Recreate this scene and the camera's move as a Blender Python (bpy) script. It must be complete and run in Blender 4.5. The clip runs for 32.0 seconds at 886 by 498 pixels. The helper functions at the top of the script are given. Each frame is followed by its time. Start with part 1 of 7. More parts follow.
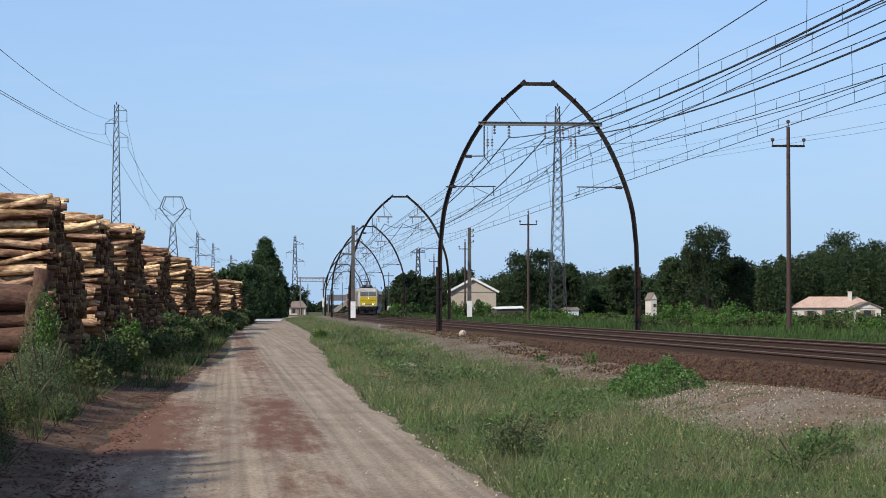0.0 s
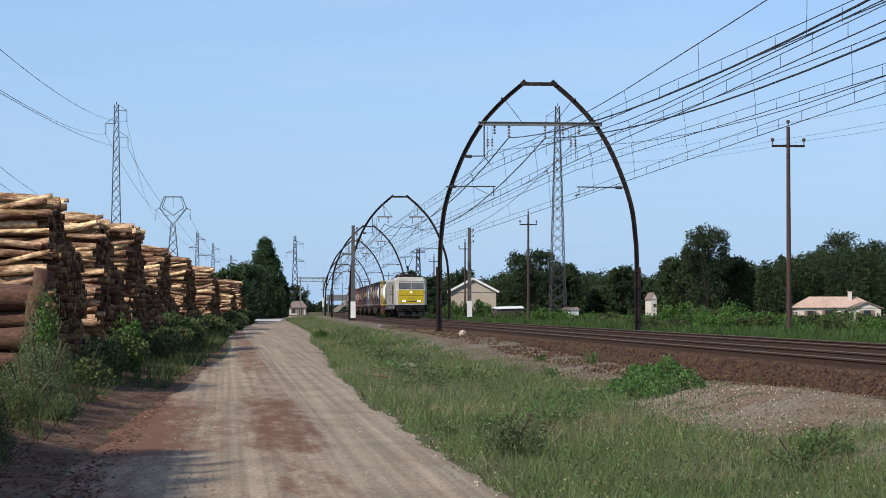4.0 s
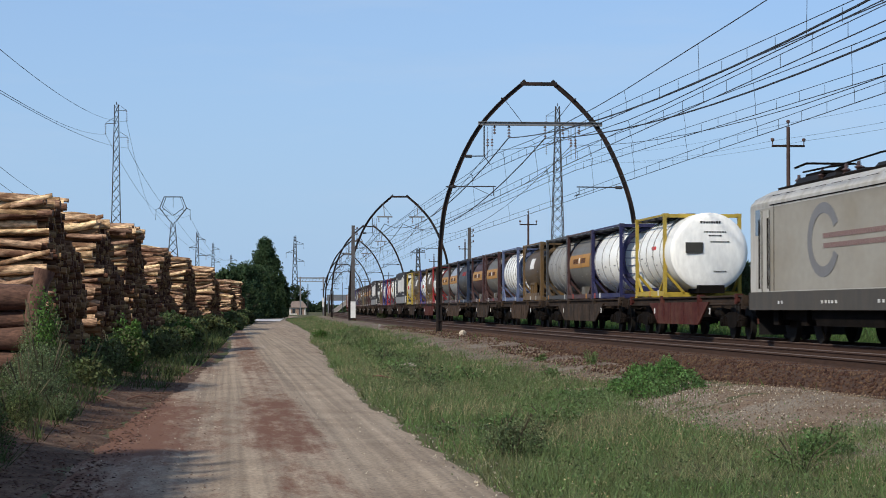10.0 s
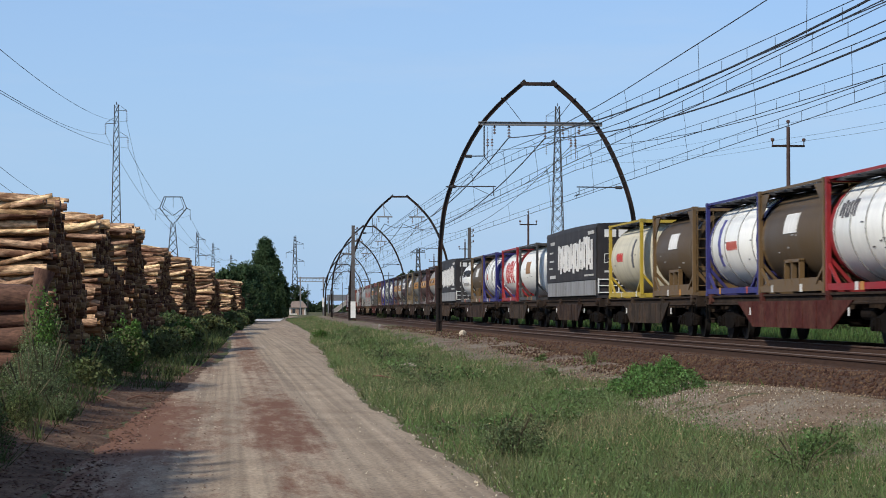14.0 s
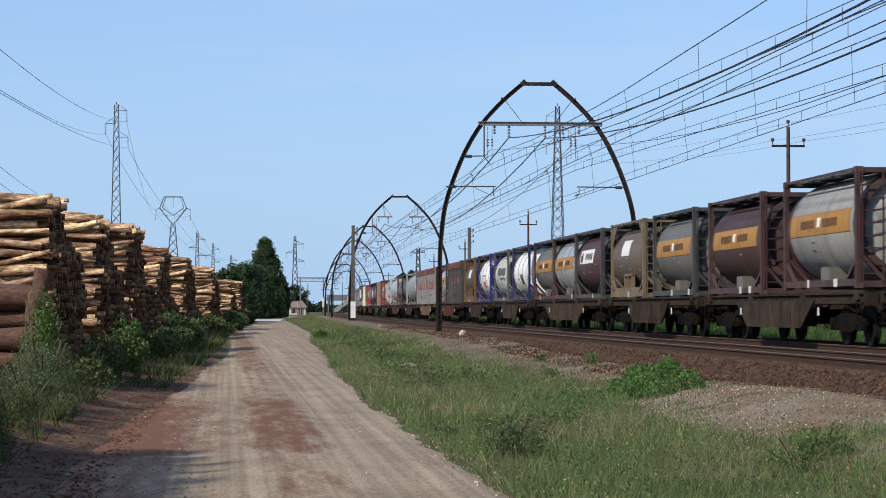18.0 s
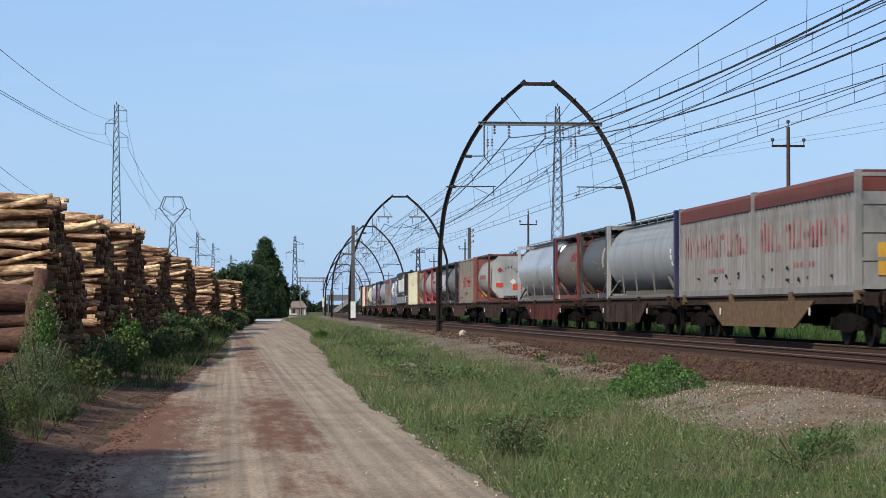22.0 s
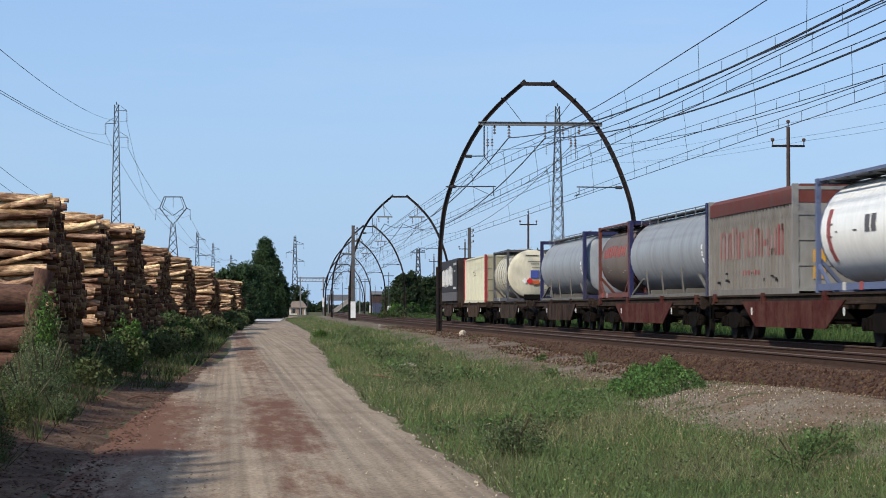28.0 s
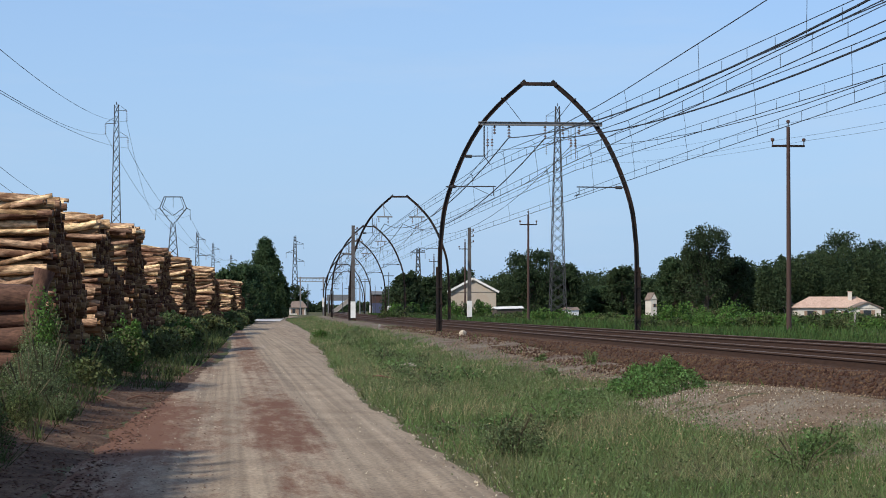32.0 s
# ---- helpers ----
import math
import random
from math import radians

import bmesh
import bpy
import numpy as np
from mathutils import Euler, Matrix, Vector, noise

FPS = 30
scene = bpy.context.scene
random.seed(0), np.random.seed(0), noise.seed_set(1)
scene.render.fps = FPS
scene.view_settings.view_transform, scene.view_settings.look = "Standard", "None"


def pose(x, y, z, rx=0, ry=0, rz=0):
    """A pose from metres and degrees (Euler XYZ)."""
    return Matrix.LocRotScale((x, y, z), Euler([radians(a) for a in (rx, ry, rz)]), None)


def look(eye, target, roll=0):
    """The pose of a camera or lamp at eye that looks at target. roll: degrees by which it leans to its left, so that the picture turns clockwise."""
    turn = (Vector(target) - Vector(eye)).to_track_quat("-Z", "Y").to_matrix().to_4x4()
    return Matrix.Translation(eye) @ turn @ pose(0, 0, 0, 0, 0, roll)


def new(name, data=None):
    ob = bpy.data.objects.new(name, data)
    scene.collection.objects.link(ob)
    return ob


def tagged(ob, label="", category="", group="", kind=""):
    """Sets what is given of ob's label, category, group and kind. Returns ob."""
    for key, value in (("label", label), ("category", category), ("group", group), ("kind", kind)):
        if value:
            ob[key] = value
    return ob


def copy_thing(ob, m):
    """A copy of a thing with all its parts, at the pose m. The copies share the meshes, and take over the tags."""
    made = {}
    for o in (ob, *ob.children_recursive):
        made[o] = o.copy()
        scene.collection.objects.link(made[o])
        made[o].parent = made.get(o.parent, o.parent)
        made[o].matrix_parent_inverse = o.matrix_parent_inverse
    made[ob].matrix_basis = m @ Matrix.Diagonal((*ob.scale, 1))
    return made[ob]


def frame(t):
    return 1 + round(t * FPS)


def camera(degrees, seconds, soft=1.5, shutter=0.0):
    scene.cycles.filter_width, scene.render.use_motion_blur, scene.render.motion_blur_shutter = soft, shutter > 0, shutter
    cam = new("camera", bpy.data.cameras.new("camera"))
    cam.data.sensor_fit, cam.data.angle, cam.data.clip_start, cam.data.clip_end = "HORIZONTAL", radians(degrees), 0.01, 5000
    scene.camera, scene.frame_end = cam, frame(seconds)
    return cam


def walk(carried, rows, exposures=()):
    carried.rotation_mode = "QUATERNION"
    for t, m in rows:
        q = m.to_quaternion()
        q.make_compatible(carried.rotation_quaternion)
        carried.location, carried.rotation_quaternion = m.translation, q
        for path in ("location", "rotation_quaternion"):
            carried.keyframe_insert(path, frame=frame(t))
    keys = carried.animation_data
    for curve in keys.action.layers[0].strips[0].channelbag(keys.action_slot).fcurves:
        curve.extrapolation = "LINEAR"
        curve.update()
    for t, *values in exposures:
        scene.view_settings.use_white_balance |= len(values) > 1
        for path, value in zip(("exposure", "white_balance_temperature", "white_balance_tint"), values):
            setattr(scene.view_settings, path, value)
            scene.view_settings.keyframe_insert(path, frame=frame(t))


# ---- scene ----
# ---------------------------------------------------------------- camera
CURVE = 5.9e-5                       # the line bends gently to the right
EYE = (0.0, 0.0, 0.803)
YAW, PITCH = radians(5.772), radians(1.609)
AIM = (math.sin(YAW) * math.cos(PITCH), math.cos(YAW) * math.cos(PITCH), EYE[2] + math.sin(PITCH))
cam = camera(23.39, 32.0, soft=0.95, shutter=0.15)
walk(cam, [(0.0, look(EYE, AIM)), (32.0, look(EYE, AIM))], exposures=[(0.0, 0.0), (3.5, 0.0), (6.5, -.1), (9.0, -.14), (13.5, -.1), (17.0, 0.0), (25.0, -.02), (28.0, -.06), (32.0, -.05)])

# ---------------------------------------------------------------- light
SUN_EL, SUN_AZ = radians(37.5), radians(230)      # azimuth from +Y, clockwise
SUN_TO = Vector((math.sin(SUN_AZ) * math.cos(SUN_EL), math.cos(SUN_AZ) * math.cos(SUN_EL), math.sin(SUN_EL)))
world = bpy.data.worlds.new("sky")
scene.world = world
world.use_nodes = True
wn, wl = world.node_tree.nodes, world.node_tree.links
sky = wn.new("ShaderNodeTexSky")
sky.sky_type, sky.sun_disc = "NISHITA", False
sky.sun_elevation, sky.sun_rotation = SUN_EL, SUN_AZ
sky.air_density, sky.dust_density, sky.ozone_density = 1.0, 0.35, 2.5
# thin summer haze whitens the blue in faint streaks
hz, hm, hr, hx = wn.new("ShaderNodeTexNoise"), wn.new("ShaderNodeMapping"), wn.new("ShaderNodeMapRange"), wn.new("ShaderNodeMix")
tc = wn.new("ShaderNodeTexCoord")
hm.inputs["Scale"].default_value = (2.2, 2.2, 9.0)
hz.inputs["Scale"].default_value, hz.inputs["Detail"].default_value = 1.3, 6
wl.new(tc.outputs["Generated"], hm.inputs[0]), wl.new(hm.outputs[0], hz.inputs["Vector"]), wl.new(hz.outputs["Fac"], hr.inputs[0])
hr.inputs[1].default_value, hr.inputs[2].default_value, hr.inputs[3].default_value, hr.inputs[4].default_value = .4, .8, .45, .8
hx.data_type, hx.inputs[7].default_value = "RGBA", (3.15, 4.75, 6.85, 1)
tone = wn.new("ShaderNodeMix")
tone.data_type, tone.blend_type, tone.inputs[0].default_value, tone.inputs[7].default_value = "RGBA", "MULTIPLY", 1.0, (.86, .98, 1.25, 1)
# unseen sky overhead is set greyer and dimmer to tint and deepen the shadows
sp, up, haze_fill = wn.new("ShaderNodeSeparateXYZ"), wn.new("ShaderNodeMapRange"), wn.new("ShaderNodeMix")
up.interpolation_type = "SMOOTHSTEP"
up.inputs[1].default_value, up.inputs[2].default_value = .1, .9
haze_fill.data_type, haze_fill.inputs[6].default_value, haze_fill.inputs[7].default_value = "RGBA", (3.12, 4.72, 6.95, 1), (2.7, 3.0, 3.6, 1)
wl.new(tc.outputs["Generated"], sp.inputs[0]), wl.new(sp.outputs[2], up.inputs[0]), wl.new(up.outputs[0], haze_fill.inputs[0]), wl.new(haze_fill.outputs[2], hx.inputs[7])
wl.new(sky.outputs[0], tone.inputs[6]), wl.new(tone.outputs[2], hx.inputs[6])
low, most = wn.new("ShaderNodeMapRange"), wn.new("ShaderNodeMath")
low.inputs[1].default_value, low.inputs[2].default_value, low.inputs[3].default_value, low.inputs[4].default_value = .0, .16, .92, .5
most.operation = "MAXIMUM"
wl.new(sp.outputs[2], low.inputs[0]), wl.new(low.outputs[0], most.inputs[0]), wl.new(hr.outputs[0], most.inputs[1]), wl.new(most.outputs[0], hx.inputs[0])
# faint cirrus in flat streaks
cn, cm, cr, cmix = wn.new("ShaderNodeTexNoise"), wn.new("ShaderNodeMapping"), wn.new("ShaderNodeMapRange"), wn.new("ShaderNodeMix")
cm.inputs["Scale"].default_value, cm.inputs["Rotation"].default_value = (2.6, 2.6, 16.0), (0.0, radians(4), 0.3)
cn.inputs["Scale"].default_value, cn.inputs["Detail"].default_value, cn.inputs["Roughness"].default_value = 1.6, 7, .6
cr.inputs[1].default_value, cr.inputs[2].default_value, cr.inputs[3].default_value, cr.inputs[4].default_value = .5, .78, 0.0, .4
cmix.data_type, cmix.inputs[7].default_value = "RGBA", (4.4, 5.5, 7.1, 1)
wl.new(tc.outputs["Generated"], cm.inputs[0]), wl.new(cm.outputs[0], cn.inputs["Vector"]), wl.new(cn.outputs["Fac"], cr.inputs[0])
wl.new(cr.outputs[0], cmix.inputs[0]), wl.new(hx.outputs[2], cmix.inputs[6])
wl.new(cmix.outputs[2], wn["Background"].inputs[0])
wn["Background"].inputs[1].default_value = 0.124
sun = new("sun", bpy.data.lights.new("sun", "SUN"))
sun.data.energy, sun.data.angle, sun.data.color = 4.4, radians(2.2), (1.0, 0.915, 0.785)
sun.matrix_world = look(SUN_TO * 100, (0, 0, 0))

# ---------------------------------------------------------------- mesh helpers
def cx(y):
    """Sideways shift of the line at the distance y."""
    return CURVE * y * y


class Mesher:
    """Collects vertices and faces of one part."""

    def __init__(self):
        self.v, self.f = [], []

    def add(self, verts, faces):
        n = len(self.v)
        self.v += [tuple(p) for p in verts]
        self.f += [tuple(i + n for i in face) for face in faces]
        return self

    def box(self, x0, x1, y0, y1, z0, z1):
        vs = [(x, y, z) for x in (x0, x1) for y in (y0, y1) for z in (z0, z1)]
        return self.add(vs, [(0, 1, 3, 2), (4, 6, 7, 5), (0, 4, 5, 1), (2, 3, 7, 6), (0, 2, 6, 4), (1, 5, 7, 3)])

    def loft(self, rings, caps=True, closed=True):
        n, k = len(rings[0]), len(rings)
        faces = []
        for i in range(k - 1):
            for j in range(n if closed else n - 1):
                a, b = i * n + j, i * n + (j + 1) % n
                faces.append((a, b, b + n, a + n))
        if caps:
            faces.append(tuple(range(n))[::-1])
            faces.append(tuple(range((k - 1) * n, k * n)))
        return self.add([p for r in rings for p in r], faces)

    def _axes(self, d):
        d = Vector(d).normalized()
        up = Vector((0, 0, 1)) if abs(d.z) < 0.95 else Vector((0, 1, 0))
        a = d.cross(up).normalized()
        return a, a.cross(d)

    def beam(self, p0, p1, w, h=None):
        h = w if h is None else h
        p0, p1 = Vector(p0), Vector(p1)
        a, b = self._axes(p1 - p0)
        q = [(-1, -1), (1, -1), (1, 1), (-1, 1)]
        return self.loft([[p + a * (s * w / 2) + b * (t * h / 2) for s, t in q] for p in (p0, p1)])

    def cyl(self, p0, p1, r0, r1=None, n=10, caps=True):
        r1 = r0 if r1 is None else r1
        p0, p1 = Vector(p0), Vector(p1)
        a, b = self._axes(p1 - p0)
        ang = [2 * math.pi * i / n for i in range(n)]
        return self.loft([[p + a * (r * math.cos(t)) + b * (r * math.sin(t)) for t in ang] for p, r in ((p0, r0), (p1, r1))], caps)

    def tube(self, pts, r, n=4, flat=1.0):
        pts = [Vector(p) for p in pts]
        rings = []
        for i, p in enumerate(pts):
            a, b = self._axes(pts[min(i + 1, len(pts) - 1)] - pts[max(i - 1, 0)])
            rings.append([p + a * (r * math.cos(2 * math.pi * (j + .5) / n)) + b * (flat * r * math.sin(2 * math.pi * (j + .5) / n)) for j in range(n)])
        return self.loft(rings)

    def turned(self, profile, axis="y", n=24):
        """A turned body: profile is a list of (place on the axis, radius)."""
        rings = []
        for s, r in profile:
            ring = []
            for j in range(n):
                c, d = r * math.cos(2 * math.pi * j / n), r * math.sin(2 * math.pi * j / n)
                ring.append({"y": (c, s, d), "x": (s, c, d), "z": (c, d, s)}[axis])
            rings.append(ring)
        return self.loft(rings)

    def moved(self, x=0, y=0, z=0):
        self.v = [(a + x, b + y, c + z) for a, b, c in self.v]
        return self

    def mesh(self, name, material, smooth=None):
        me = bpy.data.meshes.new(name)
        me.from_pydata(self.v, [], self.f)
        me.materials.append(material)
        if smooth:
            me.polygons.foreach_set("use_smooth", [True] * len(me.polygons))
            me.set_sharp_from_angle(angle=radians(smooth))
        return me


def part(name, mb, material, parent=None, label="", smooth=None):
    """One mesh object, under a thing or a part."""
    me = mb if isinstance(mb, bpy.types.Mesh) else mb.mesh(name, material, smooth)
    ob = new(name, me)
    ob.parent = parent
    return tagged(ob, label)


def thing(name, label, category, group="", kind="", at=None):
    ob = new(name)
    ob.empty_display_size = 0.1
    if at is not None:
        ob.matrix_world = at
    return tagged(ob, label, category, group, kind)


def quads(name, P, U, V, material, tri=False):
    """A cloud of leaves or blades from arrays: centres P, half-axes U and V."""
    n = len(P)
    if tri:
        co = np.stack([P - U, P + U, P + V], 1).reshape(-1, 3)
        k = 3
    else:
        co = np.stack([P - U, P - V * .9, P + U, P + V], 1).reshape(-1, 3)
        k = 4
    me = bpy.data.meshes.new(name)
    me.vertices.add(n * k), me.loops.add(n * k), me.polygons.add(n)
    me.vertices.foreach_set("co", co.astype(np.float32).ravel())
    me.loops.foreach_set("vertex_index", np.arange(n * k, dtype=np.int32))
    me.polygons.foreach_set("loop_start", np.arange(0, n * k, k, dtype=np.int32))
    me.update(calc_edges=True)
    me.materials.append(material)
    return me


RNG = np.random.default_rng(7)


def unit(n):
    a = RNG.normal(size=(n, 3))
    return a / np.linalg.norm(a, axis=1)[:, None]


def leaf_cloud(name, P, size, material, droop=0.0):
    n = len(P)
    U = unit(n)
    V = np.cross(U, unit(n))
    V /= np.linalg.norm(V, axis=1)[:, None] + 1e-6
    s = size * RNG.uniform(.6, 1.4, (n, 1))
    return quads(name, P, U * s, V * s * .62, material)


# ---------------------------------------------------------------- materials
def material(name, base, rough=.7, metal=0.0, scale=6.0, vary=.25, fine=40.0, bump=.15, tint=None, amount=.5,
             stretch=(1, 1, 1), island=0.0, objvar=0.0, spec=.5, trans=0.0, coat=0.0):
    """Base colour varied by broad stains (tint) and fine grain, with a little relief."""
    m = bpy.data.materials.new(name)
    m.use_nodes = True
    nt = m.node_tree
    N, L = nt.nodes, nt.links
    bs = N["Principled BSDF"]
    bs.inputs["Roughness"].default_value, bs.inputs["Metallic"].default_value = rough, metal
    bs.inputs["Specular IOR Level"].default_value = spec
    if coat:
        bs.inputs["Coat Weight"].default_value = coat
    tc = N.new("ShaderNodeTexCoord")
    mp = N.new("ShaderNodeMapping")
    mp.inputs["Scale"].default_value = stretch
    L.new(tc.outputs["Object"], mp.inputs[0])
    big, small = N.new("ShaderNodeTexNoise"), N.new("ShaderNodeTexNoise")
    for nd, s, d in ((big, scale, 5), (small, fine, 3)):
        nd.inputs["Scale"].default_value, nd.inputs["Detail"].default_value = s, d
        L.new(mp.outputs[0], nd.inputs["Vector"])
    ramp = N.new("ShaderNodeValToRGB")
    ramp.color_ramp.elements[0].position, ramp.color_ramp.elements[1].position = .42, .66
    L.new(big.outputs["Fac"], ramp.inputs[0])
    tint = tint or tuple(c * .6 for c in base)
    stain = N.new("ShaderNodeMix")
    stain.data_type = "RGBA"
    stain.inputs[6].default_value, stain.inputs[7].default_value = (*base, 1), (*tint, 1)
    mul = N.new("ShaderNodeMath")
    mul.operation = "MULTIPLY"
    mul.inputs[1].default_value = amount
    L.new(ramp.outputs[0], mul.inputs[0]), L.new(mul.outputs[0], stain.inputs[0])
    hsv = N.new("ShaderNodeHueSaturation")
    L.new(stain.outputs[2], hsv.inputs["Color"])
    val = N.new("ShaderNodeMapRange")
    val.inputs[3].default_value, val.inputs[4].default_value = 1 - vary, 1 + vary
    val.inputs[1].default_value, val.inputs[2].default_value = .25, .75
    L.new(small.outputs["Fac"], val.inputs[0])
    last = val.outputs[0]
    for amt, node, out in ((island, "ShaderNodeNewGeometry", "Random Per Island"), (objvar, "ShaderNodeObjectInfo", "Random")):
        if amt:
            src, mr, mm = N.new(node), N.new("ShaderNodeMapRange"), N.new("ShaderNodeMath")
            mr.inputs[3].default_value, mr.inputs[4].default_value = 1 - amt, 1 + amt
            mm.operation = "MULTIPLY"
            L.new(src.outputs[out], mr.inputs[0]), L.new(mr.outputs[0], mm.inputs[0]), L.new(last, mm.inputs[1])
            last = mm.outputs[0]
            hr = N.new("ShaderNodeMapRange")
            hr.inputs[3].default_value, hr.inputs[4].default_value = .5 - amt * .035, .5 + amt * .035
            L.new(src.outputs[out], hr.inputs[0])
            if not hsv.inputs["Hue"].is_linked:
                L.new(hr.outputs[0], hsv.inputs["Hue"])
    L.new(last, hsv.inputs["Value"])
    L.new(hsv.outputs[0], bs.inputs["Base Color"])
    if bump:
        bp = N.new("ShaderNodeBump")
        bp.inputs["Strength"].default_value, bp.inputs["Distance"].default_value = bump, .02
        L.new(small.outputs["Fac"], bp.inputs["Height"]), L.new(bp.outputs[0], bs.inputs["Normal"])
    if trans:
        tr, mx = N.new("ShaderNodeBsdfTranslucent"), N.new("ShaderNodeMixShader")
        mx.inputs[0].default_value = trans
        L.new(hsv.outputs[0], tr.inputs[0]), L.new(bs.outputs[0], mx.inputs[1]), L.new(tr.outputs[0], mx.inputs[2])
        L.new(mx.outputs[0], N["Material Output"].inputs[0])
    return m


def glow(name, rgb, power):
    m = bpy.data.materials.new(name)
    m.use_nodes = True
    bs = m.node_tree.nodes["Principled BSDF"]
    bs.inputs["Base Color"].default_value = (*rgb, 1)
    bs.inputs["Emission Color"].default_value, bs.inputs["Emission Strength"].default_value = (*rgb, 1), power
    return m


PAINTS = {}


def paint(rgb, rough=.5, metal=0.0, dirt=.45, soil=(.10, .085, .07)):
    """Weathered vehicle paint with grime that runs down it."""
    clean = sum(rgb) > 2.4
    key = (rgb, rough, metal, dirt)
    if key not in PAINTS:
        PAINTS[key] = material("paint", rgb, .36 if clean else rough, metal, scale=1.3, vary=.10, fine=9, bump=.04, tint=soil, amount=dirt,
                               stretch=(1.0, 2.6, .35), spec=.45 if clean else .16)
    return PAINTS[key]


M_GROUND = material("meadow", (.07, .078, .03), .95, scale=.35, vary=.35, fine=9, bump=.5, tint=(.13, .1, .055), amount=.75, spec=.2)
M_EARTH = material("bark_earth", (.078, .045, .029), .95, scale=1.6, vary=.55, fine=24, bump=.8, tint=(.18, .12, .08), amount=.75, spec=.15)
M_GRAVEL = material("gravel", (.215, .182, .14), .95, scale=.9, vary=.6, fine=34, bump=.9, tint=(.17, .115, .076), amount=.9, spec=.2)
M_PATH = material("path_gravel", (.19, .158, .126), .95, scale=.8, vary=.5, fine=26, bump=.9, tint=(.1, .062, .043), amount=.95, spec=.2)
M_BALLAST = material("ballast", (.064, .039, .028), .95, scale=1.2, vary=.5, fine=16, bump=.9, tint=(.06, .037, .028), amount=.7, spec=.2)
M_STONE = material("ballast_stone", (.07, .037, .025), .92, scale=3, vary=.2, fine=30, bump=.3, tint=(.13, .08, .054), amount=.6, island=.55, spec=.2)
M_PEBBLE = material("pale_stone", (.46, .4, .32), .9, scale=3, vary=.2, fine=30, bump=.3, island=.5, spec=.2)
M_RUBBLE = material("rusty_rubble", (.21, .15, .105), .92, scale=3, vary=.2, fine=30, bump=.3, tint=(.26, .2, .15), amount=.6, island=.5, spec=.2)
M_RAIL = material("rail_rust", (.058, .034, .025), .8, .0, scale=2, vary=.25, fine=30, bump=.2, tint=(.045, .028, .02), stretch=(1, .1, 1), spec=.12)
M_RAILTOP = material("rail_head", (.12, .088, .07), .65, .0, scale=2, vary=.12, fine=20, bump=.02, stretch=(1, .05, 1), amount=.3, spec=.3)
M_SLEEPER = material("sleeper", (.09, .06, .047), .9, scale=3, vary=.3, fine=30, bump=.4)
M_STEEL = material("painted_steel", (.016, .0135, .013), .75, .0, scale=1.5, vary=.2, fine=30, bump=.1, tint=(.05, .028, .02), amount=.7, spec=.2)
M_GALV = material("galvanised", (.2, .2, .2), .6, .2, scale=1.0, vary=.2, fine=20, bump=.05, tint=(.2, .2, .2))
M_POLEWOOD = material("pole_wood", (.06, .032, .026), .85, scale=1, vary=.25, fine=20, bump=.2, tint=(.04, .025, .022), stretch=(1, 1, .1))
M_CONCRETE = material("concrete", (.3, .28, .26), .9, scale=1.5, vary=.2, fine=25, bump=.2, tint=(.17, .155, .14), amount=.7)
M_WHITE = material("white_paint", (.74, .74, .72), .6, scale=2, vary=.08, fine=20, bump=.05, tint=(.5, .49, .46), amount=.5)
M_WIRE = material("wire", (.012, .012, .014), .7, .0, scale=2, vary=.1, fine=20, bump=0)
M_COPPER = material("contact_wire", (.018, .016, .016), .6, .0, scale=2, vary=.1, fine=20, bump=0)
M_INSUL = material("insulator", (.10, .06, .05), .3, scale=4, vary=.1, fine=20, bump=0)
M_PYLON = material("pylon_steel", (.058, .06, .066), .75, .0, scale=1.0, vary=.2, fine=20, bump=.05, tint=(.035, .035, .038), spec=.2)
M_MEADOW = material("meadow_blade", (.05, .1, .026), .8, scale=.5, vary=.2, fine=3, bump=0, tint=(.085, .115, .038), amount=.9, island=.5, trans=.3, spec=.2)
M_MASTSTEEL = material("mast_steel", (.11, .105, .105), .75, scale=1.2, vary=.25, fine=20, bump=.1, tint=(.06, .05, .047), amount=.7, spec=.2)
M_GRASS = material("grass_blade", (.118, .176, .062), .8, scale=.55, vary=.25, fine=3, bump=0, tint=(.25, .232, .13), amount=1.0, island=.55, trans=.35, spec=.2)
M_HERB = material("herb_leaf", (.118, .19, .064), .75, scale=.6, vary=.15, fine=3, bump=0, tint=(.165, .195, .092), amount=.8, island=.5, trans=.35, spec=.25)
M_DUSTY = material("dusty_leaf", (.12, .15, .072), .8, scale=.8, vary=.2, fine=4, bump=0, tint=(.06, .085, .035), amount=.7, island=.6, trans=.25, spec=.2)
M_DRY = material("dry_grass", (.42, .34, .2), .85, scale=.5, vary=.2, fine=3, bump=0, island=.4, trans=.25, spec=.2)
M_WEED = material("weed_leaf", (.085, .165, .034), .7, scale=.6, vary=.15, fine=3, bump=0, tint=(.06, .105, .03), amount=.8, island=.5, trans=.35, spec=.25)
M_BRAMBLE = material("bramble_leaf", (.05, .078, .026), .75, scale=.8, vary=.2, fine=4, bump=0, tint=(.12, .125, .05), amount=.7, island=.65, trans=.25, spec=.22)
M_IVY = material("ivy_leaf", (.085, .165, .04), .6, scale=1.5, vary=.25, fine=5, bump=0, tint=(.15, .235, .085), amount=.8, island=.65, trans=.3, spec=.3)
M_TREE = material("tree_leaf", (.037, .06, .029), .8, scale=.12, vary=.15, fine=1.2, bump=0, tint=(.056, .08, .034), amount=.8, island=.35, trans=.35, spec=.15)
M_PINE = material("dark_leaf", (.036, .056, .027), .8, scale=.12, vary=.2, fine=1.2, bump=0, tint=(.05, .07, .03), amount=.8, island=.5, trans=.3, spec=.2)
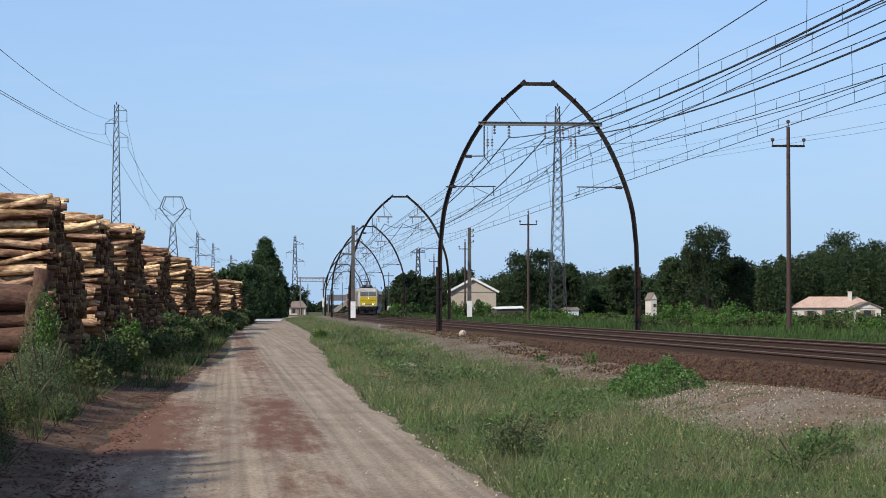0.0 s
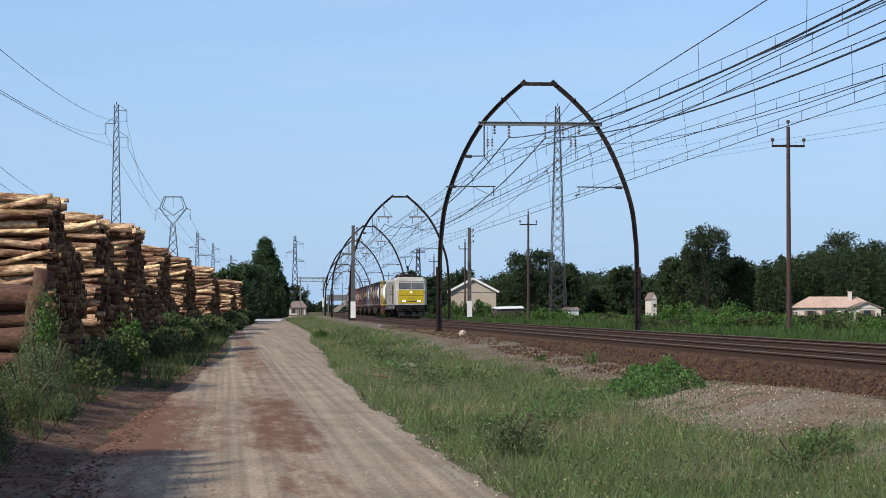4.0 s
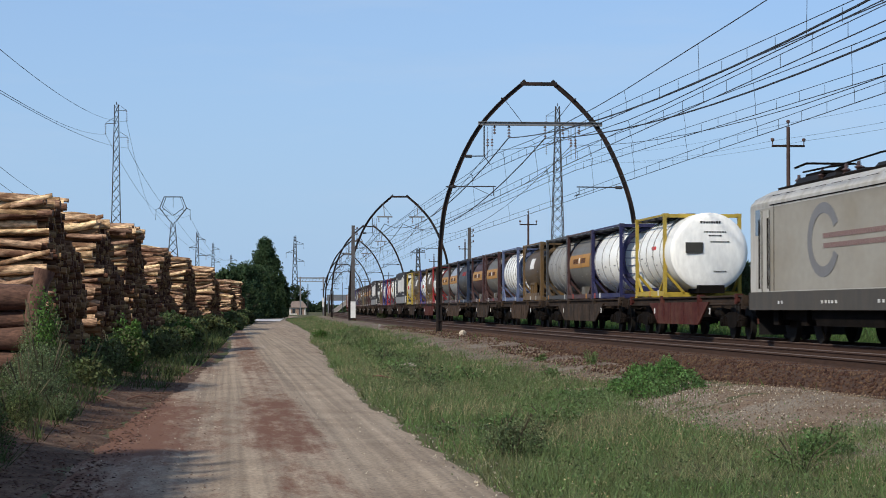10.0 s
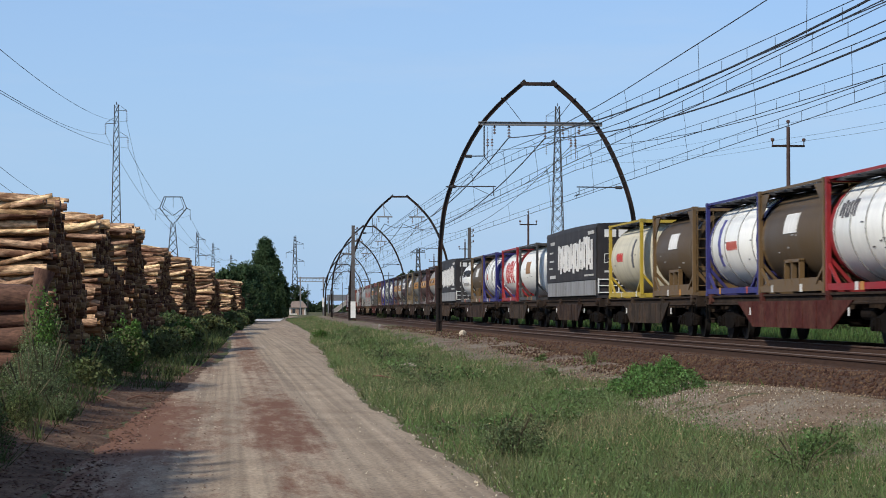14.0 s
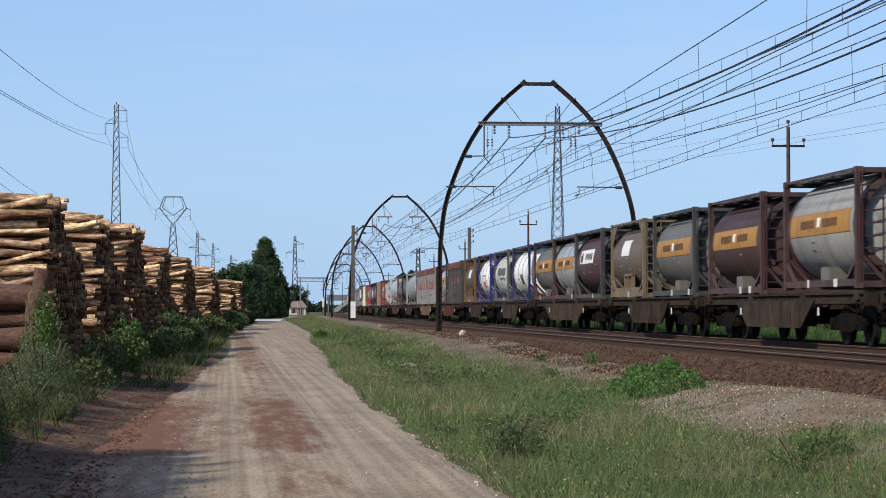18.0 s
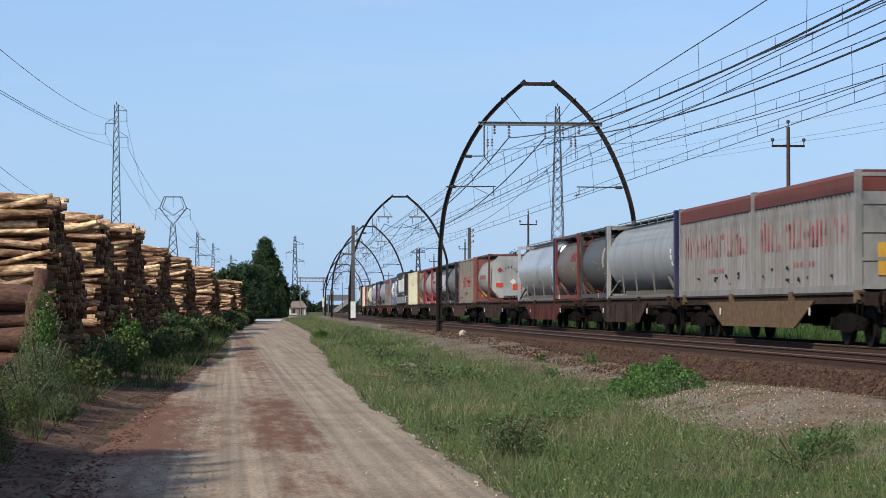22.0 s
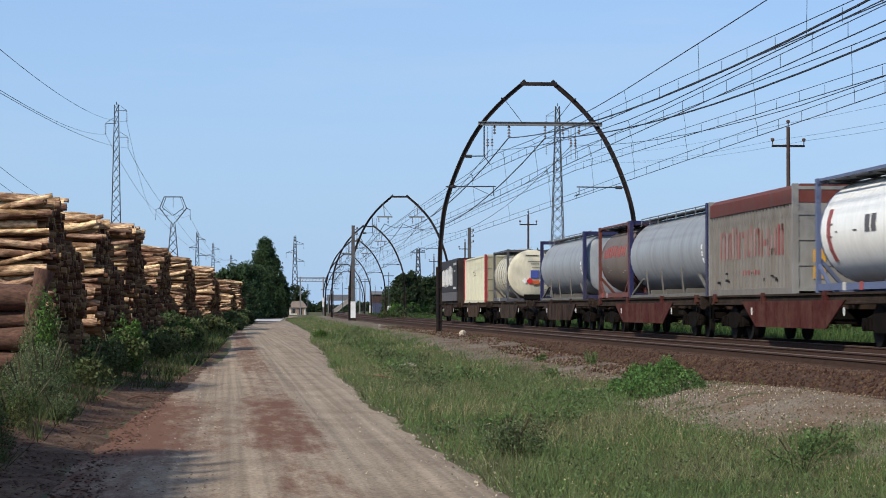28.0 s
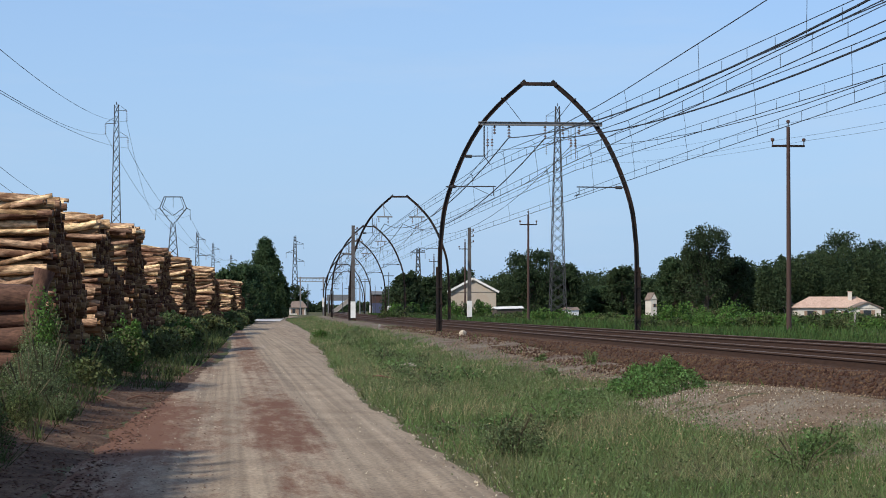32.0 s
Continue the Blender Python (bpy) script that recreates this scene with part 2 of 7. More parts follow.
M_POPLAR = material("poplar_leaf", (.054, .09, .042), .8, scale=.12, vary=.15, fine=1.2, bump=0, tint=(.06, .09, .038), amount=.8, island=.35, trans=.35, spec=.15)
M_BARK = material("tree_bark", (.075, .06, .048), .95, scale=2, vary=.3, fine=20, bump=.5, stretch=(1, 1, .3))
M_STEM = material("plant_stem", (.085, .075, .04), .9, scale=4, vary=.3, fine=30, bump=.1, island=.4)
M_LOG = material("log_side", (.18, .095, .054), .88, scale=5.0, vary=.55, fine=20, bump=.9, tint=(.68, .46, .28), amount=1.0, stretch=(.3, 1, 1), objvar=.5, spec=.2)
# filling and sawn ends: darker brown than log sides, their shade mixed into it
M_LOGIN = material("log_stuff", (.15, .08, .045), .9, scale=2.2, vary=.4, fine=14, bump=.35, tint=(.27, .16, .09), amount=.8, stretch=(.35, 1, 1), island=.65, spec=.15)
M_LOGBARK = material("log_bark", (.1, .052, .037), .95, scale=5, vary=.45, fine=20, bump=.8, tint=(.14, .075, .05), amount=.8, stretch=(.4, 1, 1))
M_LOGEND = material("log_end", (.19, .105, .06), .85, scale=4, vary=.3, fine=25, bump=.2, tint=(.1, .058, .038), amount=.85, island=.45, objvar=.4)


def road_material():
    m = material("dirt_road", (.345, .277, .205), .95, scale=1.2, vary=.28, fine=30, bump=.4, tint=(.24, .185, .135), amount=.7, stretch=(1, .55, 1), spec=.2)
    nt = m.node_tree
    N, L = nt.nodes, nt.links
    bs, hsv = N["Principled BSDF"], [n for n in N if n.bl_idname == "ShaderNodeHueSaturation"][0]
    tc = [n for n in N if n.bl_idname == "ShaderNodeTexCoord"][0]
    # wheel ruts run along the way
    rut, mp = N.new("ShaderNodeTexNoise"), N.new("ShaderNodeMapping")
    mp.inputs["Scale"].default_value = (9.0, .045, 1)
    rut.inputs["Scale"].default_value, rut.inputs["Detail"].default_value = 1.0, 6
    L.new(tc.outputs["Object"], mp.inputs[0]), L.new(mp.outputs[0], rut.inputs["Vector"])
    # bark litter lies along the crown, broken into patches
    sep = N.new("ShaderNodeSeparateXYZ")
    L.new(tc.outputs["Object"], sep.inputs[0])
    lit, mp2 = N.new("ShaderNodeTexNoise"), N.new("ShaderNodeMapping")
    mp2.inputs["Scale"].default_value = (4.5, .8, 1)
    lit.inputs["Scale"].default_value, lit.inputs["Detail"].default_value, lit.inputs["Roughness"].default_value = 1.0, 9, .78
    L.new(tc.outputs["Object"], mp2.inputs[0]), L.new(mp2.outputs[0], lit.inputs["Vector"])
    band = N.new("ShaderNodeValToRGB")            # across the road: 0 at u = -2, 1 at u = 3
    e = band.color_ramp.elements
    e[0].position, e[0].color = .0, (1.3, 1.3, 1.3, 1)
    e[1].position, e[1].color = .18, (1.08, 1.08, 1.08, 1)
    for pos, v in ((.30, .74), (.42, .5), (.50, .84), (.60, .80), (.67, .22), (.9, .1), (1.0, .55)):
        k = band.color_ramp.elements.new(pos)
        k.color = (v, v, v, 1)
    across = N.new("ShaderNodeMapRange")
    across.inputs[1].default_value, across.inputs[2].default_value = -2.0, 3.0
    L.new(sep.outputs[0], across.inputs[0]), L.new(across.outputs[0], band.inputs[0])
    s1, s2, s3 = N.new("ShaderNodeMath"), N.new("ShaderNodeMapRange"), N.new("ShaderNodeMix")
    s1.operation = "MULTIPLY_ADD"
    s1.inputs[1].default_value = .55
    # it lies thick in places along the way; far off it also paints stack shade
    along, way, cut = N.new("ShaderNodeMapRange"), N.new("ShaderNodeValToRGB"), N.new("ShaderNodeMath")
    along.inputs[1].default_value, along.inputs[2].default_value = 15.0, 75.0
    w = way.color_ramp.elements
    w[0].position, w[0].color = .03, (.85, .85, .85, 1)
    w[1].position, w[1].color = .09, (.7, .7, .7, 1)
    for pos, v in ((.13, 1.1), (.30, 1.1), (.37, .78), (.55, .8), (.62, 1.0), (.72, .92), (1.0, 1.0)):
        k = way.color_ramp.elements.new(pos)
        k.color = (v, v, v, 1)
    cut.operation = "MULTIPLY"
    L.new(sep.outputs[1], along.inputs[0]), L.new(along.outputs[0], way.inputs[0])
    L.new(way.outputs[0], cut.inputs[0]), L.new(band.outputs[0], cut.inputs[1])
    L.new(cut.outputs[0], s1.inputs[0]), L.new(lit.outputs["Fac"], s1.inputs[2])
    s2.inputs[1].default_value, s2.inputs[2].default_value = .8, 1.03
    L.new(s1.outputs[0], s2.inputs[0])
    s3.data_type = "RGBA"
    s3.inputs[7].default_value = (.145, .066, .04, 1)
    lim = N.new("ShaderNodeMath")
    lim.operation = "MULTIPLY"
    lim.inputs[1].default_value = .93
    L.new(s2.outputs[0], lim.inputs[0]), L.new(lim.outputs[0], s3.inputs[0])
    rr, mixr = N.new("ShaderNodeMapRange"), N.new("ShaderNodeMix")
    rr.inputs[1].default_value, rr.inputs[2].default_value, rr.inputs[3].default_value, rr.inputs[4].default_value = .35, .65, .74, 1.12
    L.new(rut.outputs["Fac"], rr.inputs[0])
    mixr.data_type, mixr.blend_type = "RGBA", "MULTIPLY"
    mixr.inputs[0].default_value = 1.0
    L.new(hsv.outputs[0], mixr.inputs[6]), L.new(rr.outputs[0], mixr.inputs[7])
    L.new(mixr.outputs[2], s3.inputs[6]), L.new(s3.outputs[2], bs.inputs["Base Color"])
    return m


M_ROAD = road_material()

# ---------------------------------------------------------------- ground, road, track bed
def soft_noise(x, y, s, seed=0.0):
    return noise.noise((x * s + seed, y * s - seed, seed * .37))


def ramp(v, a, b):
    t = min(1, max(0, (v - a) / (b - a)))
    return t * t * (3 - 2 * t)


def ground_z(u, y):
    """Height of the ground at u metres across from the road's line."""
    z = -.72
    z += .30 * ramp(y, 42, 85) * ramp(u, 4.2, 7.0)          # verge rises to the track further on
    z += .20 * ramp(u, 5.6, 8.8)
    z -= .0 if u < 17 else .25 * ramp(u, 17, 20)
    z += .22 * ramp(-u, 1.3, 3.2)
    if -30 < u < 60:
        z += .05 * soft_noise(u, y, .8, 2.0) * ramp(u, 2.3, 3.4) + .06 * soft_noise(u, y, .7, 5.0) * ramp(-u, 1.4, 2.2)
    # heap of spilled stone beside the track
    z += .17 * math.exp(-((u - 7.6) / 1.5) ** 2 - ((y - 29.5) / 4.5) ** 2)
    return z


def sheet(name, us, ys, mat, kind, height, label, parent=None):
    mb = Mesher()
    n = len(us)
    vs = [(u + cx(y), y, height(u, y)) for y in ys for u in us]
    fs = [(j * n + i, j * n + i + 1, (j + 1) * n + i + 1, (j + 1) * n + i) for j in range(len(ys) - 1) for i in range(n - 1)]
    mb.add(vs, fs)
    ob = part(name, mb, mat, parent, smooth=60)
    return tagged(ob, label, "", "", kind)


us = [-1800, -700, -300, -120, -60, -30, -18, -12] + [-8 + .4 * i for i in range(65)] + [19, 21, 24, 30, 45, 80, 160, 320, 700, 1800]
ys = [-400, -150, -60, -20, 0] + [6 + .6 * i for i in range(90)] + [60 + 3 * i for i in range(50)] + [210 + 15 * i for i in range(20)] + [520, 600, 750, 1000, 1600, 3000]
sheet("ground", us, ys, M_GROUND, "structure", ground_z, "rough green meadow ground with bare patches")


def road_edge(y, side):
    w = .16 * soft_noise(y, 3.0, .5, 11.0 + side) + .08 * soft_noise(y, 3.0, 1.9, 4.0)
    if side > 0:
        return 2.28 + w + .95 * ramp(y, 35, 85) + 1.1 * ramp(y, 85, 140) - 1.4 * ramp(y, 180, 330)
    return -1.55 + w + .65 * ramp(y, 28, 46) + .35 * ramp(y, 46, 75) - .45 * ramp(y, 85, 130) + .6 * ramp(y, 150, 200) - .3 * ramp(y, 230, 300)


mb = Mesher()
rys = [-30, -10, 0] + [5 + .5 * i for i in range(110)] + [60 + 2 * i for i in range(70)] + [200 + 10 * i for i in range(26)]
cols = 15
for y in rys:
    a, b = road_edge(y, -1), road_edge(y, 1)
    for i in range(cols):
        t = i / (cols - 1)
        u = a + (b - a) * t
        crown = .05 * math.sin(math.pi * t) - .035 * (math.exp(-((u + .35) / .28) ** 2) + math.exp(-((u - 1.35) / .28) ** 2))
        edge = -.03 if i in (0, cols - 1) else .0
        mb.v.append((u + cx(y), y, -.70 + crown + edge + .012 * soft_noise(u, y, 1.7, 9.0)))
for j in range(len(rys) - 1):
    for i in range(cols - 1):
        a = j * cols + i
        mb.f.append((a, a + 1, a + 1 + cols, a + cols))
tagged(part("road", mb, M_ROAD, smooth=60), "pale dirt track littered with reddish bark", "", "", "structure")

# bare earth strip under the log stacks, left of the track
sheet("ground_litter", [-9 + .5 * i for i in range(12)] + [-3.2 + .14 * i for i in range(25)], [2 + .45 * i for i in range(130)] + [62 + 2 * i for i in range(40)], M_EARTH, "structure",
      lambda u, y: ground_z(u, y) + .03 - .13 * ramp(u - road_edge(y, -1), -.05, .55) + (.05 * soft_noise(u, y, 1.1, 3.0) + .03 * soft_noise(u, y, 3.1, 8.0)) * ramp(u, -2.4, -1.4), "brown earth strewn with bark under the log stacks")


def gravel_patch(name, u0, u1, y0, y1, mat, label, lift=.014):
    mb = Mesher()
    n, k = 18, 26
    for j in range(k):
        y = y0 + (y1 - y0) * j / (k - 1)
        wob = 1 - abs(2 * j / (k - 1) - 1) ** 3 * .75
        for i in range(n):
            t = i / (n - 1)
            mid, half = (u0 + u1) / 2, (u1 - u0) / 2 * wob
            u = mid + half * (2 * t - 1) * (1 + .22 * soft_noise(y, t * 3, .45, 3.0)) + .4 * soft_noise(y, 1, .6, 8.0) + .25 * soft_noise(y, 2, 1.7, 2.0)
            edge = -.05 if i in (0, n - 1) or j in (0, k - 1) else 0
            mb.v.append((u + cx(y), y, ground_z(u, y) + lift + edge + .03 * soft_noise(u, y, 2.3, 6.0)))
    for j in range(k - 1):
        for i in range(n - 1):
            a = j * n + i
            mb.f.append((a, a + 1, a + 1 + n, a + n))
    return tagged(part(name, mb, mat, smooth=60), label, "", "", "structure")


M_SLAB = material("pale_concrete", (.62, .6, .57), .9, scale=.8, vary=.12, fine=14, bump=.1, tint=(.5, .48, .45), amount=.5)
gravel_patch("gravel_verge", 5.7, 9.0, 17, 40, M_GRAVEL, "grey and rust-coloured heap of track gravel")
gravel_patch("gravel_path", 6.5, 9.2, 38, 110, M_PATH, "grey gravel path beside the track ballast", .05)
gravel_patch("gravel_far", 6.6, 9.0, 104, 330, M_PATH, "grey gravel path beside the track ballast", .06)
sheet("pavement", [-2.0 + .9 * i for i in range(6)], [252 + 6 * i for i in range(12)], M_SLAB, "structure", lambda u, y: -.62, "pale concrete strip at the end of the dirt track")

# ballast bed with shoulders
BED = [(8.75, -.62), (9.05, -.47), (9.38, -.21), (9.5, -.19), (12.5, -.17), (12.58, -.20), (12.7, -.17), (15.7, -.19), (15.95, -.24), (16.5, -.6), (17.1, -1.1)]
bed = Mesher()
bys = [-60 + 6 * i for i in range(12)] + [12 + 1.2 * i for i in range(80)] + [110 + 8 * i for i in range(64)]
for y in bys:
    for i, (u, z) in enumerate(BED):
        rough = 0 if i in (0, len(BED) - 1) or y > 140 else .035 * soft_noise(u * 3, y, 1.3, 1.0) + .02 * soft_noise(u * 3, y, 4, 2.0)
        bed.v.append((u + cx(y) + rough, y, z + rough * .7))
n = len(BED)
for j in range(len(bys) - 1):
    for i in range(n - 1):
        a = j * n + i
        bed.f.append((a, a + 1, a + 1 + n, a + n))
tagged(part("ballast", bed, M_BALLAST, smooth=50), "rust-brown crushed stone ballast bed", "", "", "structure")

# rails: foot, web and a worn head
RAIL_X = (10.03, 11.53, 13.63, 15.13)
FOOT = [(-.07, -.172), (.07, -.172), (.07, -.155), (.012, -.14), (.012, -.045), (.036, -.035), (.036, -.008), (-.036, -.008), (-.036, -.035), (-.012, -.045), (-.012, -.14), (-.07, -.155)]
HEAD = [(-.035, -.008), (.035, -.008), (.03, .0), (-.03, .0)]
rail_ys = [-700, -300, -100, -40] + [10 + 10 * i for i in range(62)]
for k in range(2):
    track = tagged(thing("railway_track", "standard-gauge railway track with rust-brown rails on ballast", "", "", "structure"), "", "railway track", "railway tracks")
    for x in RAIL_X[2 * k:2 * k + 2]:
        rail = part("rail", Mesher().loft([[(x + cx(y) + a, y, b) for a, b in FOOT] for y in rail_ys]), M_RAIL, track)
        part("rail_head", Mesher().loft([[(x + cx(y) + a, y, b) for a, b in HEAD] for y in rail_ys]), M_RAILTOP, rail, "worn steel rail head")
    sl = Mesher().box(-1.3, 1.3, -.12, .12, -.30, -.165).mesh("sleeper", M_SLEEPER)
    xm = (RAIL_X[2 * k] + RAIL_X[2 * k + 1]) / 2
    for i in range(130):
        y = 24 + i * .62
        s = part("sleeper", sl, None, track)
        s.location = (xm + cx(y), y, .012 * math.sin(i * 2.3))

# loose stones on the shoulder and along the gravel
def stones(name, n, u0, u1, y0, y1, r0, r1, mat, label, sit, flat=1.0):
    P = np.empty((n, 3))
    yy = y0 * (y1 / y0) ** RNG.random(n)
    uu = u0 + (u1 - u0) * RNG.random(n)
    P[:, 0], P[:, 1] = uu + CURVE * yy * yy, yy
    P[:, 2] = [sit(u, y) for u, y in zip(uu, yy)]
    r = RNG.uniform(r0, r1, (n, 1))
    base = np.array([(1, 0, 0), (0, 1, 0), (-1, 0, 0), (0, -1, 0), (0, 0, 1), (0, 0, -1)], float)
    V = base[None] * RNG.uniform(.6, 1.3, (n, 6, 1)) * r[:, None] + RNG.normal(0, .22, (n, 6, 3)) * r[:, None]
    V = V * np.array([1.0, 1.0 + (1 - flat), flat]) + P[:, None]
    tri = np.array([(0, 1, 4), (1, 2, 4), (2, 3, 4), (3, 0, 4), (1, 0, 5), (2, 1, 5), (3, 2, 5), (0, 3, 5)])
    F = (np.arange(n)[:, None, None] * 6 + tri[None]).reshape(-1)
    me = bpy.data.meshes.new(name)
    me.vertices.add(n * 6), me.loops.add(n * 24), me.polygons.add(n * 8)
    me.vertices.foreach_set("co", V.astype(np.float32).ravel())
    me.loops.foreach_set("vertex_index", F.astype(np.int32))
    me.polygons.foreach_set("loop_start", np.arange(0, n * 24, 3, dtype=np.int32))
    me.update(calc_edges=True)
    me.materials.append(mat)
    return tagged(new(name, me), label, "stones", "", "stuff")


def bed_z(u, y):
    for (a, za), (b, zb) in zip(BED, BED[1:]):
        if a <= u <= b:
            return za + (zb - za) * (u - a) / (b - a)
    return ground_z(u, y)


stones("ballast_stones", 20000, 8.75, 10.0, 22, 110, .013, .036, M_STONE, "loose rust-brown ballast stones on the shoulder", lambda u, y: bed_z(u, y) + .01)
stones("ballast_stones_inner", 6000, 10.1, 15.9, 24, 100, .018, .04, M_STONE, "loose rust-brown ballast stones between the rails", lambda u, y: bed_z(u, y) + .01)
stones("path_stones", 4500, 7.6, 9.1, 38, 120, .014, .04, M_STONE, "loose rust-brown stones on the gravel path", lambda u, y: ground_z(u, y) + .06)
stones("path_rubble", 5000, 6.9, 8.7, 40, 110, .008, .022, M_RUBBLE, "loose greyish stones on the gravel path", lambda u, y: ground_z(u, y) + .06)
stones("gravel_stones", 14000, 5.6, 9.0, 17, 70, .005, .015, M_RUBBLE, "scattered rusty stones on the gravel", lambda u, y: ground_z(u, y) + .03)
stones("pale_stones", 5200, 5.4, 8.4, 17, 80, .005, .015, M_PEBBLE, "scattered pale stones on the gravel", lambda u, y: ground_z(u, y) + .03)
stones("road_pebbles", 700, -1.3, 2.4, 14, 60, .004, .012, M_PEBBLE, "small pale pebbles on the dirt track", lambda u, y: -.68)
stones("bark_chips", 1500, -1.4, 1.2, 14, 60, .004, .015, M_LOGBARK, "brown bark chips on the dirt track", lambda u, y: -.672, .3)
stones("bark_litter", 9000, -4.0, -1.0, 14, 60, .006, .026, M_LOGBARK, "brown bark litter under the log stacks", lambda u, y: ground_z(u, y) + .04, .4)
stones("edge_litter", 900, 2.0, 3.1, 14, 60, .005, .016, M_PEBBLE, "pale grit along the road's edge", lambda u, y: ground_z(u, y) + .02)

# ---------------------------------------------------------------- catenary arches and wires
MID = 12.79
HALF = [(4.25, -.45), (4.25, 2.9), (4.18, 4.0), (4.08, 4.9), (3.9, 5.65), (3.68, 6.3), (3.36, 7.1), (3.05, 7.75), (2.67, 8.4), (2.27, 8.93), (1.78, 9.47), (1.24, 9.98), (.72, 10.42)]


def smooth_path(pts, k=4):
    out = []
    P = [Vector((a, 0, b)) for a, b in pts]
    for i in range(len(P) - 1):
        p0, p1, p2, p3 = P[max(i - 1, 0)], P[i], P[i + 1], P[min(i + 2, len(P) - 1)]
        for j in range(k):
            t = j / k
            out.append(.5 * ((2 * p1) + (p2 - p0) * t + (2 * p0 - 5 * p1 + 4 * p2 - p3) * t * t + (3 * p1 - p0 - 3 * p2 + p3) * t ** 3))
    return out + [P[-1]]


def i_section(path, w, d):
    """A rolled section bent along a path in the xz plane: two flanges and a web."""
    mb = Mesher()
    for off, ww in ((-d / 2, w), (d / 2, w)):
        rings = []
        for i, p in enumerate(path):
            t = (path[min(i + 1, len(path) - 1)] - path[max(i - 1, 0)]).normalized()
            n = Vector((t.z, 0, -t.x))
            c = p + n * off
            rings.append([c + n * a + Vector((0, b, 0)) for a, b in ((-.016, -ww / 2), (.016, -ww / 2), (.016, ww / 2), (-.016, ww / 2))])
        mb.loft(rings)
    rings = []
    for i, p in enumerate(path):
        t = (path[min(i + 1, len(path) - 1)] - path[max(i - 1, 0)]).normalized()
        n = Vector((t.z, 0, -t.x))
        rings.append([p + n * a + Vector((0, b, 0)) for a, b in ((-d / 2, -.012), (d / 2, -.012), (d / 2, .012), (-d / 2, .012))])
    return mb.loft(rings)


def insulator_string(mb, p, n=3, pitch=.13, r=.075):
    for i in range(n):
        c = Vector(p) - Vector((0, 0, pitch * (i + .5)))
        mb.cyl(c + Vector((0, 0, .03)), c - Vector((0, 0, .03)), r * .5, r, 8)
    mb.cyl(p, Vector(p) - Vector((0, 0, pitch * n)), .018, n=5)


def arch(name, full=True):
    a = thing(name, "dark steel ogival catenary arch spanning both railway tracks", "catenary arch", "catenary arches over the tracks")
    for sgn in (-1, 1):
        path = [Vector((sgn * p.x, 0, p.z)) for p in smooth_path(HALF, 2)]
        leg = part("arch_leg", i_section(path, .14, .15), M_STEEL, a)
        part("footing", Mesher().loft([[(sgn * 4.24 + s * q, t * q, z) for s, t in ((-1, -1), (1, -1), (1, 1), (-1, 1))] for z, q in ((-.75, .42), (-.32, .42), (-.26, .36))]), M_CONCRETE, leg, "grey concrete footing")
        lower = Mesher()
        for z in (.3, 1.0, 1.7, 2.4):
            lower.box(sgn * 4.24 - .11, sgn * 4.24 + .11, -.1, .1, z, z + .05)
        lower.box(sgn * 4.24 + sgn * .10, sgn * 4.24 + sgn * .17, -.07, .07, -.3, 2.6)
        part("stiffener", lower, M_STEEL, leg)
        part("bracket", Mesher().beam((sgn * 1.46, -.05, 9.76), (sgn * 1.62, -.05, 9.82), .06, .06), M_STEEL, leg)
        part("brace", Mesher().cyl((sgn * 1.42, 0, 9.7), (sgn * .72, 0, 8.8), .014, n=5), M_STEEL, a)
    cap = Mesher().box(-.78, .78, -.08, .08, 10.37, 10.52)
    for s in (-1, 1):
        cap.beam((s * .56, 0, 10.46), (s * .68, 0, 10.6), .09, .14)
    part("crown", cap, M_STEEL, a)
    if full:
        cross = Mesher().box(-2.6, 2.75, -.05, .05, 8.66, 8.80)
        cross.box(-2.6, 2.75, -.11, .11, 8.79, 8.81).box(-2.6, 2.75, -.11, .11, 8.65, 8.67)
        part("cross_beam", cross, M_GALV, a, "grey steel cross beam")
        strings = ((-1.9, 3), (-1.28, 4), (.28, 4), (1.05, 3), (1.75, 3))
    else:
        for u in (-1.3, 1.48):
            z = 9.85
            part("cross_beam", Mesher().box(u - .66, u + .66, -.06, .06, 8.66, 8.78).beam((u, 0, 8.7), (u * 1.08, 0, z), .06), M_GALV, a, "short grey steel cross beam")
        strings = ((-1.8, 3), (-1.0, 4), (1.1, 4), (1.9, 3))
    for u, n in strings:
        mb = Mesher()
        insulator_string(mb, (u, 0, 8.66), n)
        part("insulator", mb, M_INSUL, a)
    for u0, u1, z, uc in ((-4.0, -1.85, 6.02, -2.01), (3.75, 1.65, 6.02, 1.59), (-3.3, -2.35, 7.32, -2.3)):
        s = 1 if u1 > u0 else -1
        arm = Mesher().cyl((u0, 0, z), (u1, 0, z + .02), .028, n=6)
        arm.cyl((u0 + s * .15, 0, z), (u0 + s * .42, 0, z), .07, n=8)
        if z < 7:
            arm.cyl((u1 - s * .1, 0, z - .02), (u1 - s * .1, 0, z - .30), .018, n=5)
            arm.cyl((u1 - s * .1, 0, z - .28), (uc + s * .05, 0, 5.64), .018, n=5)
            arm.cyl((u1 - s * 1.0, 0, z), (uc, 0, 5.64), .012, n=5)
        else:
            arm.cyl((u1, 0, z), (u1, 0, z + 1.3), .03, n=6).cyl((u1, 0, z), (u1 + .25, 0, z - .32), .02, n=5)
        part("registration_arm", arm, M_PYLON, a)
    for u in (-2.01, 1.59, -2.2, 1.4):
        h = Mesher().cyl((u, 0, 8.6), (u, 0, 7.25), .012, n=5)
        insulator_string(h, (u, 0, 8.1), 3, .12, .07)
        part("hanger", h, M_INSUL, a)
    return a


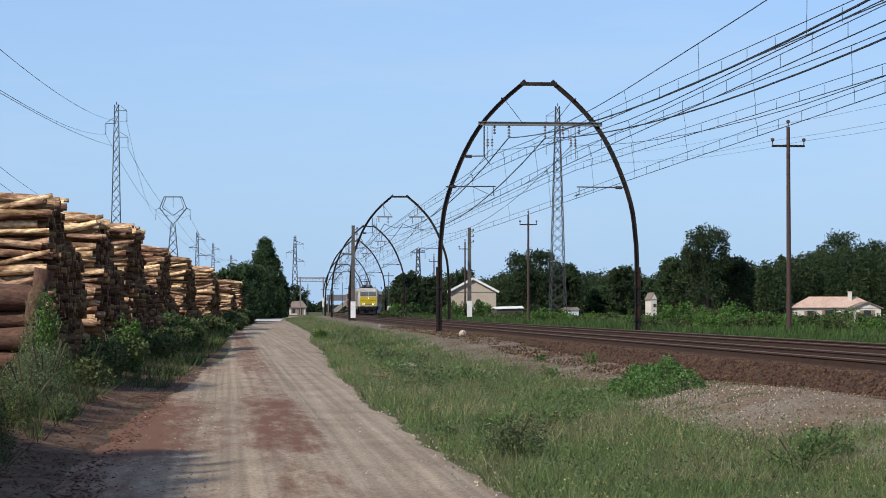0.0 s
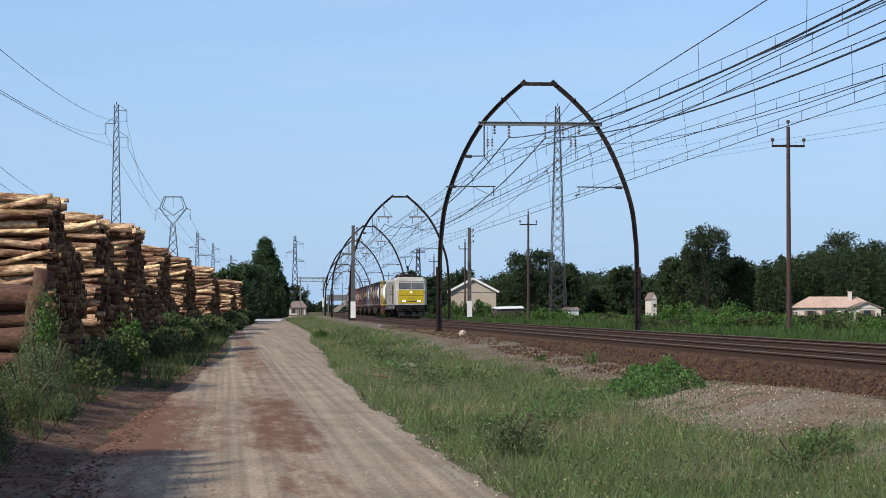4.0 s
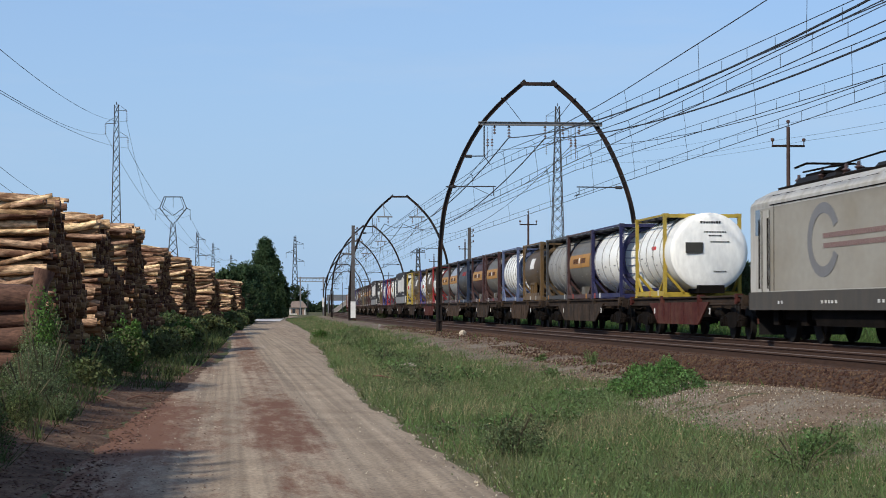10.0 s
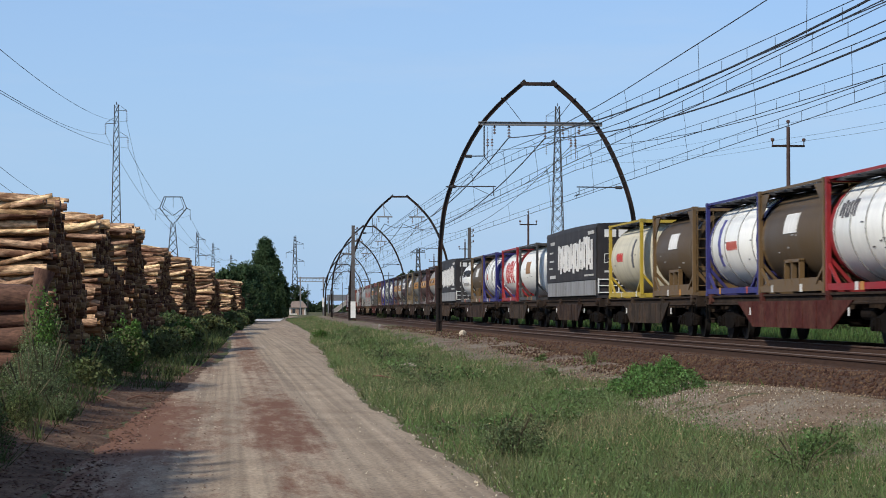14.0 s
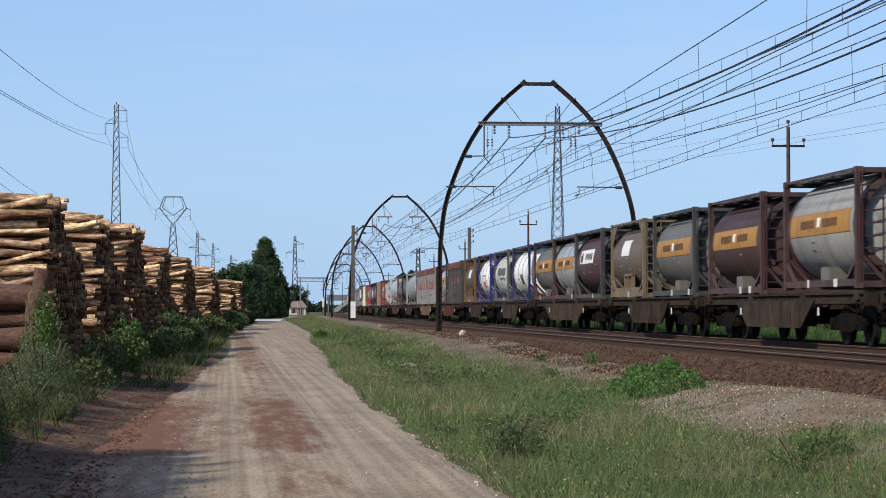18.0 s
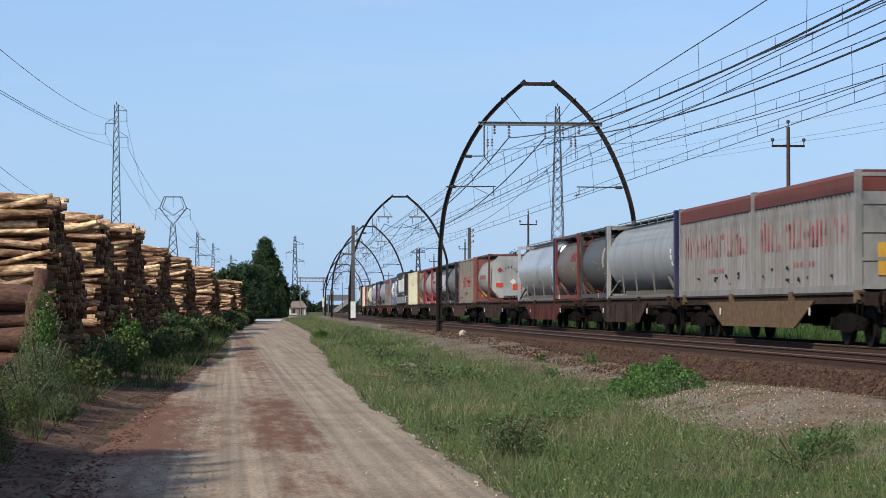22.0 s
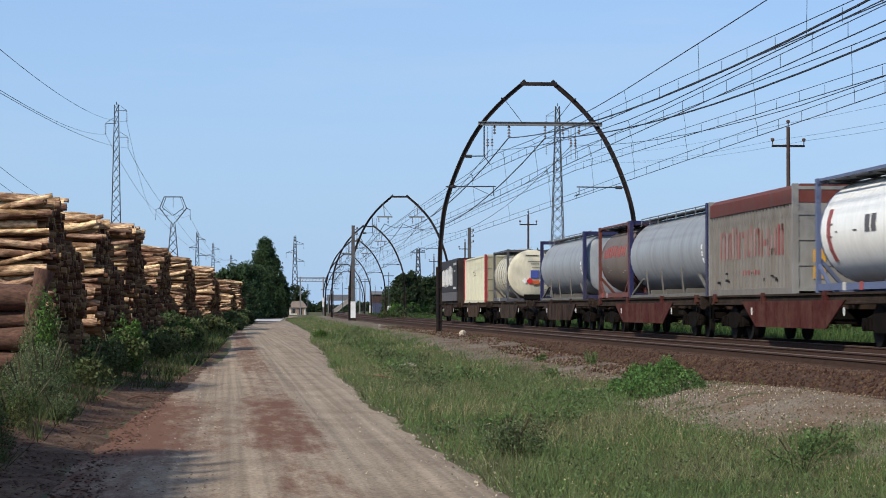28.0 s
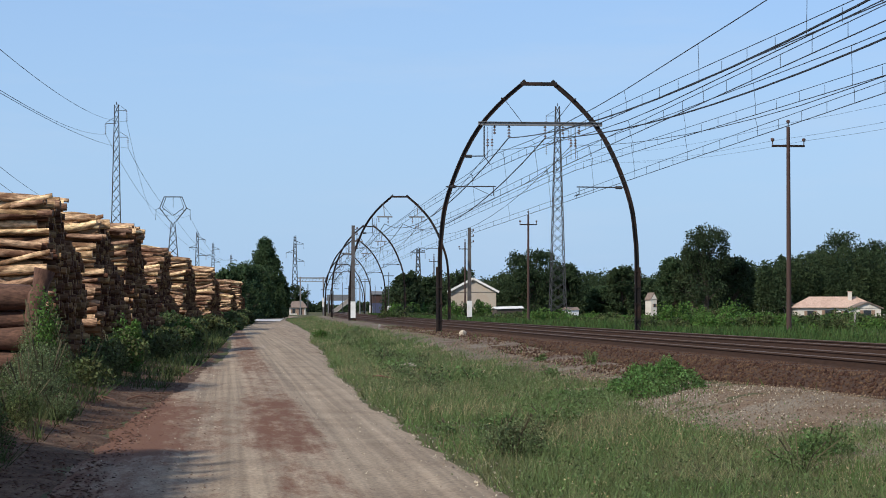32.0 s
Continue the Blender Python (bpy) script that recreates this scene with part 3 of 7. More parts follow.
ARCH_Y = (90.6, 183.0, 249.3, 304.7, 379.7, 462.0, 545.0)
first_arch = arch("catenary_arch")
first_arch.matrix_world = pose(MID + cx(90.6), 90.6, 0)
second_arch = arch("catenary_arch", False)
second_arch.matrix_world = pose(MID + cx(ARCH_Y[1]), ARCH_Y[1], 0)
copy_thing(first_arch, pose(MID + cx(-4.0), -4.0, 0))
for y in ARCH_Y[2:]:
    copy_thing(second_arch, pose(MID + cx(y), y, 0))

SUPPORT = (-4.0,) + ARCH_Y


def wire_set(name, u, z_contact, top, sag, label, heavy=False, lift=(0.0,) * 8, contact=True, first=()):
    """Messenger with its droppers, auxiliary wire and contact wire from arch to arch."""
    w = thing(name, label, "overhead wires", "overhead wires along the tracks")
    mess, aux, con, dr = [], [], [], Mesher()
    for k in range(len(SUPPORT) - 1):
        y0, y1 = SUPPORT[k], SUPPORT[k + 1]
        steps = 20 if k == 0 else 12
        span = y1 - y0
        for i in range(steps + (k == len(SUPPORT) - 2)):
            t = i / steps
            y = y0 + span * t
            zm = top - sag * (span / 92) ** 2 * 4 * t * (1 - t)
            zc = z_contact + (lift[k] * (1 - t) + lift[k + 1] * t)
            if first and k == 0:                     # the overlap span, where one line climbs away from the other
                for (ya, za), (yb, zb) in zip(first, first[1:]):
                    if ya <= y <= yb:
                        zm = za + (zb - za) * (y - ya) / (yb - ya)
            zag = .18 * (1 - 2 * t) * (1 if k % 2 else -1)
            x = u + cx(y) + zag
            mess.append((u + cx(y), y, max(zm, zc + .37)))
            aux.append((x, y, zc + .26)), con.append((x, y, zc))
            if k < 4 and contact:
                y2 = y + span / steps / 2
                x2 = u + cx(y2) + .18 * (1 - 2 * (t + .5 / steps)) * (1 if k % 2 else -1)
                hang = [((x, y, zc), (x, y, zc + .26), .006), ((x2, y2, zc), (x2, y2, zc + .26), .006)]
                if i % 2 == 1:
                    hang.append(((x, y, zc + .26), (u + cx(y), y, mess[-1][2]), .006))
                for p0, p1, r in hang:
                    if k < 2:
                        part("dropper", Mesher().cyl(p0, p1, r, n=4, caps=False), M_WIRE, w)
                    else:
                        dr.cyl(p0, p1, r, n=4, caps=False)
    part("messenger", Mesher().tube(mess, .025 if heavy else .012), M_WIRE, w)
    if contact:
        part("auxiliary_wire", Mesher().tube(aux, .009), M_WIRE, w)
        part("contact_wire", Mesher().tube(con, .012), M_COPPER, w)
        tagged(part("far_droppers", dr, M_WIRE, w), "thin droppers far along the line", "", "", "stuff")
    return w


LINE = "overhead contact line with messenger and droppers above the tracks"
wire_set("contact_line", MID - 2.1, 5.53, 7.6, 1.71, LINE)
wire_set("contact_line", MID + 1.45, 5.55, 7.84, 1.87, LINE)
wire_set("contact_line", MID - 2.2, 5.15, 7.3, .9, LINE, lift=(0, 1.6, 1.3, 1.3, 1.3, 1.3, 1.3, 1.3), first=((-4, 7.9), (20, 7.35), (42, 6.95), (60, 6.74), (75, 6.86), (90.6, 7.3)))
wire_set("contact_line", MID + 1.4, 5.0, 7.6, 1.1, LINE, lift=(0, 1.75, 1.5, 1.5, 1.5, 1.5, 1.5, 1.5), first=((-4, 7.5), (20, 7.0), (45, 6.84), (60, 7.05), (68, 7.17), (90.6, 7.6)))
FEED = "thick dark feeder cable slung from arch to arch"
wire_set("feeder_cable", MID - 1.3, 5, 8.12, 1.64, FEED, heavy=True, contact=False)
wire_set("feeder_cable", MID + .28, 5, 8.12, 1.77, FEED, heavy=True, contact=False)


def dirx(px):
    """Sideways metres per metre ahead for a bearing given across the view."""
    return math.tan(math.atan((px - 784) / 3787.0) + YAW)


# ---------------------------------------------------------------- track-side masts and poles
def concrete_mast(u, y, h, z0):
    m = thing("concrete_mast", "slim grey concrete mast with white-painted foot beside the tracks", "mast", "concrete masts", at=pose(u, y, z0))
    mb = Mesher().loft([[(s * q, t * q, z) for s, t in ((-1, -1), (1, -1), (1, 1), (-1, 1))] for z, q in ((-.6, .17), (h, .13))])
    part("shaft", mb, M_MASTSTEEL, m)
    part("painted_foot", Mesher().box(-.2, .2, -.2, .2, .25, 1.65), M_WHITE, m, "white-painted foot")
    part("base_block", Mesher().box(-.26, .26, -.26, .26, -.5, .22), M_STEEL, m, "dark base block")
    hb = Mesher()
    for z in (h - .35, h - .8, h - 1.3):
        hb.cyl((.12, 0, z), (.34, 0, z + .06), .03, n=6).cyl((.34, 0, z + .02), (.34, 0, z + .2), .06, n=8)
    part("insulator", hb, M_INSUL, m)


concrete_mast(8.65 + cx(183) - .0 + .05, 181.5, 8.1, -.2)
concrete_mast(17.55 + cx(183) + 1.6, 186.0, 8.05, -.12)


def telegraph_pole(u, y, top, z0=-1.0):
    m = thing("telegraph_pole", "tarred brown wooden telegraph pole with short crossarm", "telegraph pole", "telegraph poles", at=pose(u, y, 0))
    part("shaft", Mesher().cyl((0, 0, z0), (0, 0, top), .15, .1, 8), M_POLEWOOD, m, smooth=50)
    part("crossarm", Mesher().box(-.92, .92, -.05, .05, top - 1.12, top - 1.0), M_STEEL, m)
    for x, z in ((-.88, top - 1.0), (.88, top - 1.0), (0, top)):
        mb = Mesher().cyl((x, 0, z), (x, 0, z + .22), .03, n=5)
        mb.turned([(0, .05), (.05, .1), (.16, .11), (.2, .04)], "z", 8)
        mb.v = mb.v[:10] + [(a + x, b, c + z + .18) for a, b, c in mb.v[10:]]
        part("insulator", mb, M_INSUL, m)


POLES = [(dirx(1396) * 115, 115.0, 10.83), (dirx(935) * 224, 224.0, 10.8), (dirx(823) * 316, 316.0, 10.8), (dirx(768) * 400, 400.0, 10.8), (29.2, 12.0, 10.4)]
for u, y, z in POLES:
    telegraph_pole(u, y, z)
tw = thing("telegraph_wires", "thin dark telegraph wires between wooden poles", "wires")
order = sorted(POLES, key=lambda q: q[1])
order = order[:2] + [(dirx(987) * 300, 300.0, 23.6)]
for dx, dz in ((-.88, -.78), (.88, -.78), (0, .2)):
    pts = []
    for a, b in zip(order, order[1:]):
        for i in range(10):
            t = i / 10
            pts.append((a[0] + (b[0] - a[0]) * t + dx, a[1] + (b[1] - a[1]) * t, a[2] + (b[2] - a[2]) * t + dz - (1.1 if b[1] < 120 else 1.2) * 4 * t * (1 - t)))
    part("wire", Mesher().tube(pts, .008), M_WIRE, tw)


# ---------------------------------------------------------------- lattice pylons
def lattice(mb, w0, w1, z0, z1, n, t):
    for sx, sy in ((-1, -1), (1, -1), (1, 1), (-1, 1)):
        mb.beam((sx * w0, sy * w0, z0), (sx * w1, sy * w1, z1), t * 1.5)
    for i in range(n):
        za, zb = z0 + (z1 - z0) * i / n, z0 + (z1 - z0) * (i + 1) / n
        wa, wb = w0 + (w1 - w0) * i / n, w0 + (w1 - w0) * (i + 1) / n
        for a, b in (((-1, -1), (1, -1)), ((1, -1), (1, 1)), ((1, 1), (-1, 1)), ((-1, 1), (-1, -1))):
            mb.beam((a[0] * wa, a[1] * wa, za), (b[0] * wb, b[1] * wb, zb), t)
            mb.beam((b[0] * wa, b[1] * wa, za), (a[0] * wb, a[1] * wb, zb), t)


def slim_pylon(u, y, h, foot, label_at, arms, turn=0, n=22, t=.055, head=.27):
    p = thing("lattice_pylon", "slim grey steel lattice pylon " + label_at, "pylon", "lattice pylons", at=pose(u, y, -1.0, 0, 0, turn))
    mb = Mesher()
    lattice(mb, foot, head, 0, h, n, t)
    part("mast", mb, M_PYLON, p)
    for s, z, w in arms:
        ab = Mesher().beam((0, 0, z), (s * w, 0, z), t * 1.3).beam((0, 0, z + 1.0), (s * w, 0, z + .05), t)
        part("crossarm", ab, M_PYLON, p)
        ib = Mesher()
        insulator_string(ib, (s * w, 0, z), 5, .3, .16)
        part("insulator", ib, M_INSUL, p)
    part("top_cap", Mesher().cyl((0, 0, h), (0, 0, h + .4), .06, n=6), M_PYLON, p)


# two tall slim pylons of one line, then smaller ones further off
slim_pylon(dirx(205) * 300, 300, 30.2, .9, "behind the log stacks", ((1, 29.4, 1.4), (-1, 27.6, 1.5), (1, 25.7, 1.6)))
slim_pylon(dirx(987) * 300, 300, 30.6, 1.13, "beside a round tree", ((-1, 29.2, 1.6), (1, 27.2, 1.6), (-1, 25.2, 1.6)))
slim_pylon(dirx(740) * 480, 480, 15.5, .9, "far along the railway", ((1, 14.6, 1.6), (-1, 14.6, 1.6)), n=10, t=.12)
for pxl, top, D in ((349, 412, 700), (377, 431, 850), (522, 418, 640), (409, 452, 1000)):
    h = (547 - top) * D / 3787 + 1.8
    slim_pylon(dirx(pxl) * D, D, h, 1.1, "in the distance", ((1, h - 2.4, 2.6), (-1, h - 5, 2.6), (1, h - 7.5, 2.8)), n=12, t=.13)


def cat_pylon(u, y, h):
    p = thing("lattice_pylon", "grey steel pylon with forked cat-head top in the distance", "pylon", "lattice pylons", at=pose(u, y, -1.0))
    mb, t = Mesher(), .15
    lattice(mb, 3.2, .55, 0, h * .79, 11, t)
    part("mast", mb, M_PYLON, p)
    members = []
    z0, z1, z2 = h * .79, h * .905, h
    for s in (-1, 1):
        for yy in (-.7, .7):
            members += [((s * .9, yy, z0), (s * 4.2, yy, z1), t * 1.6), ((s * 4.2, yy, z1), (s * 2.8, yy, z2), t * 1.6), ((s * .2, yy, z0 + 2), (s * 3.4, yy, z1 + .2), t)]
            members += [((s * 3.4, yy, z1 + .2), (s * 2.2, yy, z2), t)]
            members += [((s * 2.4, yy, z0 + 1.7), (s * 1.6, yy, z0 + 2.0), t), ((s * 3.9, yy, z1 - .9), (s * 2.7, yy, z1 - .4), t)]
        members += [((s * 4.2, 0, z1), (s * 4.2 + s * 1.4, 0, z1 - .6), t), ((s * 5.3, 0, z1 - .5), (s * 5.5, 0, z1 - 3.8), .12)]
    members += [((-2.8, -.7, z2), (2.8, -.7, z2), t * 1.6), ((-2.8, .7, z2), (2.8, .7, z2), t * 1.6), ((0, 0, z2), (0, 0, z2 - 3.4), .14)]
    for p0, p1, w in members:
        part("head_member", Mesher().beam(p0, p1, w), M_PYLON, p)


cat_pylon(dirx(306) * 680, 680, 37.2)

hv = thing("power_lines", "thin high-voltage conductors sagging between pylons", "power lines")


def cable(a, b, sag, r=.02, n=20):
    a, b = Vector(a), Vector(b)
    pts = [a.lerp(b, i / n) - Vector((0, 0, 4 * sag * (i / n) * (1 - i / n))) for i in range(n + 1)]
    part("conductor", Mesher().tube(pts, r), M_WIRE, hv)


A = Vector((dirx(205) * 300, 300, -1.0))
for (dx, z), (px, ez), sag in (((1.4, 27.9), (-60, 14.7), 1.35), ((-1.5, 26.1), (-60, 12.4), .9), ((1.6, 24.2), (-60, 12.2), .8)):
    cable(A + Vector((dx, 0, z)), (dirx(px) * 105, 105, ez), sag, .018)
for dx, z, ex in ((1.4, 27.9, -5), (-1.5, 26.1, 0), (1.6, 24.2, 5)):
    cable(A + Vector((dx, 0, z)), (dirx(306) * 680 + ex, 680, 30.5), 4, .026)
    cable((dirx(306) * 680 + ex, 680, 30.5), (dirx(409) * 1000, 1000, 24), 5, .035)
cable((dirx(-80) * 150, 150, 13.2), (dirx(120) * 420, 420, 20.5), 1.0, .022)
cable((dirx(-80) * 150, 150, 12.0), (dirx(90) * 420, 420, 20.0), 1.0, .022)

M_NAVYWALL = material("blue_wall", (.05, .06, .12), .8, scale=1, vary=.15, fine=8, bump=.1)
# far station gantry and small railway furniture
gan = thing("station_gantry", "grey steel catenary gantry far along the line", "gantry", at=pose(dirx(552) * 520, 520, -1))
for x in (-2.8, 2.8):
    part("post", Mesher().box(x - .15, x + .15, -.15, .15, 0, 9.6), M_GALV, gan)
gb = Mesher().box(-3.4, 3.4, -.2, .2, 9.2, 9.5).box(-3.4, 3.4, -.2, .2, 8.4, 8.55)
for i in range(9):
    gb.beam((-3.2 + i * .8, 0, 8.5), (-2.8 + i * .8, 0, 9.3), .1)
part("truss", gb, M_GALV, gan)
M_STATION = material("station_grey", (.13, .14, .155), .8, scale=.8, vary=.2, fine=8, bump=.1, tint=(.2, .2, .21), amount=.6)
hall = thing("station_footbridge", "grey footbridge with stairs across the far tracks", "footbridge", at=pose(dirx(603) * 640, 640, -1))
part("deck", Mesher().box(-4.2, 4.2, -1, 1, 4.3, 5.2), M_STATION, hall)
part("railing", Mesher().box(-4.2, 4.2, -1.06, -1, 5.2, 6.1), M_STATION, hall)
for x in (-3.6, 3.8):
    part("pier", Mesher().box(x - .25, x + .25, -.8, .8, 0, 4.3), M_STATION, hall)
part("stair", Mesher().loft([[(-2.8, y, .2), (-2.2, y, .2), (3.2, y, 4.3), (3.2, y, 5.2), (2.4, y, 5.2), (-2.8, y, 1.3)] for y in (-2.4, -1.2)]), M_CONCRETE, hall, "pale concrete stair flank")
depot = thing("station_building", "dark brown station building far beside the tracks", "building", at=pose(dirx(674) * 620, 620, -1))
part("wall", Mesher().box(-2.6, 2.6, -3, 3, 0, 3.6), M_NAVYWALL, depot, "blue lower wall")
part("upper_wall", Mesher().box(-2.6, 2.6, -2.98, 2.98, 3.6, 6.0), M_POLEWOOD, depot)
part("roof", Mesher().loft([[(x, -3.4, 6.0), (x, -3.4, 6.2), (x, 0, 7.0), (x, 3.4, 6.2), (x, 3.4, 6.0)] for x in (-3.0, 3.0)]), M_STATION, depot)
# masts and lamp posts round the far station
for i, (pxl, top, D, w) in enumerate(((576, 508, 520, .09), (590, 515, 560, .1), (606, 500, 600, .1), (617, 506, 600, .12), (630, 498, 560, .1), (637, 487, 520, .16), (646, 493, 520, .16), (655, 492, 560, .16), (664, 505, 600, .1), (688, 482, 430, .1), (545, 503, 560, .14))):
    m = thing("station_mast", "pale steel mast at the far station" if w > .15 else "grey steel mast at the far station", "mast", "station masts", at=pose(dirx(pxl) * D, D, -1))
    zt = 1.803 + (547.4 - top) * D / 3787
    part("shaft", Mesher().cyl((0, 0, 0), (0, 0, zt), w, w * .7, 6), M_GALV if w > .15 else M_PYLON, m)
    if i % 3 == 0:
        part("crossarm", Mesher().box(-1.1, 1.1, -.06, .06, zt - .8, zt - .65), M_PYLON, m)
for pxl, top, bot, D, w in ((572, 527, 552, 310, .14), (689, 542, 553, 350, .3), (657, 541, 552, 380, .35)):
    s = thing("marker_post", "white railway marker post beside the line", "marker post", "marker posts", at=pose(dirx(pxl) * D, D, 0))
    zt = .803 + (547.4 - top) * D / 3787
    part("board", Mesher().box(-w, w, -.06, .06, zt - min(1.4, zt * .5 + .6), zt), M_WHITE, s)
    part("stem", Mesher().cyl((0, .1, -1), (0, .1, zt - .3), .07, n=6), M_GALV, s)
kp = thing("kilometre_stone", "small white stone marker in the verge grass", "marker", at=pose(7.7 + cx(120), 120, ground_z(7.7, 120)))
part("stone", Mesher().loft([[(s * q, t * q * .6, z) for s, t in ((-1, -1), (1, -1), (1, 1), (-1, 1))] for z, q in ((-.1, .06), (.2, .06), (.24, .03))]), M_CONCRETE, kp)

# ---------------------------------------------------------------- log stacks
def log_mesh(name, length, r, bend, mat, n=9):
    mb = Mesher()
    rings, k = [], 11
    ph = RNG.uniform(0, 6)
    kn = RNG.uniform(.25, .75)
    for i in range(k):
        t = i / (k - 1)
        rr = r * (1.1 - .2 * t) * (1 + .1 * math.sin(9 * t + ph) + .2 * math.exp(-((t - kn) / .05) ** 2))
        rings.append([(-length * t, bend * math.sin(math.pi * t) + .45 * bend * math.sin(7 * t + ph) + rr * math.cos(2 * math.pi * j / n) * RNG.uniform(.92, 1.08),
                       rr * math.sin(2 * math.pi * j / n) + .6 * bend * math.sin(math.pi * t + ph)) for j in range(n)])
    mb.loft(rings)
    me = mb.mesh(name, mat, 50)
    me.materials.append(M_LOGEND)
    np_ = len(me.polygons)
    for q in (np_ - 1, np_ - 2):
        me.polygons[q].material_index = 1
    return me


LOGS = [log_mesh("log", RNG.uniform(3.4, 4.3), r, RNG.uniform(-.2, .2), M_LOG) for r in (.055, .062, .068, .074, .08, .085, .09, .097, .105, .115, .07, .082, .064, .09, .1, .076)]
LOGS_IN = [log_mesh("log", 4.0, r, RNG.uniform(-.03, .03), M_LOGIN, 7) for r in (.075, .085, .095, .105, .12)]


def log_stack(u, y0, y1, h, lean=.0, label="tall stack of sawn pine logs with lit sides and dark ends", seed=1, slump=.75):
    """Logs lie across; their sawn ends face the road."""
    rg = random.Random(seed)
    st = thing("log_stack", label, "log stack", "log stacks along the road", at=pose(u + cx(y0), y0, -.62))
    depth = y1 - y0
    inner = Mesher()
    z, row = .1, 0
    while z < h:
        d = rg.uniform(.125, .175)
        inset = lean * z + rg.uniform(-.08, .14)
        y = inset + rg.uniform(0, .06)
        first = True
        back = depth - .6 * z + rg.uniform(-.1, .1)
        bow = .12 * math.sin(z * 2.1 + seed) + .08 * math.sin(z * 5.3 + 2 * seed)
        while y < back:
            last_row = z + d >= h
            front = first or z + d >= h
            x = bow + rg.gauss(0, .12 if front else .06) + (rg.uniform(-.3, .25) if first and rg.random() < .15 else 0) - (.35 * slump * (1 - z / h) if first else 0) + slump * (1 - z / h) * min(1, max(0, y - .3) / (.6 * depth)) * (1 + .15 * math.sin(y * 1.3 + seed))
            if first or last_row:
                mesh = rg.choice(LOGS)
                o = part("log", mesh, None, st)
                o.location = (x, y + rg.uniform(-.12, .07), z + rg.uniform(-.05, .05) + (rg.uniform(0, .22) if last_row else 0))
                o.rotation_euler = (rg.uniform(0, 6.28), rg.gauss(0, .058), rg.gauss(0, .06))
                y += .17
            else:
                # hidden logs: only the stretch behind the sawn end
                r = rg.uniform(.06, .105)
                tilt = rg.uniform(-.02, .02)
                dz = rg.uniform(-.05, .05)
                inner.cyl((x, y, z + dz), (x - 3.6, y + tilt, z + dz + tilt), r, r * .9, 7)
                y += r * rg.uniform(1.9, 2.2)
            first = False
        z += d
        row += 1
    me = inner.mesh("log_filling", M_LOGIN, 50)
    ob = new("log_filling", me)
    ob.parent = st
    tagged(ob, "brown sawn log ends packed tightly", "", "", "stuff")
    return st


STACKS = [(-4.5, 53.5, 60.0, 4.0), (-3.95, 63.0, 70.4, 4.0), (-3.55, 73.5, 82.0, 4.12), (-3.85, 104.0, 116.0, 4.12), (-3.15, 121.0, 134.0, 4.1),
          (-2.3, 149.0, 162.0, 4.1), (-2.2, 210.0, 226.0, 4.1), (-1.8, 238.0, 256.0, 4.2)]
for i, (u, a, b, h) in enumerate(STACKS):
    log_stack(u, a, b, h, .012, seed=i + 3)
# a stack beside the camera, known by the shade that it throws on the road
log_stack(-4.95, 4.0, 21.4, 4.5, .012, seed=31, slump=0)
log_stack(-5.1, 36.0, 42.6, 4.1, .012, seed=37, slump=0)

heap = thing("log_heap", "few thick bark-covered logs lying before the stacks", "logs", at=pose(-3.7, 46, -.6))
for (x, y, z, r, ln, ang, tilt) in ((-.32, 0, 1.66, .25, 3.4, 2, 0), (-.22, .1, 1.2, .2, 3.5, -2, 0), (-.25, -.1, .76, .23, 3.4, 1, 0), (-.3, .0, .28, .25, 3.4, 1, 0), (-.25, .5, .24, .24, 3.4, 0, 0),
                                    (-.3, .55, .74, .23, 3.4, 2, 0), (-.35, .5, 1.2, .22, 3.4, -1, 0), (-.1, -.3, 2.22, .19, 1.15, 20, -74)):
    lm = log_mesh("log", ln, r, .02, M_LOGBARK, 12)
    o = part("log", lm, None, heap, "thick brown bark-covered log")
    o.location = (x, y, z)
    o.rotation_euler = (0, radians(tilt), radians(ang))


# ---------------------------------------------------------------- grass, weeds and bushes
def blades(name, n, sampler, h0, h1, w, mat, label, lean=.35):
    u, y = sampler(n)
    n = len(u)
    h = RNG.uniform(h0, h1, n) * (.7 + .6 * RNG.random(n))
    P = np.empty((n, 3))
    P[:, 0], P[:, 1] = u + CURVE * y * y, y
    P[:, 2] = [ground_z(a, b) - .02 for a, b in zip(u, y)]
    ang = RNG.uniform(0, 6.28, n)
    ww = w * (.5 + y / 40)
    U = np.stack([np.cos(ang) * ww, np.sin(ang) * ww, np.zeros(n)], 1)
    ln = RNG.normal(0, lean, (n, 2)) * h[:, None]
    V = np.stack([ln[:, 0] + .06 * h, ln[:, 1], h], 1)
    ob = new(name, quads(name, P, U, V, mat, tri=True))
    return tagged(ob, label, "grass", "", "stuff")


def verge(n):
    y = 13.5 * (330 / 13.5) ** RNG.random(n)
    u = RNG.uniform(2.1, 9.0, n)
    tuft = np.array([soft_noise(a, b, .55, 1.0) + .6 * soft_noise(a, b, 1.9, 7.0) for a, b in zip(u, y)])
    edge = np.array([road_edge(b, 1) for b in y])
    keep = (u > edge - .12 + .25 * RNG.random(n)) & (tuft > -.32 + .5 * RNG.random(n) - .25)
    limit = np.where(y < 24, 7.6, np.where(y < 36, 5.7, np.where(y < 100, 6.7, 6.8))) + .5 * tuft + RNG.exponential(.25, n) - .15
    keep &= u < limit
    return u[keep], y[keep]


def verge_bare(n):
    u, y = verge(n)
    k = np.array([soft_noise(a, b, .35, 15.0) for a, b in zip(u, y)]) > .05
    return u[k], y[k]


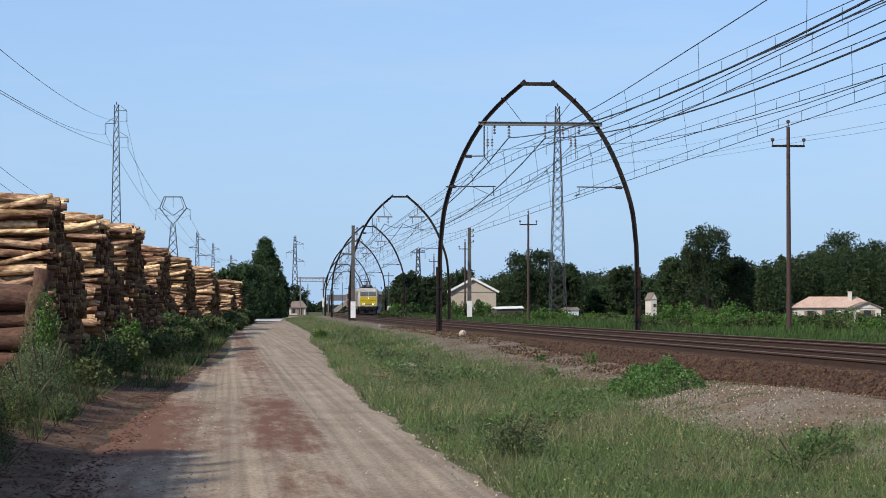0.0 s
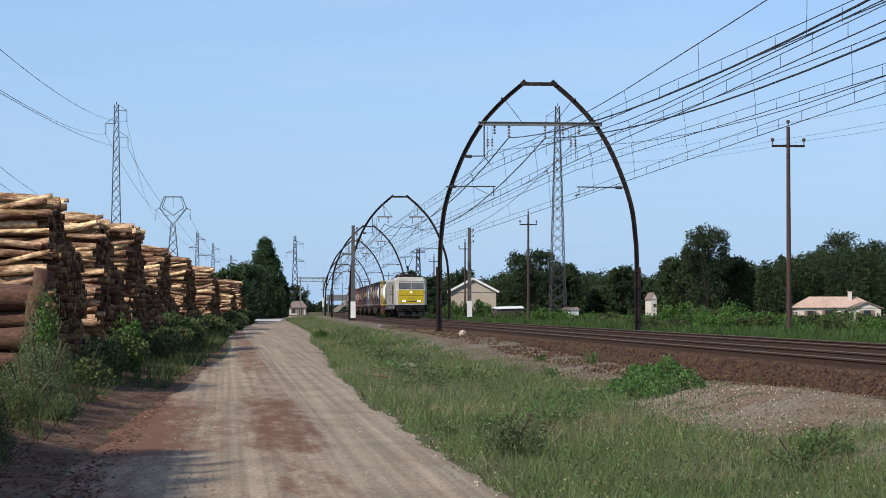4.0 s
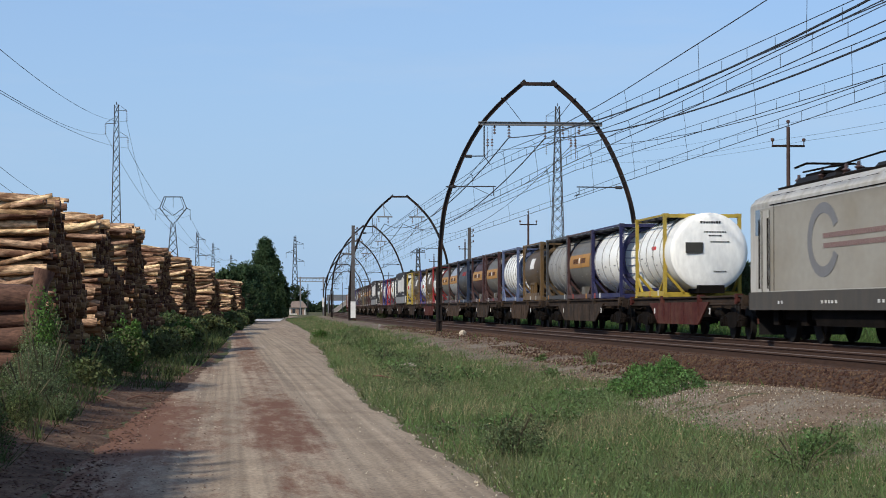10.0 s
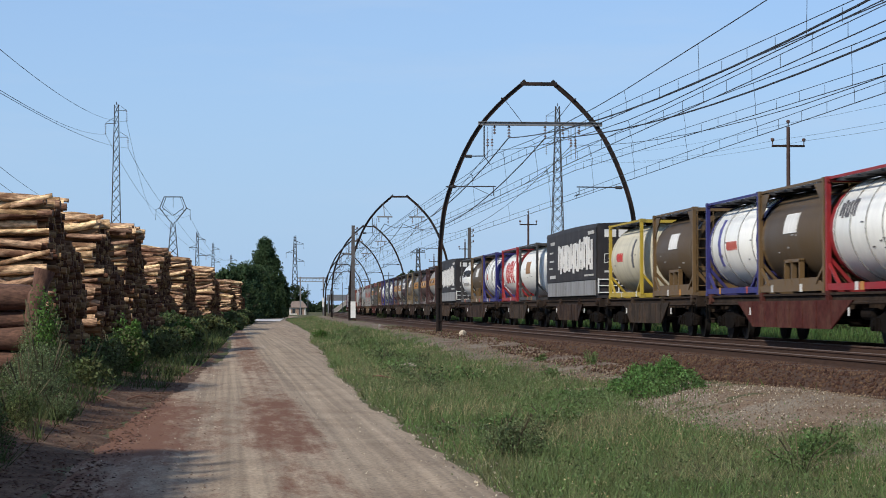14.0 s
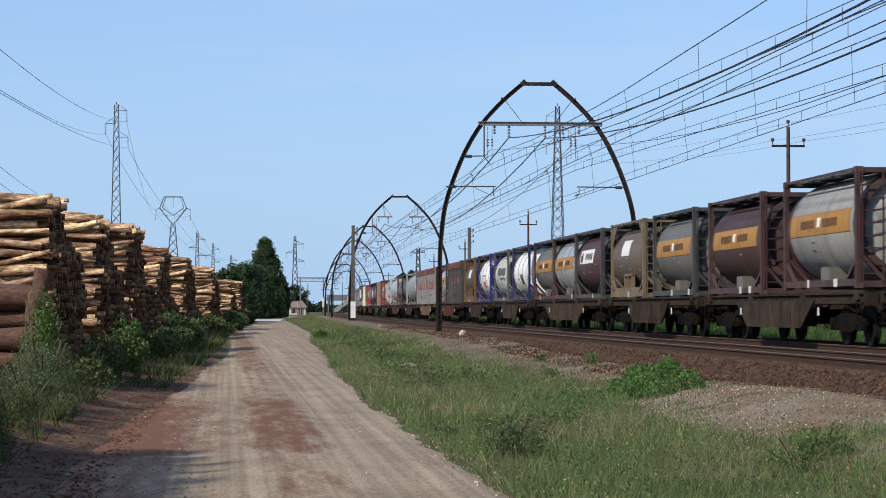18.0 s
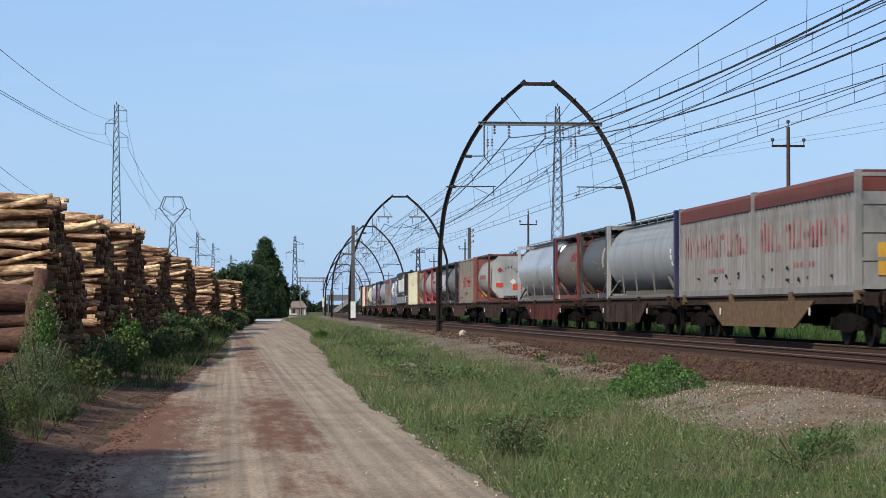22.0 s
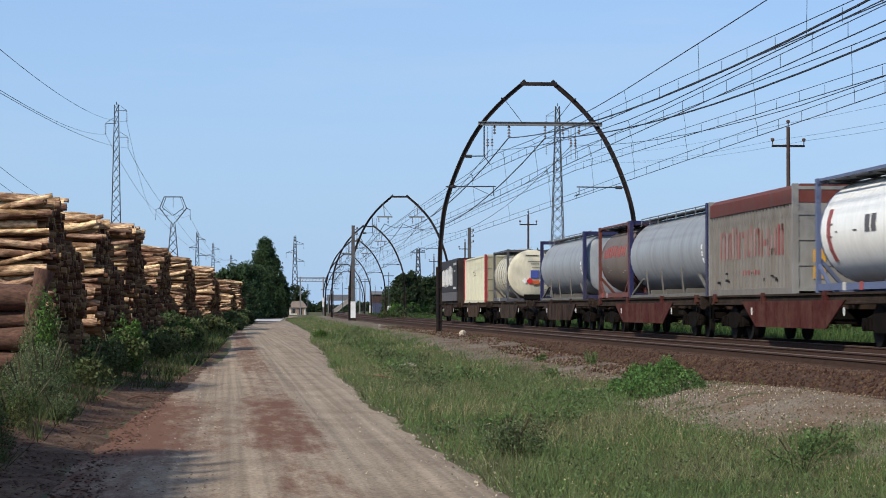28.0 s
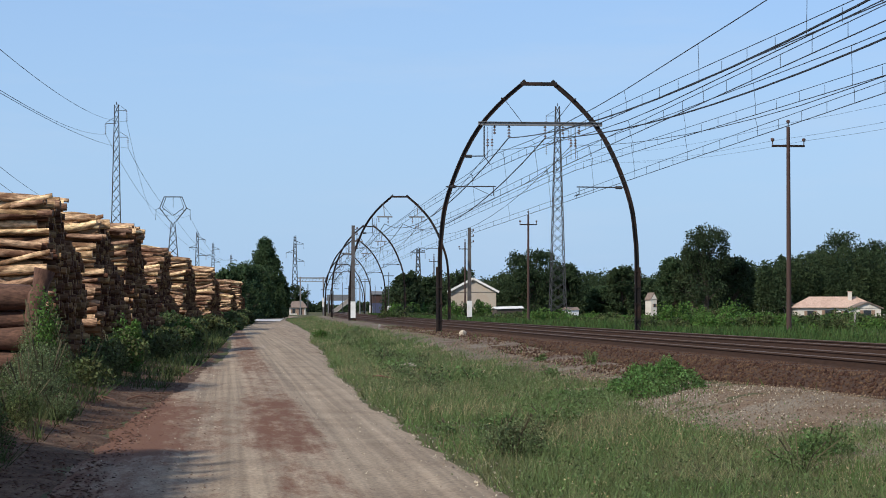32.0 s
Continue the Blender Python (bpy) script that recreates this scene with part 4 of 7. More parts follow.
blades("verge_grass", 260000, verge, .05, .2, .0045, M_GRASS, "green verge grass between dirt track and railway", .6)
blades("verge_weeds", 46000, verge, .05, .18, .009, M_HERB, "broad-leaved green weeds in the verge", .9)
blades("dry_grass", 34000, verge_bare, .08, .32, .003, M_DRY, "dry straw-coloured grass stalks in the verge", .5)


def tufts(n):
    u, y = verge(n)
    k = np.array([soft_noise(a, b, .9, 41.0) + .5 * soft_noise(a, b, 2.6, 5.0) for a, b in zip(u, y)]) > .22
    return u[k], y[k]


blades("tuft_grass", 90000, tufts, .12, .3, .005, M_HERB, "lush green grass tufts in the verge", .4)
blades("pale_tufts", 60000, lambda n: verge_bare(n), .08, .22, .004, M_GRASS, "pale green grass tufts in the verge", .7)


def herbs(name, n_clumps, per, leaf, mat, label):
    """Broad-leaved herbs standing in loose clumps through the verge."""
    u, y = verge(n_clumps)
    P = []
    for a, b in zip(u, y):
        m = int(per * RNG.uniform(.4, 1.5))
        sp = RNG.uniform(.08, .28)
        q = RNG.normal(0, 1, (m, 3)) * np.array([sp, sp, .05]) + np.array([a + CURVE * b * b, b, ground_z(a, b) + RNG.uniform(.06, .3)])
        P.append(q)
    tagged(new(name, leaf_cloud(name, np.concatenate(P), leaf, mat)), label, "herbs", "", "stuff")


herbs("verge_herbs", 1300, 40, .012, M_HERB, "broad-leaved green herbs scattered in the verge")
herbs("dull_herbs", 500, 40, .012, M_DUSTY, "dull green herbs scattered in the verge")
herbs("seed_heads", 500, 14, .010, M_DRY, "dry straw-coloured seed heads in the verge")


def sparse(n):
    y = 15 * (120 / 15) ** RNG.random(n)
    u = RNG.uniform(5.4, 9.0, n)
    k = np.array([soft_noise(a, b, .7, 21.0) for a, b in zip(u, y)]) > .18
    return u[k], y[k]


blades("gravel_weeds", 5000, sparse, .08, .22, .008, M_WEED, "sparse green weeds on the gravel", .5)


def bank(n):
    y = 14 * (170 / 14) ** RNG.random(n)
    u = -RNG.uniform(1.25, 4.2, n) + np.where(y > 40, .6 * np.minimum(1, (y - 40) / 30), 0) - np.where(y < 38, .75, 0)
    k = np.array([soft_noise(a, b, .6, 31.0) for a, b in zip(u, y)]) > -.15
    return u[k], y[k]


blades("bank_grass", 26000, bank, .12, .42, .008, M_BRAMBLE, "dull green weeds beneath the log stacks", .5)


def far_side(n):
    y = 45 * (420 / 45) ** RNG.random(n)
    u = 17.2 + RNG.exponential(9, n)
    return u, y


blades("meadow_grass", 60000, far_side, .15, .45, .012, M_MEADOW, "tall bright green grass beyond the tracks", .35)


def bush(name, u, y, rx, ry, h, n, leaf, mat, label, category="bush", stems=14, z=None, up=.0):
    b = thing(name, label, category, at=pose(u + cx(y), y, ground_z(u, y) - .04 if z is None else z))
    blobs = [(RNG.uniform(-.6, .6) * rx, RNG.uniform(-.6, .6) * ry, RNG.uniform(.25, .75) * h, RNG.uniform(.3, .55)) for _ in range(9)]
    P = []
    per = n // len(blobs)
    for bx, by, bz, s in blobs:
        d = unit(per) * (RNG.random((per, 1)) ** .35)
        P.append(d * np.array([rx * s, ry * s, h * s * .75]) + np.array([bx, by, bz]))
    P = np.concatenate(P)
    P = P[P[:, 2] > .01]
    part("foliage", leaf_cloud("foliage", P, leaf, mat), None, b)
    mb = Mesher()
    for _ in range(stems):
        a = RNG.uniform(0, 6.28)
        r = RNG.random() ** .5
        top = (math.cos(a) * rx * .8 * r, math.sin(a) * ry * .8 * r, h * RNG.uniform(.5, 1.0 + up))
        mid = (top[0] * .45, top[1] * .45, top[2] * .55)
        mb.tube([(top[0] * .2, top[1] * .2, 0), mid, top], .006 + .004 * h, 4)
    tagged(part("stem_tangle", mb, M_STEM, b), "thin tangled stems", "", "", "stuff")
    return b


def mound(u, y, rx, ry, h, n, leaf, mat, label):
    """A low dome of creeping plants that hugs the ground."""
    b = thing("ivy_mound", label, "ivy", at=pose(u + cx(y), y, ground_z(u, y) - .05))
    a, r = RNG.uniform(0, 6.28, n), RNG.random(n) ** .5
    rim = 1 + .16 * np.sin(3 * a + 1.0) + .09 * np.sin(7 * a) + RNG.normal(0, .05, n)
    x, yy = rx * r * rim * np.cos(a), ry * r * rim * np.sin(a)
    top = h * (1 - r ** 4.5) * (1 + .22 * np.sin(6 * x + 1) * np.cos(5 * yy) + .1 * np.sin(13 * x + 2 * yy)) + np.where(RNG.random(n) < .08, RNG.random(n) * .1, 0)
    P = np.stack([x, yy, np.maximum(.02, top - RNG.exponential(.05, n) + RNG.normal(0, .02, n))], 1)
    part("foliage", leaf_cloud("foliage", P, leaf, mat), None, b)
    mb = Mesher()
    for i in range(16):
        t = i * .39
        mb.tube([(0, 0, .02), (rx * .5 * math.cos(t), ry * .5 * math.sin(t), h * .55), (rx * .95 * math.cos(t), ry * .95 * math.sin(t), .05)], .008, 4)
    tagged(part("stem_tangle", mb, M_STEM, b), "thin tangled stems", "", "", "stuff")


mound(7.15, 35.2, .75, .9, .5, 9000, .02, M_IVY, "dense bright green ivy mound beside the ballast")
mound(6.6, 34.2, .6, 1.1, .38, 5200, .02, M_IVY, "dense bright green ivy mound beside the ballast")
mound(5.7, 33.8, .8, 1.6, .24, 5000, .02, M_HERB, "low green creepers spilling from the ivy mound")
bush("weed_bush", 2.85, 21.6, .42, .5, .5, 2600, .014, M_DUSTY, "dusty grey-green weed bush at the road's edge", stems=12, up=.1)
bush("weed_bush", 2.55, 24.8, .22, .4, .3, 1200, .016, M_HERB, "lush bright green weed clump at the road's edge")
for u, y, q, h in ((8.05, 48, .2, .45), (6.65, 44.5, .3, .38), (7.6, 53, .2, .3), (5.0, 46, .3, .3)):
    bush("weed_bush", u, y, q, q, h, 420, .02, M_HERB, "small leafy weed bush on the gravel path", stems=10)
bush("weed_bush", 6.05, 21.3, .4, .4, .4, 1300, .016, M_HERB, "leafy green weed clump in dry grass", stems=10)
bush("weed_bush", 5.3, 19.6, .5, .35, .42, 1300, .016, M_HERB, "leafy green weed clump in dry grass", stems=10)
bush("weed_bush", 4.1, 27.0, .5, .5, .38, 1300, .018, M_HERB, "leafy green weed clump in dry grass", stems=10)
bush("weed_bush", 3.2, 25.5, .3, .4, .4, 900, .018, M_HERB, "leafy green weed clump in dry grass", stems=10)
bush("weed_bush", 4.05, 108.0, .5, .5, .55, 500, .05, M_WEED, "leafy green weed clump in dry grass", stems=6)
for i in range(26):
    yy = 40 + 3.2 * i
    bush("weed_bush", 3.6 + 1.6 * RNG.random() + .7 * ramp(yy, 50, 85), yy, .55, .6, RNG.uniform(.28, .5), 420, .03, M_HERB if i % 2 else M_DUSTY, "low green weed clump in the verge", stems=4)
# brambles in front of the log stacks
BANK = [(-2.5, 29.5, .45, .9, .95), (-2.75, 32.0, .5, 1.1, 1.25), (-3.0, 34.5, .5, 1.0, .9), (-2.35, 38.5, .5, 1.3, .75), (-2.15, 43, .5, 1.5, .8), (-2.15, 48, .6, 1.6, .95), (-2.1, 53, .7, 1.8, .9),
        (-1.8, 58.5, .8, 2.2, .85), (-1.9, 65, .9, 2.5, .85), (-1.8, 73, .9, 3.0, .85), (-1.8, 81, .95, 3.2, .95), (-2.1, 90, 1.1, 3.8, 1.25), (-2.2, 100, 1.1, 4.5, 1.1),
        (-2.3, 112, 1.2, 5, 1.0), (-2.1, 125, 1.2, 6, 1.1), (-1.8, 140, 1.2, 7, 1.0), (-1.4, 158, 1.3, 8, 1.2), (-1.5, 178, 1.4, 9, 1.3), (-1.6, 200, 1.5, 10, 1.3), (-1.4, 226, 1.5, 11, 1.4),
        (-3.0, 26.0, .5, 1.1, .6), (-2.6, 28.0, .5, .9, .8),
        (-2.25, 17.6, .35, .9, .42), (-2.4, 19.8, .45, .9, .75), (-2.6, 22.0, .45, 1.0, .7), (-2.5, 25.0, .35, .9, .5), (-2.15, 27.4, .3, .7, .4)]
for u, y, rx, ry, h in BANK:
    u -= .4 * ramp(y, 34, 42) * (1 - ramp(y, 110, 150))
    k = max(.0125, .0009 * y if y > 36 else 0)
    bush("bramble", u, y, rx, ry, h, int(min(4200, 2600 + 10 * y)) if y > 36 else 6500, k, M_DUSTY if 26 < y < 34 else M_BRAMBLE, "tangled green brambles in front of log stacks", up=.1)
for u, y, h in ((-2.75, 31.5, 1.7), (-2.3, 47.5, 1.3), (-1.8, 77, 1.2)):
    bush("sapling", u, y, .4, .45, h, 2200, .0007 * y, M_WEED, "young leafy sapling among the brambles", "sapling", stems=8, up=-.1)
sticks = thing("fallen_branches", "dry brown branches lying in the road's edge", "branches", at=pose(0, 0, 0))
for u, y, ln, a in ((-2.35, 20.6, .55, 1.0), (-1.75, 34.2, .5, 2.6), (-1.6, 35, .45, .4), (-1.9, 33.6, .4, 1.9), (3.6, 45.5, .9, 2.4)):
    mb = Mesher().tube([(u, y, ground_z(u, y) + .05), (u + ln * .5 * math.cos(a), y + ln * .5 * math.sin(a), ground_z(u, y) + .11), (u + ln * math.cos(a), y + ln * math.sin(a), ground_z(u, y) + .07)], .018, 5)
    part("branch", mb, M_LOGBARK, sticks)
for u, y, q, flat, where in ((8.5, 80.5, .7, .75, "on the gravel path"), (4.3, 52.7, 1.35, .45, "in the verge grass")):
    rock = thing("pale_rock", "pale limestone block lying " + where, "rock", at=pose(u + cx(y), y, ground_z(u, y) + .06, 0, 0, 20))
    part("stone", Mesher().loft([[(math.cos(t) * w * q * (1 + .25 * math.sin(3 * t + 9 * z)), math.sin(t) * w * .7, z * flat + .03 * math.sin(2 * t)) for t in [k * .9 for k in range(7)]] for z, w in ((-.08, .17), (.1, .2), (.2, .1))]), M_PEBBLE, rock)

# hedge and scrub beyond the tracks
for i in range(34):
    px = 1130 + i * 14 + RNG.uniform(-6, 6)
    D = RNG.uniform(120, 190)
    h = RNG.uniform(1.1, 2.0) if px > 1370 else RNG.uniform(1.2, 2.4)
    bush("scrub_bush", dirx(px) * D - cx(D), D, RNG.uniform(1.2, 2.2), 2, h, 2000, .078, M_WEED if i % 3 else M_BRAMBLE, "leafy green scrub bush beyond the tracks", stems=5, z=-1.05)
for i in range(20):
    px = 700 + i * 21 + RNG.uniform(-8, 8)
    D = RNG.uniform(210, 290)
    if abs(px - 837) < 30:
        D = 300
    bush("scrub_bush", dirx(px) * D - cx(D), D, RNG.uniform(1.6, 3.0), 2.5, RNG.uniform(1.0, 1.9), 1500, .11, M_WEED if i % 2 else M_BRAMBLE, "leafy green scrub bush beyond the tracks", stems=5, z=-1.05)


# ---------------------------------------------------------------- trees
def tree(px, D, top, width, mat, label, name="tree", n=3600, leaf=.3, low=.18, kind="round", z0=-1.2):
    n, leaf = int(n * 2.2), leaf * .68
    u = dirx(px) * D
    H = (547.4 - top) * D / 3787 + .803 - z0
    W = width * D / 3787 / 2
    t = thing(name, label, "tree", "trees in the distance", at=pose(u, D, z0))
    tb = Mesher().cyl((0, 0, 0), (.05 * W, 0, H * .55), .028 * H, .014 * H, 7)
    blobs = []
    for i in range(130 if kind == "tall" else 90):
        zz = RNG.uniform(low + .1, .93)
        if kind == "tall":
            w = W * (.98 - .8 * max(0, zz - .4) ** 1.5 / .42)
        elif kind == "umbrella":
            w = W * (.45 + .55 * math.sin(math.pi * min(1, max(0, (zz - .12) / .88))))
        else:
            w = W * math.sqrt(max(.08, 1 - ((zz - .52) / .52) ** 2))
        a = RNG.uniform(0, 6.28)
        r = RNG.random() ** .5 * .85
        blobs.append((math.cos(a) * w * r, math.sin(a) * w * r, zz * H, RNG.uniform(.13, .3) * W, RNG.uniform(.05, .095) * H))
    P = []
    per = n // len(blobs)
    for bx, by, bz, s, sz in blobs:
        tb.cyl((0, 0, min(bz * .6, H * .5)), (bx * .8, by * .8, bz), .005 * H, .002 * H, 5)
        d = unit(per) * (RNG.random((per, 1)) ** .3)
        P.append(d * np.array([s, s, sz]) + np.array([bx, by, bz]) + RNG.normal(0, .03 * W, (per, 3)))
    P = np.concatenate(P)
    part("trunk", tb, M_BARK, t)
    part("crown", leaf_cloud("crown", P, leaf, mat), None, t)


def far_wood(name, px0, px1, D, tops, n, leaf, mat, label, depth=40, z0=-1.5):
    """A belt of wood: crowns of many clumps with an uneven outline."""
    P = []
    k = len(tops)
    per = n // 60
    for i in range(60):
        f = i / 59
        px = px0 + (px1 - px0) * f + RNG.uniform(-4, 4)
        a = f * (k - 1)
        j = min(int(a), k - 2)
        top = tops[j] + (tops[j + 1] - tops[j]) * (a - j) + RNG.uniform(-3, 9)
        d = D + RNG.uniform(0, depth)
        H = (547.4 - top) * d / 3787 + .8 - z0
        w = (px1 - px0) / 60 * d / 3787 * 1.25 + 1.0
        q = unit(per) * RNG.random((per, 1)) ** .4
        zc = H * RNG.uniform(.5, .62)
        c = np.array([dirx(px) * d, d, z0 + zc])
        P.append(q * np.array([w * RNG.uniform(.7, 1.3), 3.0, H - zc]) + c + RNG.normal(0, .25, (per, 3)))
        low = unit(per // 2) * RNG.random((per // 2, 1)) ** .4
        P.append(low * np.array([w * 1.2, 3.0, H * .33]) + np.array([dirx(px) * d, d - 2, z0 + H * .3]))
    P = np.concatenate(P)
    ob = new(name, leaf_cloud(name, P, leaf, mat))
    tagged(ob, label, "wood", "", "stuff")


far_wood("far_wood", 1120, 1640, 400, (505, 470, 452, 455, 462, 452, 430, 425, 440, 430), 102000, .25, M_TREE, "dark green belt of broad-leaved wood")
far_wood("far_wood", 860, 1150, 420, (487, 475, 480, 484, 478, 480, 476, 470, 490), 61200, .25, M_TREE, "dark green belt of broad-leaved wood")
far_wood("far_wood", 690, 870, 440, (500, 486, 488, 482, 490, 488), 34000, .25, M_PINE, "dark green belt of broad-leaved wood")
tree(1250, 350, 391, 104, M_PINE, "tall dark pine with open uneven crown", n=6200, leaf=.24, low=.15)
tree(1225, 360, 440, 80, M_PINE, "tall dark pine with open uneven crown", n=3000, leaf=.3)
tree(1195, 365, 455, 70, M_POPLAR, "green broad-leaved tree at the wood's edge")
tree(1300, 355, 450, 80, M_PINE, "green broad-leaved tree at the wood's edge")
tree(1487, 440, 404, 120, M_TREE, "large green broad-leaved tree at the wood's edge", n=6500, kind="umbrella", low=.02)
tree(1555, 445, 420, 80, M_TREE, "large green broad-leaved tree at the wood's edge", n=4200)
tree(1440, 442, 440, 70, M_TREE, "green broad-leaved tree at the wood's edge")
tree(1390, 445, 450, 60, M_TREE, "green broad-leaved tree at the wood's edge")
tree(943, 325, 436, 118, M_TREE, "round dark green tree beside the pylon", n=6500, leaf=.26, low=.02)
tree(1000, 345, 465, 70, M_TREE, "green broad-leaved tree at the wood's edge")
tree(1100, 335, 470, 60, M_TREE, "green broad-leaved tree at the wood's edge", low=.05)
tree(1118, 345, 478, 50, M_PINE, "green broad-leaved tree at the wood's edge", low=.05)
tree(1065, 350, 505, 70, M_POPLAR, "green broad-leaved tree at the wood's edge", low=.05)
tree(816, 420, 473, 70, M_TREE, "dark tree behind the gabled house", low=.05)
tree(722, 300, 478, 62, M_PINE, "dark tree beside the line", n=4200, leaf=.25, low=.02)
tree(762, 320, 490, 56, M_TREE, "dark tree beside the line", low=.02)
tree(470, 330, 419, 72, M_POPLAR, "tall green poplar beside the road", n=17000, leaf=.2, low=-.05, kind="tall")
tree(432, 300, 463, 88, M_POPLAR, "dark green tree behind the log stacks", n=4600, leaf=.25, low=.02)
tree(448, 312, 466, 90, M_POPLAR, "dark green tree behind the log stacks", n=4200, leaf=.25, low=.0)
tree(488, 340, 486, 62, M_POPLAR, "dark green tree beside the road", n=4200, leaf=.25, low=.0)
tree(498, 380, 510, 36, M_TREE, "dark green tree beside the road", n=3000, low=.0)
tree(523, 640, 504, 52, M_TREE, "dark green tree beside the road", n=3000, low=.0)
tree(406, 290, 470, 66, M_POPLAR, "dark green tree behind the log stacks", n=4200, low=.0)
far_wood("far_wood", 380, 720, 900, (500, 505, 512, 530, 535, 538, 536, 534, 536), 16000, .7, M_TREE, "distant dark wood at the horizon")
far_wood("far_wood", -120, 400, 700, (530, 525, 520, 515, 512), 14000, .6, M_TREE, "distant dark wood at the horizon")

# ---------------------------------------------------------------- houses
M_WALL = material("plaster_wall", (.42, .37, .31), .9, scale=1, vary=.12, fine=10, bump=.1, tint=(.4, .32, .25), amount=.6)
M_WALLW = material("white_wall", (.62, .58, .52), .9, scale=1, vary=.1, fine=10, bump=.1, tint=(.5, .46, .4), amount=.6)
M_TILE = material("roof_tile", (.56, .4, .32), .9, scale=.8, vary=.25, fine=5, bump=.4, tint=(.46, .31, .24), amount=.7, stretch=(1, .3, 1))
M_TILED = material("dark_tile", (.22, .17, .14), .9, scale=.8, vary=.25, fine=5, bump=.4, stretch=(1, .3, 1))
M_DARKWIN = material("window_glass", (.03, .035, .04), .15, scale=1, vary=.1, fine=5, bump=0)
M_SHUT = material("shutter", (.3, .2, .14), .7, scale=2, vary=.15, fine=20, bump=.1)


def house(px, D, base, w, depth, eave, ridge, turn, wall, roof, label, windows, chimney=None, fascia=None, z0=-1.3, gable_front=False):
    h = thing("house", label, "house", "houses beyond the railway", at=pose(dirx(px) * D, D, z0, 0, 0, turn))
    hw, hd = w / 2, depth / 2
    mb = Mesher().box(-hw, hw, -hd, hd, 0, eave)
    part("wall", mb, wall, h)
    rb, o = Mesher(), min(.45, w * .1)
    if gable_front:
        for s in (-1, 1):
            rb.loft([[(s * (hw + o), y, eave - .18), (s * (hw + o), y, eave + .02), (0, y, ridge + .1), (0, y, ridge - .1)] for y in (-hd - o, hd + o)])
        g = Mesher()
        for y in (-hd, hd):
            g.loft([[(-hw, y - .1, eave - .01), (hw, y - .1, eave - .01), (0, y - .1, ridge - .12)], [(-hw, y + .1, eave - .01), (hw, y + .1, eave - .01), (0, y + .1, ridge - .12)]])
        part("gable", g, wall, h)
    else:
        rl = hw * .62
        pts = [(-hw - o, -hd - o, eave), (hw + o, -hd - o, eave), (hw + o, hd + o, eave), (-hw - o, hd + o, eave), (-rl, 0, ridge), (rl, 0, ridge)]
        lower = [(a, b, c - .16) for a, b, c in pts[:4]]
        rb.add(pts + lower, [(0, 1, 5, 4), (1, 2, 5), (2, 3, 4, 5), (3, 0, 4), (6, 7, 1, 0), (7, 8, 2, 1), (8, 9, 3, 2), (9, 6, 0, 3), (9, 8, 7, 6)])
    rf = part("roof", rb, roof, h, "tiled roof")
    if fascia:
        fb = Mesher()
        for s in (-1, 1):
            fb.beam((s * (hw + o), -hd - o - .05, eave), (0, -hd - o - .05, ridge + .05), .06, .32)
        part("fascia", fb, M_WHITE, rf, "white fascia board")
    if chimney:
        cxx, cy = chimney
        part("chimney", Mesher().box(cxx - .35, cxx + .35, cy - .3, cy + .3, eave + .2, ridge + .85), wall, rf)
        part("chimney_cap", Mesher().box(cxx - .42, cxx + .42, cy - .37, cy + .37, ridge + .85, ridge + .97), roof, rf)
    for x, z, ww, hh in windows:
        win = part("window", Mesher().box(x - ww / 2, x + ww / 2, -hd - .04, -hd + .05, z, z + hh), M_DARKWIN, h)
        for s in (-1, 1):
            part("shutter", Mesher().box(x + s * ww * .75 - ww * .22, x + s * ww * .75 + ww * .22, -hd - .07, -hd - .02, z, z + hh), M_SHUT, win)


house(837, 330, 540, 7.0, 9.0, 4.7, 6.75, -6, M_WALL, M_TILED, "beige gabled house with white fascia boards", ((2.2, 1.4, 1.0, 1.2),), fascia=True, gable_front=True)
house(1474, 400, 552, 14.6, 8.0, 2.9, 4.9, -6, M_WALLW, M_TILE, "low bungalow with pale pink hipped tile roof", ((-5, 1.1, 1.2, 1.1), (-1.5, .9, 1.4, 1.4), (2, 1.1, 1.2, 1.1), (5.4, 1.1, 1.2, 1.1)), chimney=(3.0, -1.2), z0=-1.7)
house(1530, 385, 552, 5.0, 5.0, 2.3, 3.4, -6, M_WALLW, M_TILED, "low outbuilding with grey roof", ((0, .9, 1.4, 1.0),), gable_front=True)
house(1378, 410, 548, 4.4, 5.0, 2.5, 4.0, 20, M_WALLW, M_TILED, "small white house with brown tile roof", ((.8, 1.1, .9, 1.0),), gable_front=True)
house(1152, 318, 540, .9, 2.4, 3.6, 4.5, 10, M_WALLW, M_TILED, "narrow white house with brown tile roof", ((.1, 2.4, .3, .5),), gable_front=True)
house(527, 560, 548, 4.2, 5.0, 2.6, 4.2, -4, M_WALLW, M_TILED, "small pale house with dark roof at the road's end", ((-.9, 1.0, .8, 1.2), (.8, .6, .9, 1.8)))
shed = thing("greenhouse_shed", "low shed with long white roof in the meadow", "shed", at=pose(dirx(898) * 260, 260, -1.2, 0, 0, 4))
part("roof", Mesher().loft([[(x, -1.6, 2.05 + .03 * x), (x, 0, 2.35 + .03 * x), (x, 1.6, 2.05 + .03 * x), (x, 0, 2.2 + .03 * x)] for x in (-1.8, 1.8)]), M_WHITE, shed)
part("wall", Mesher().box(-1.6, 1.6, -1.4, 1.4, 0, 2.0), M_BARK, shed)
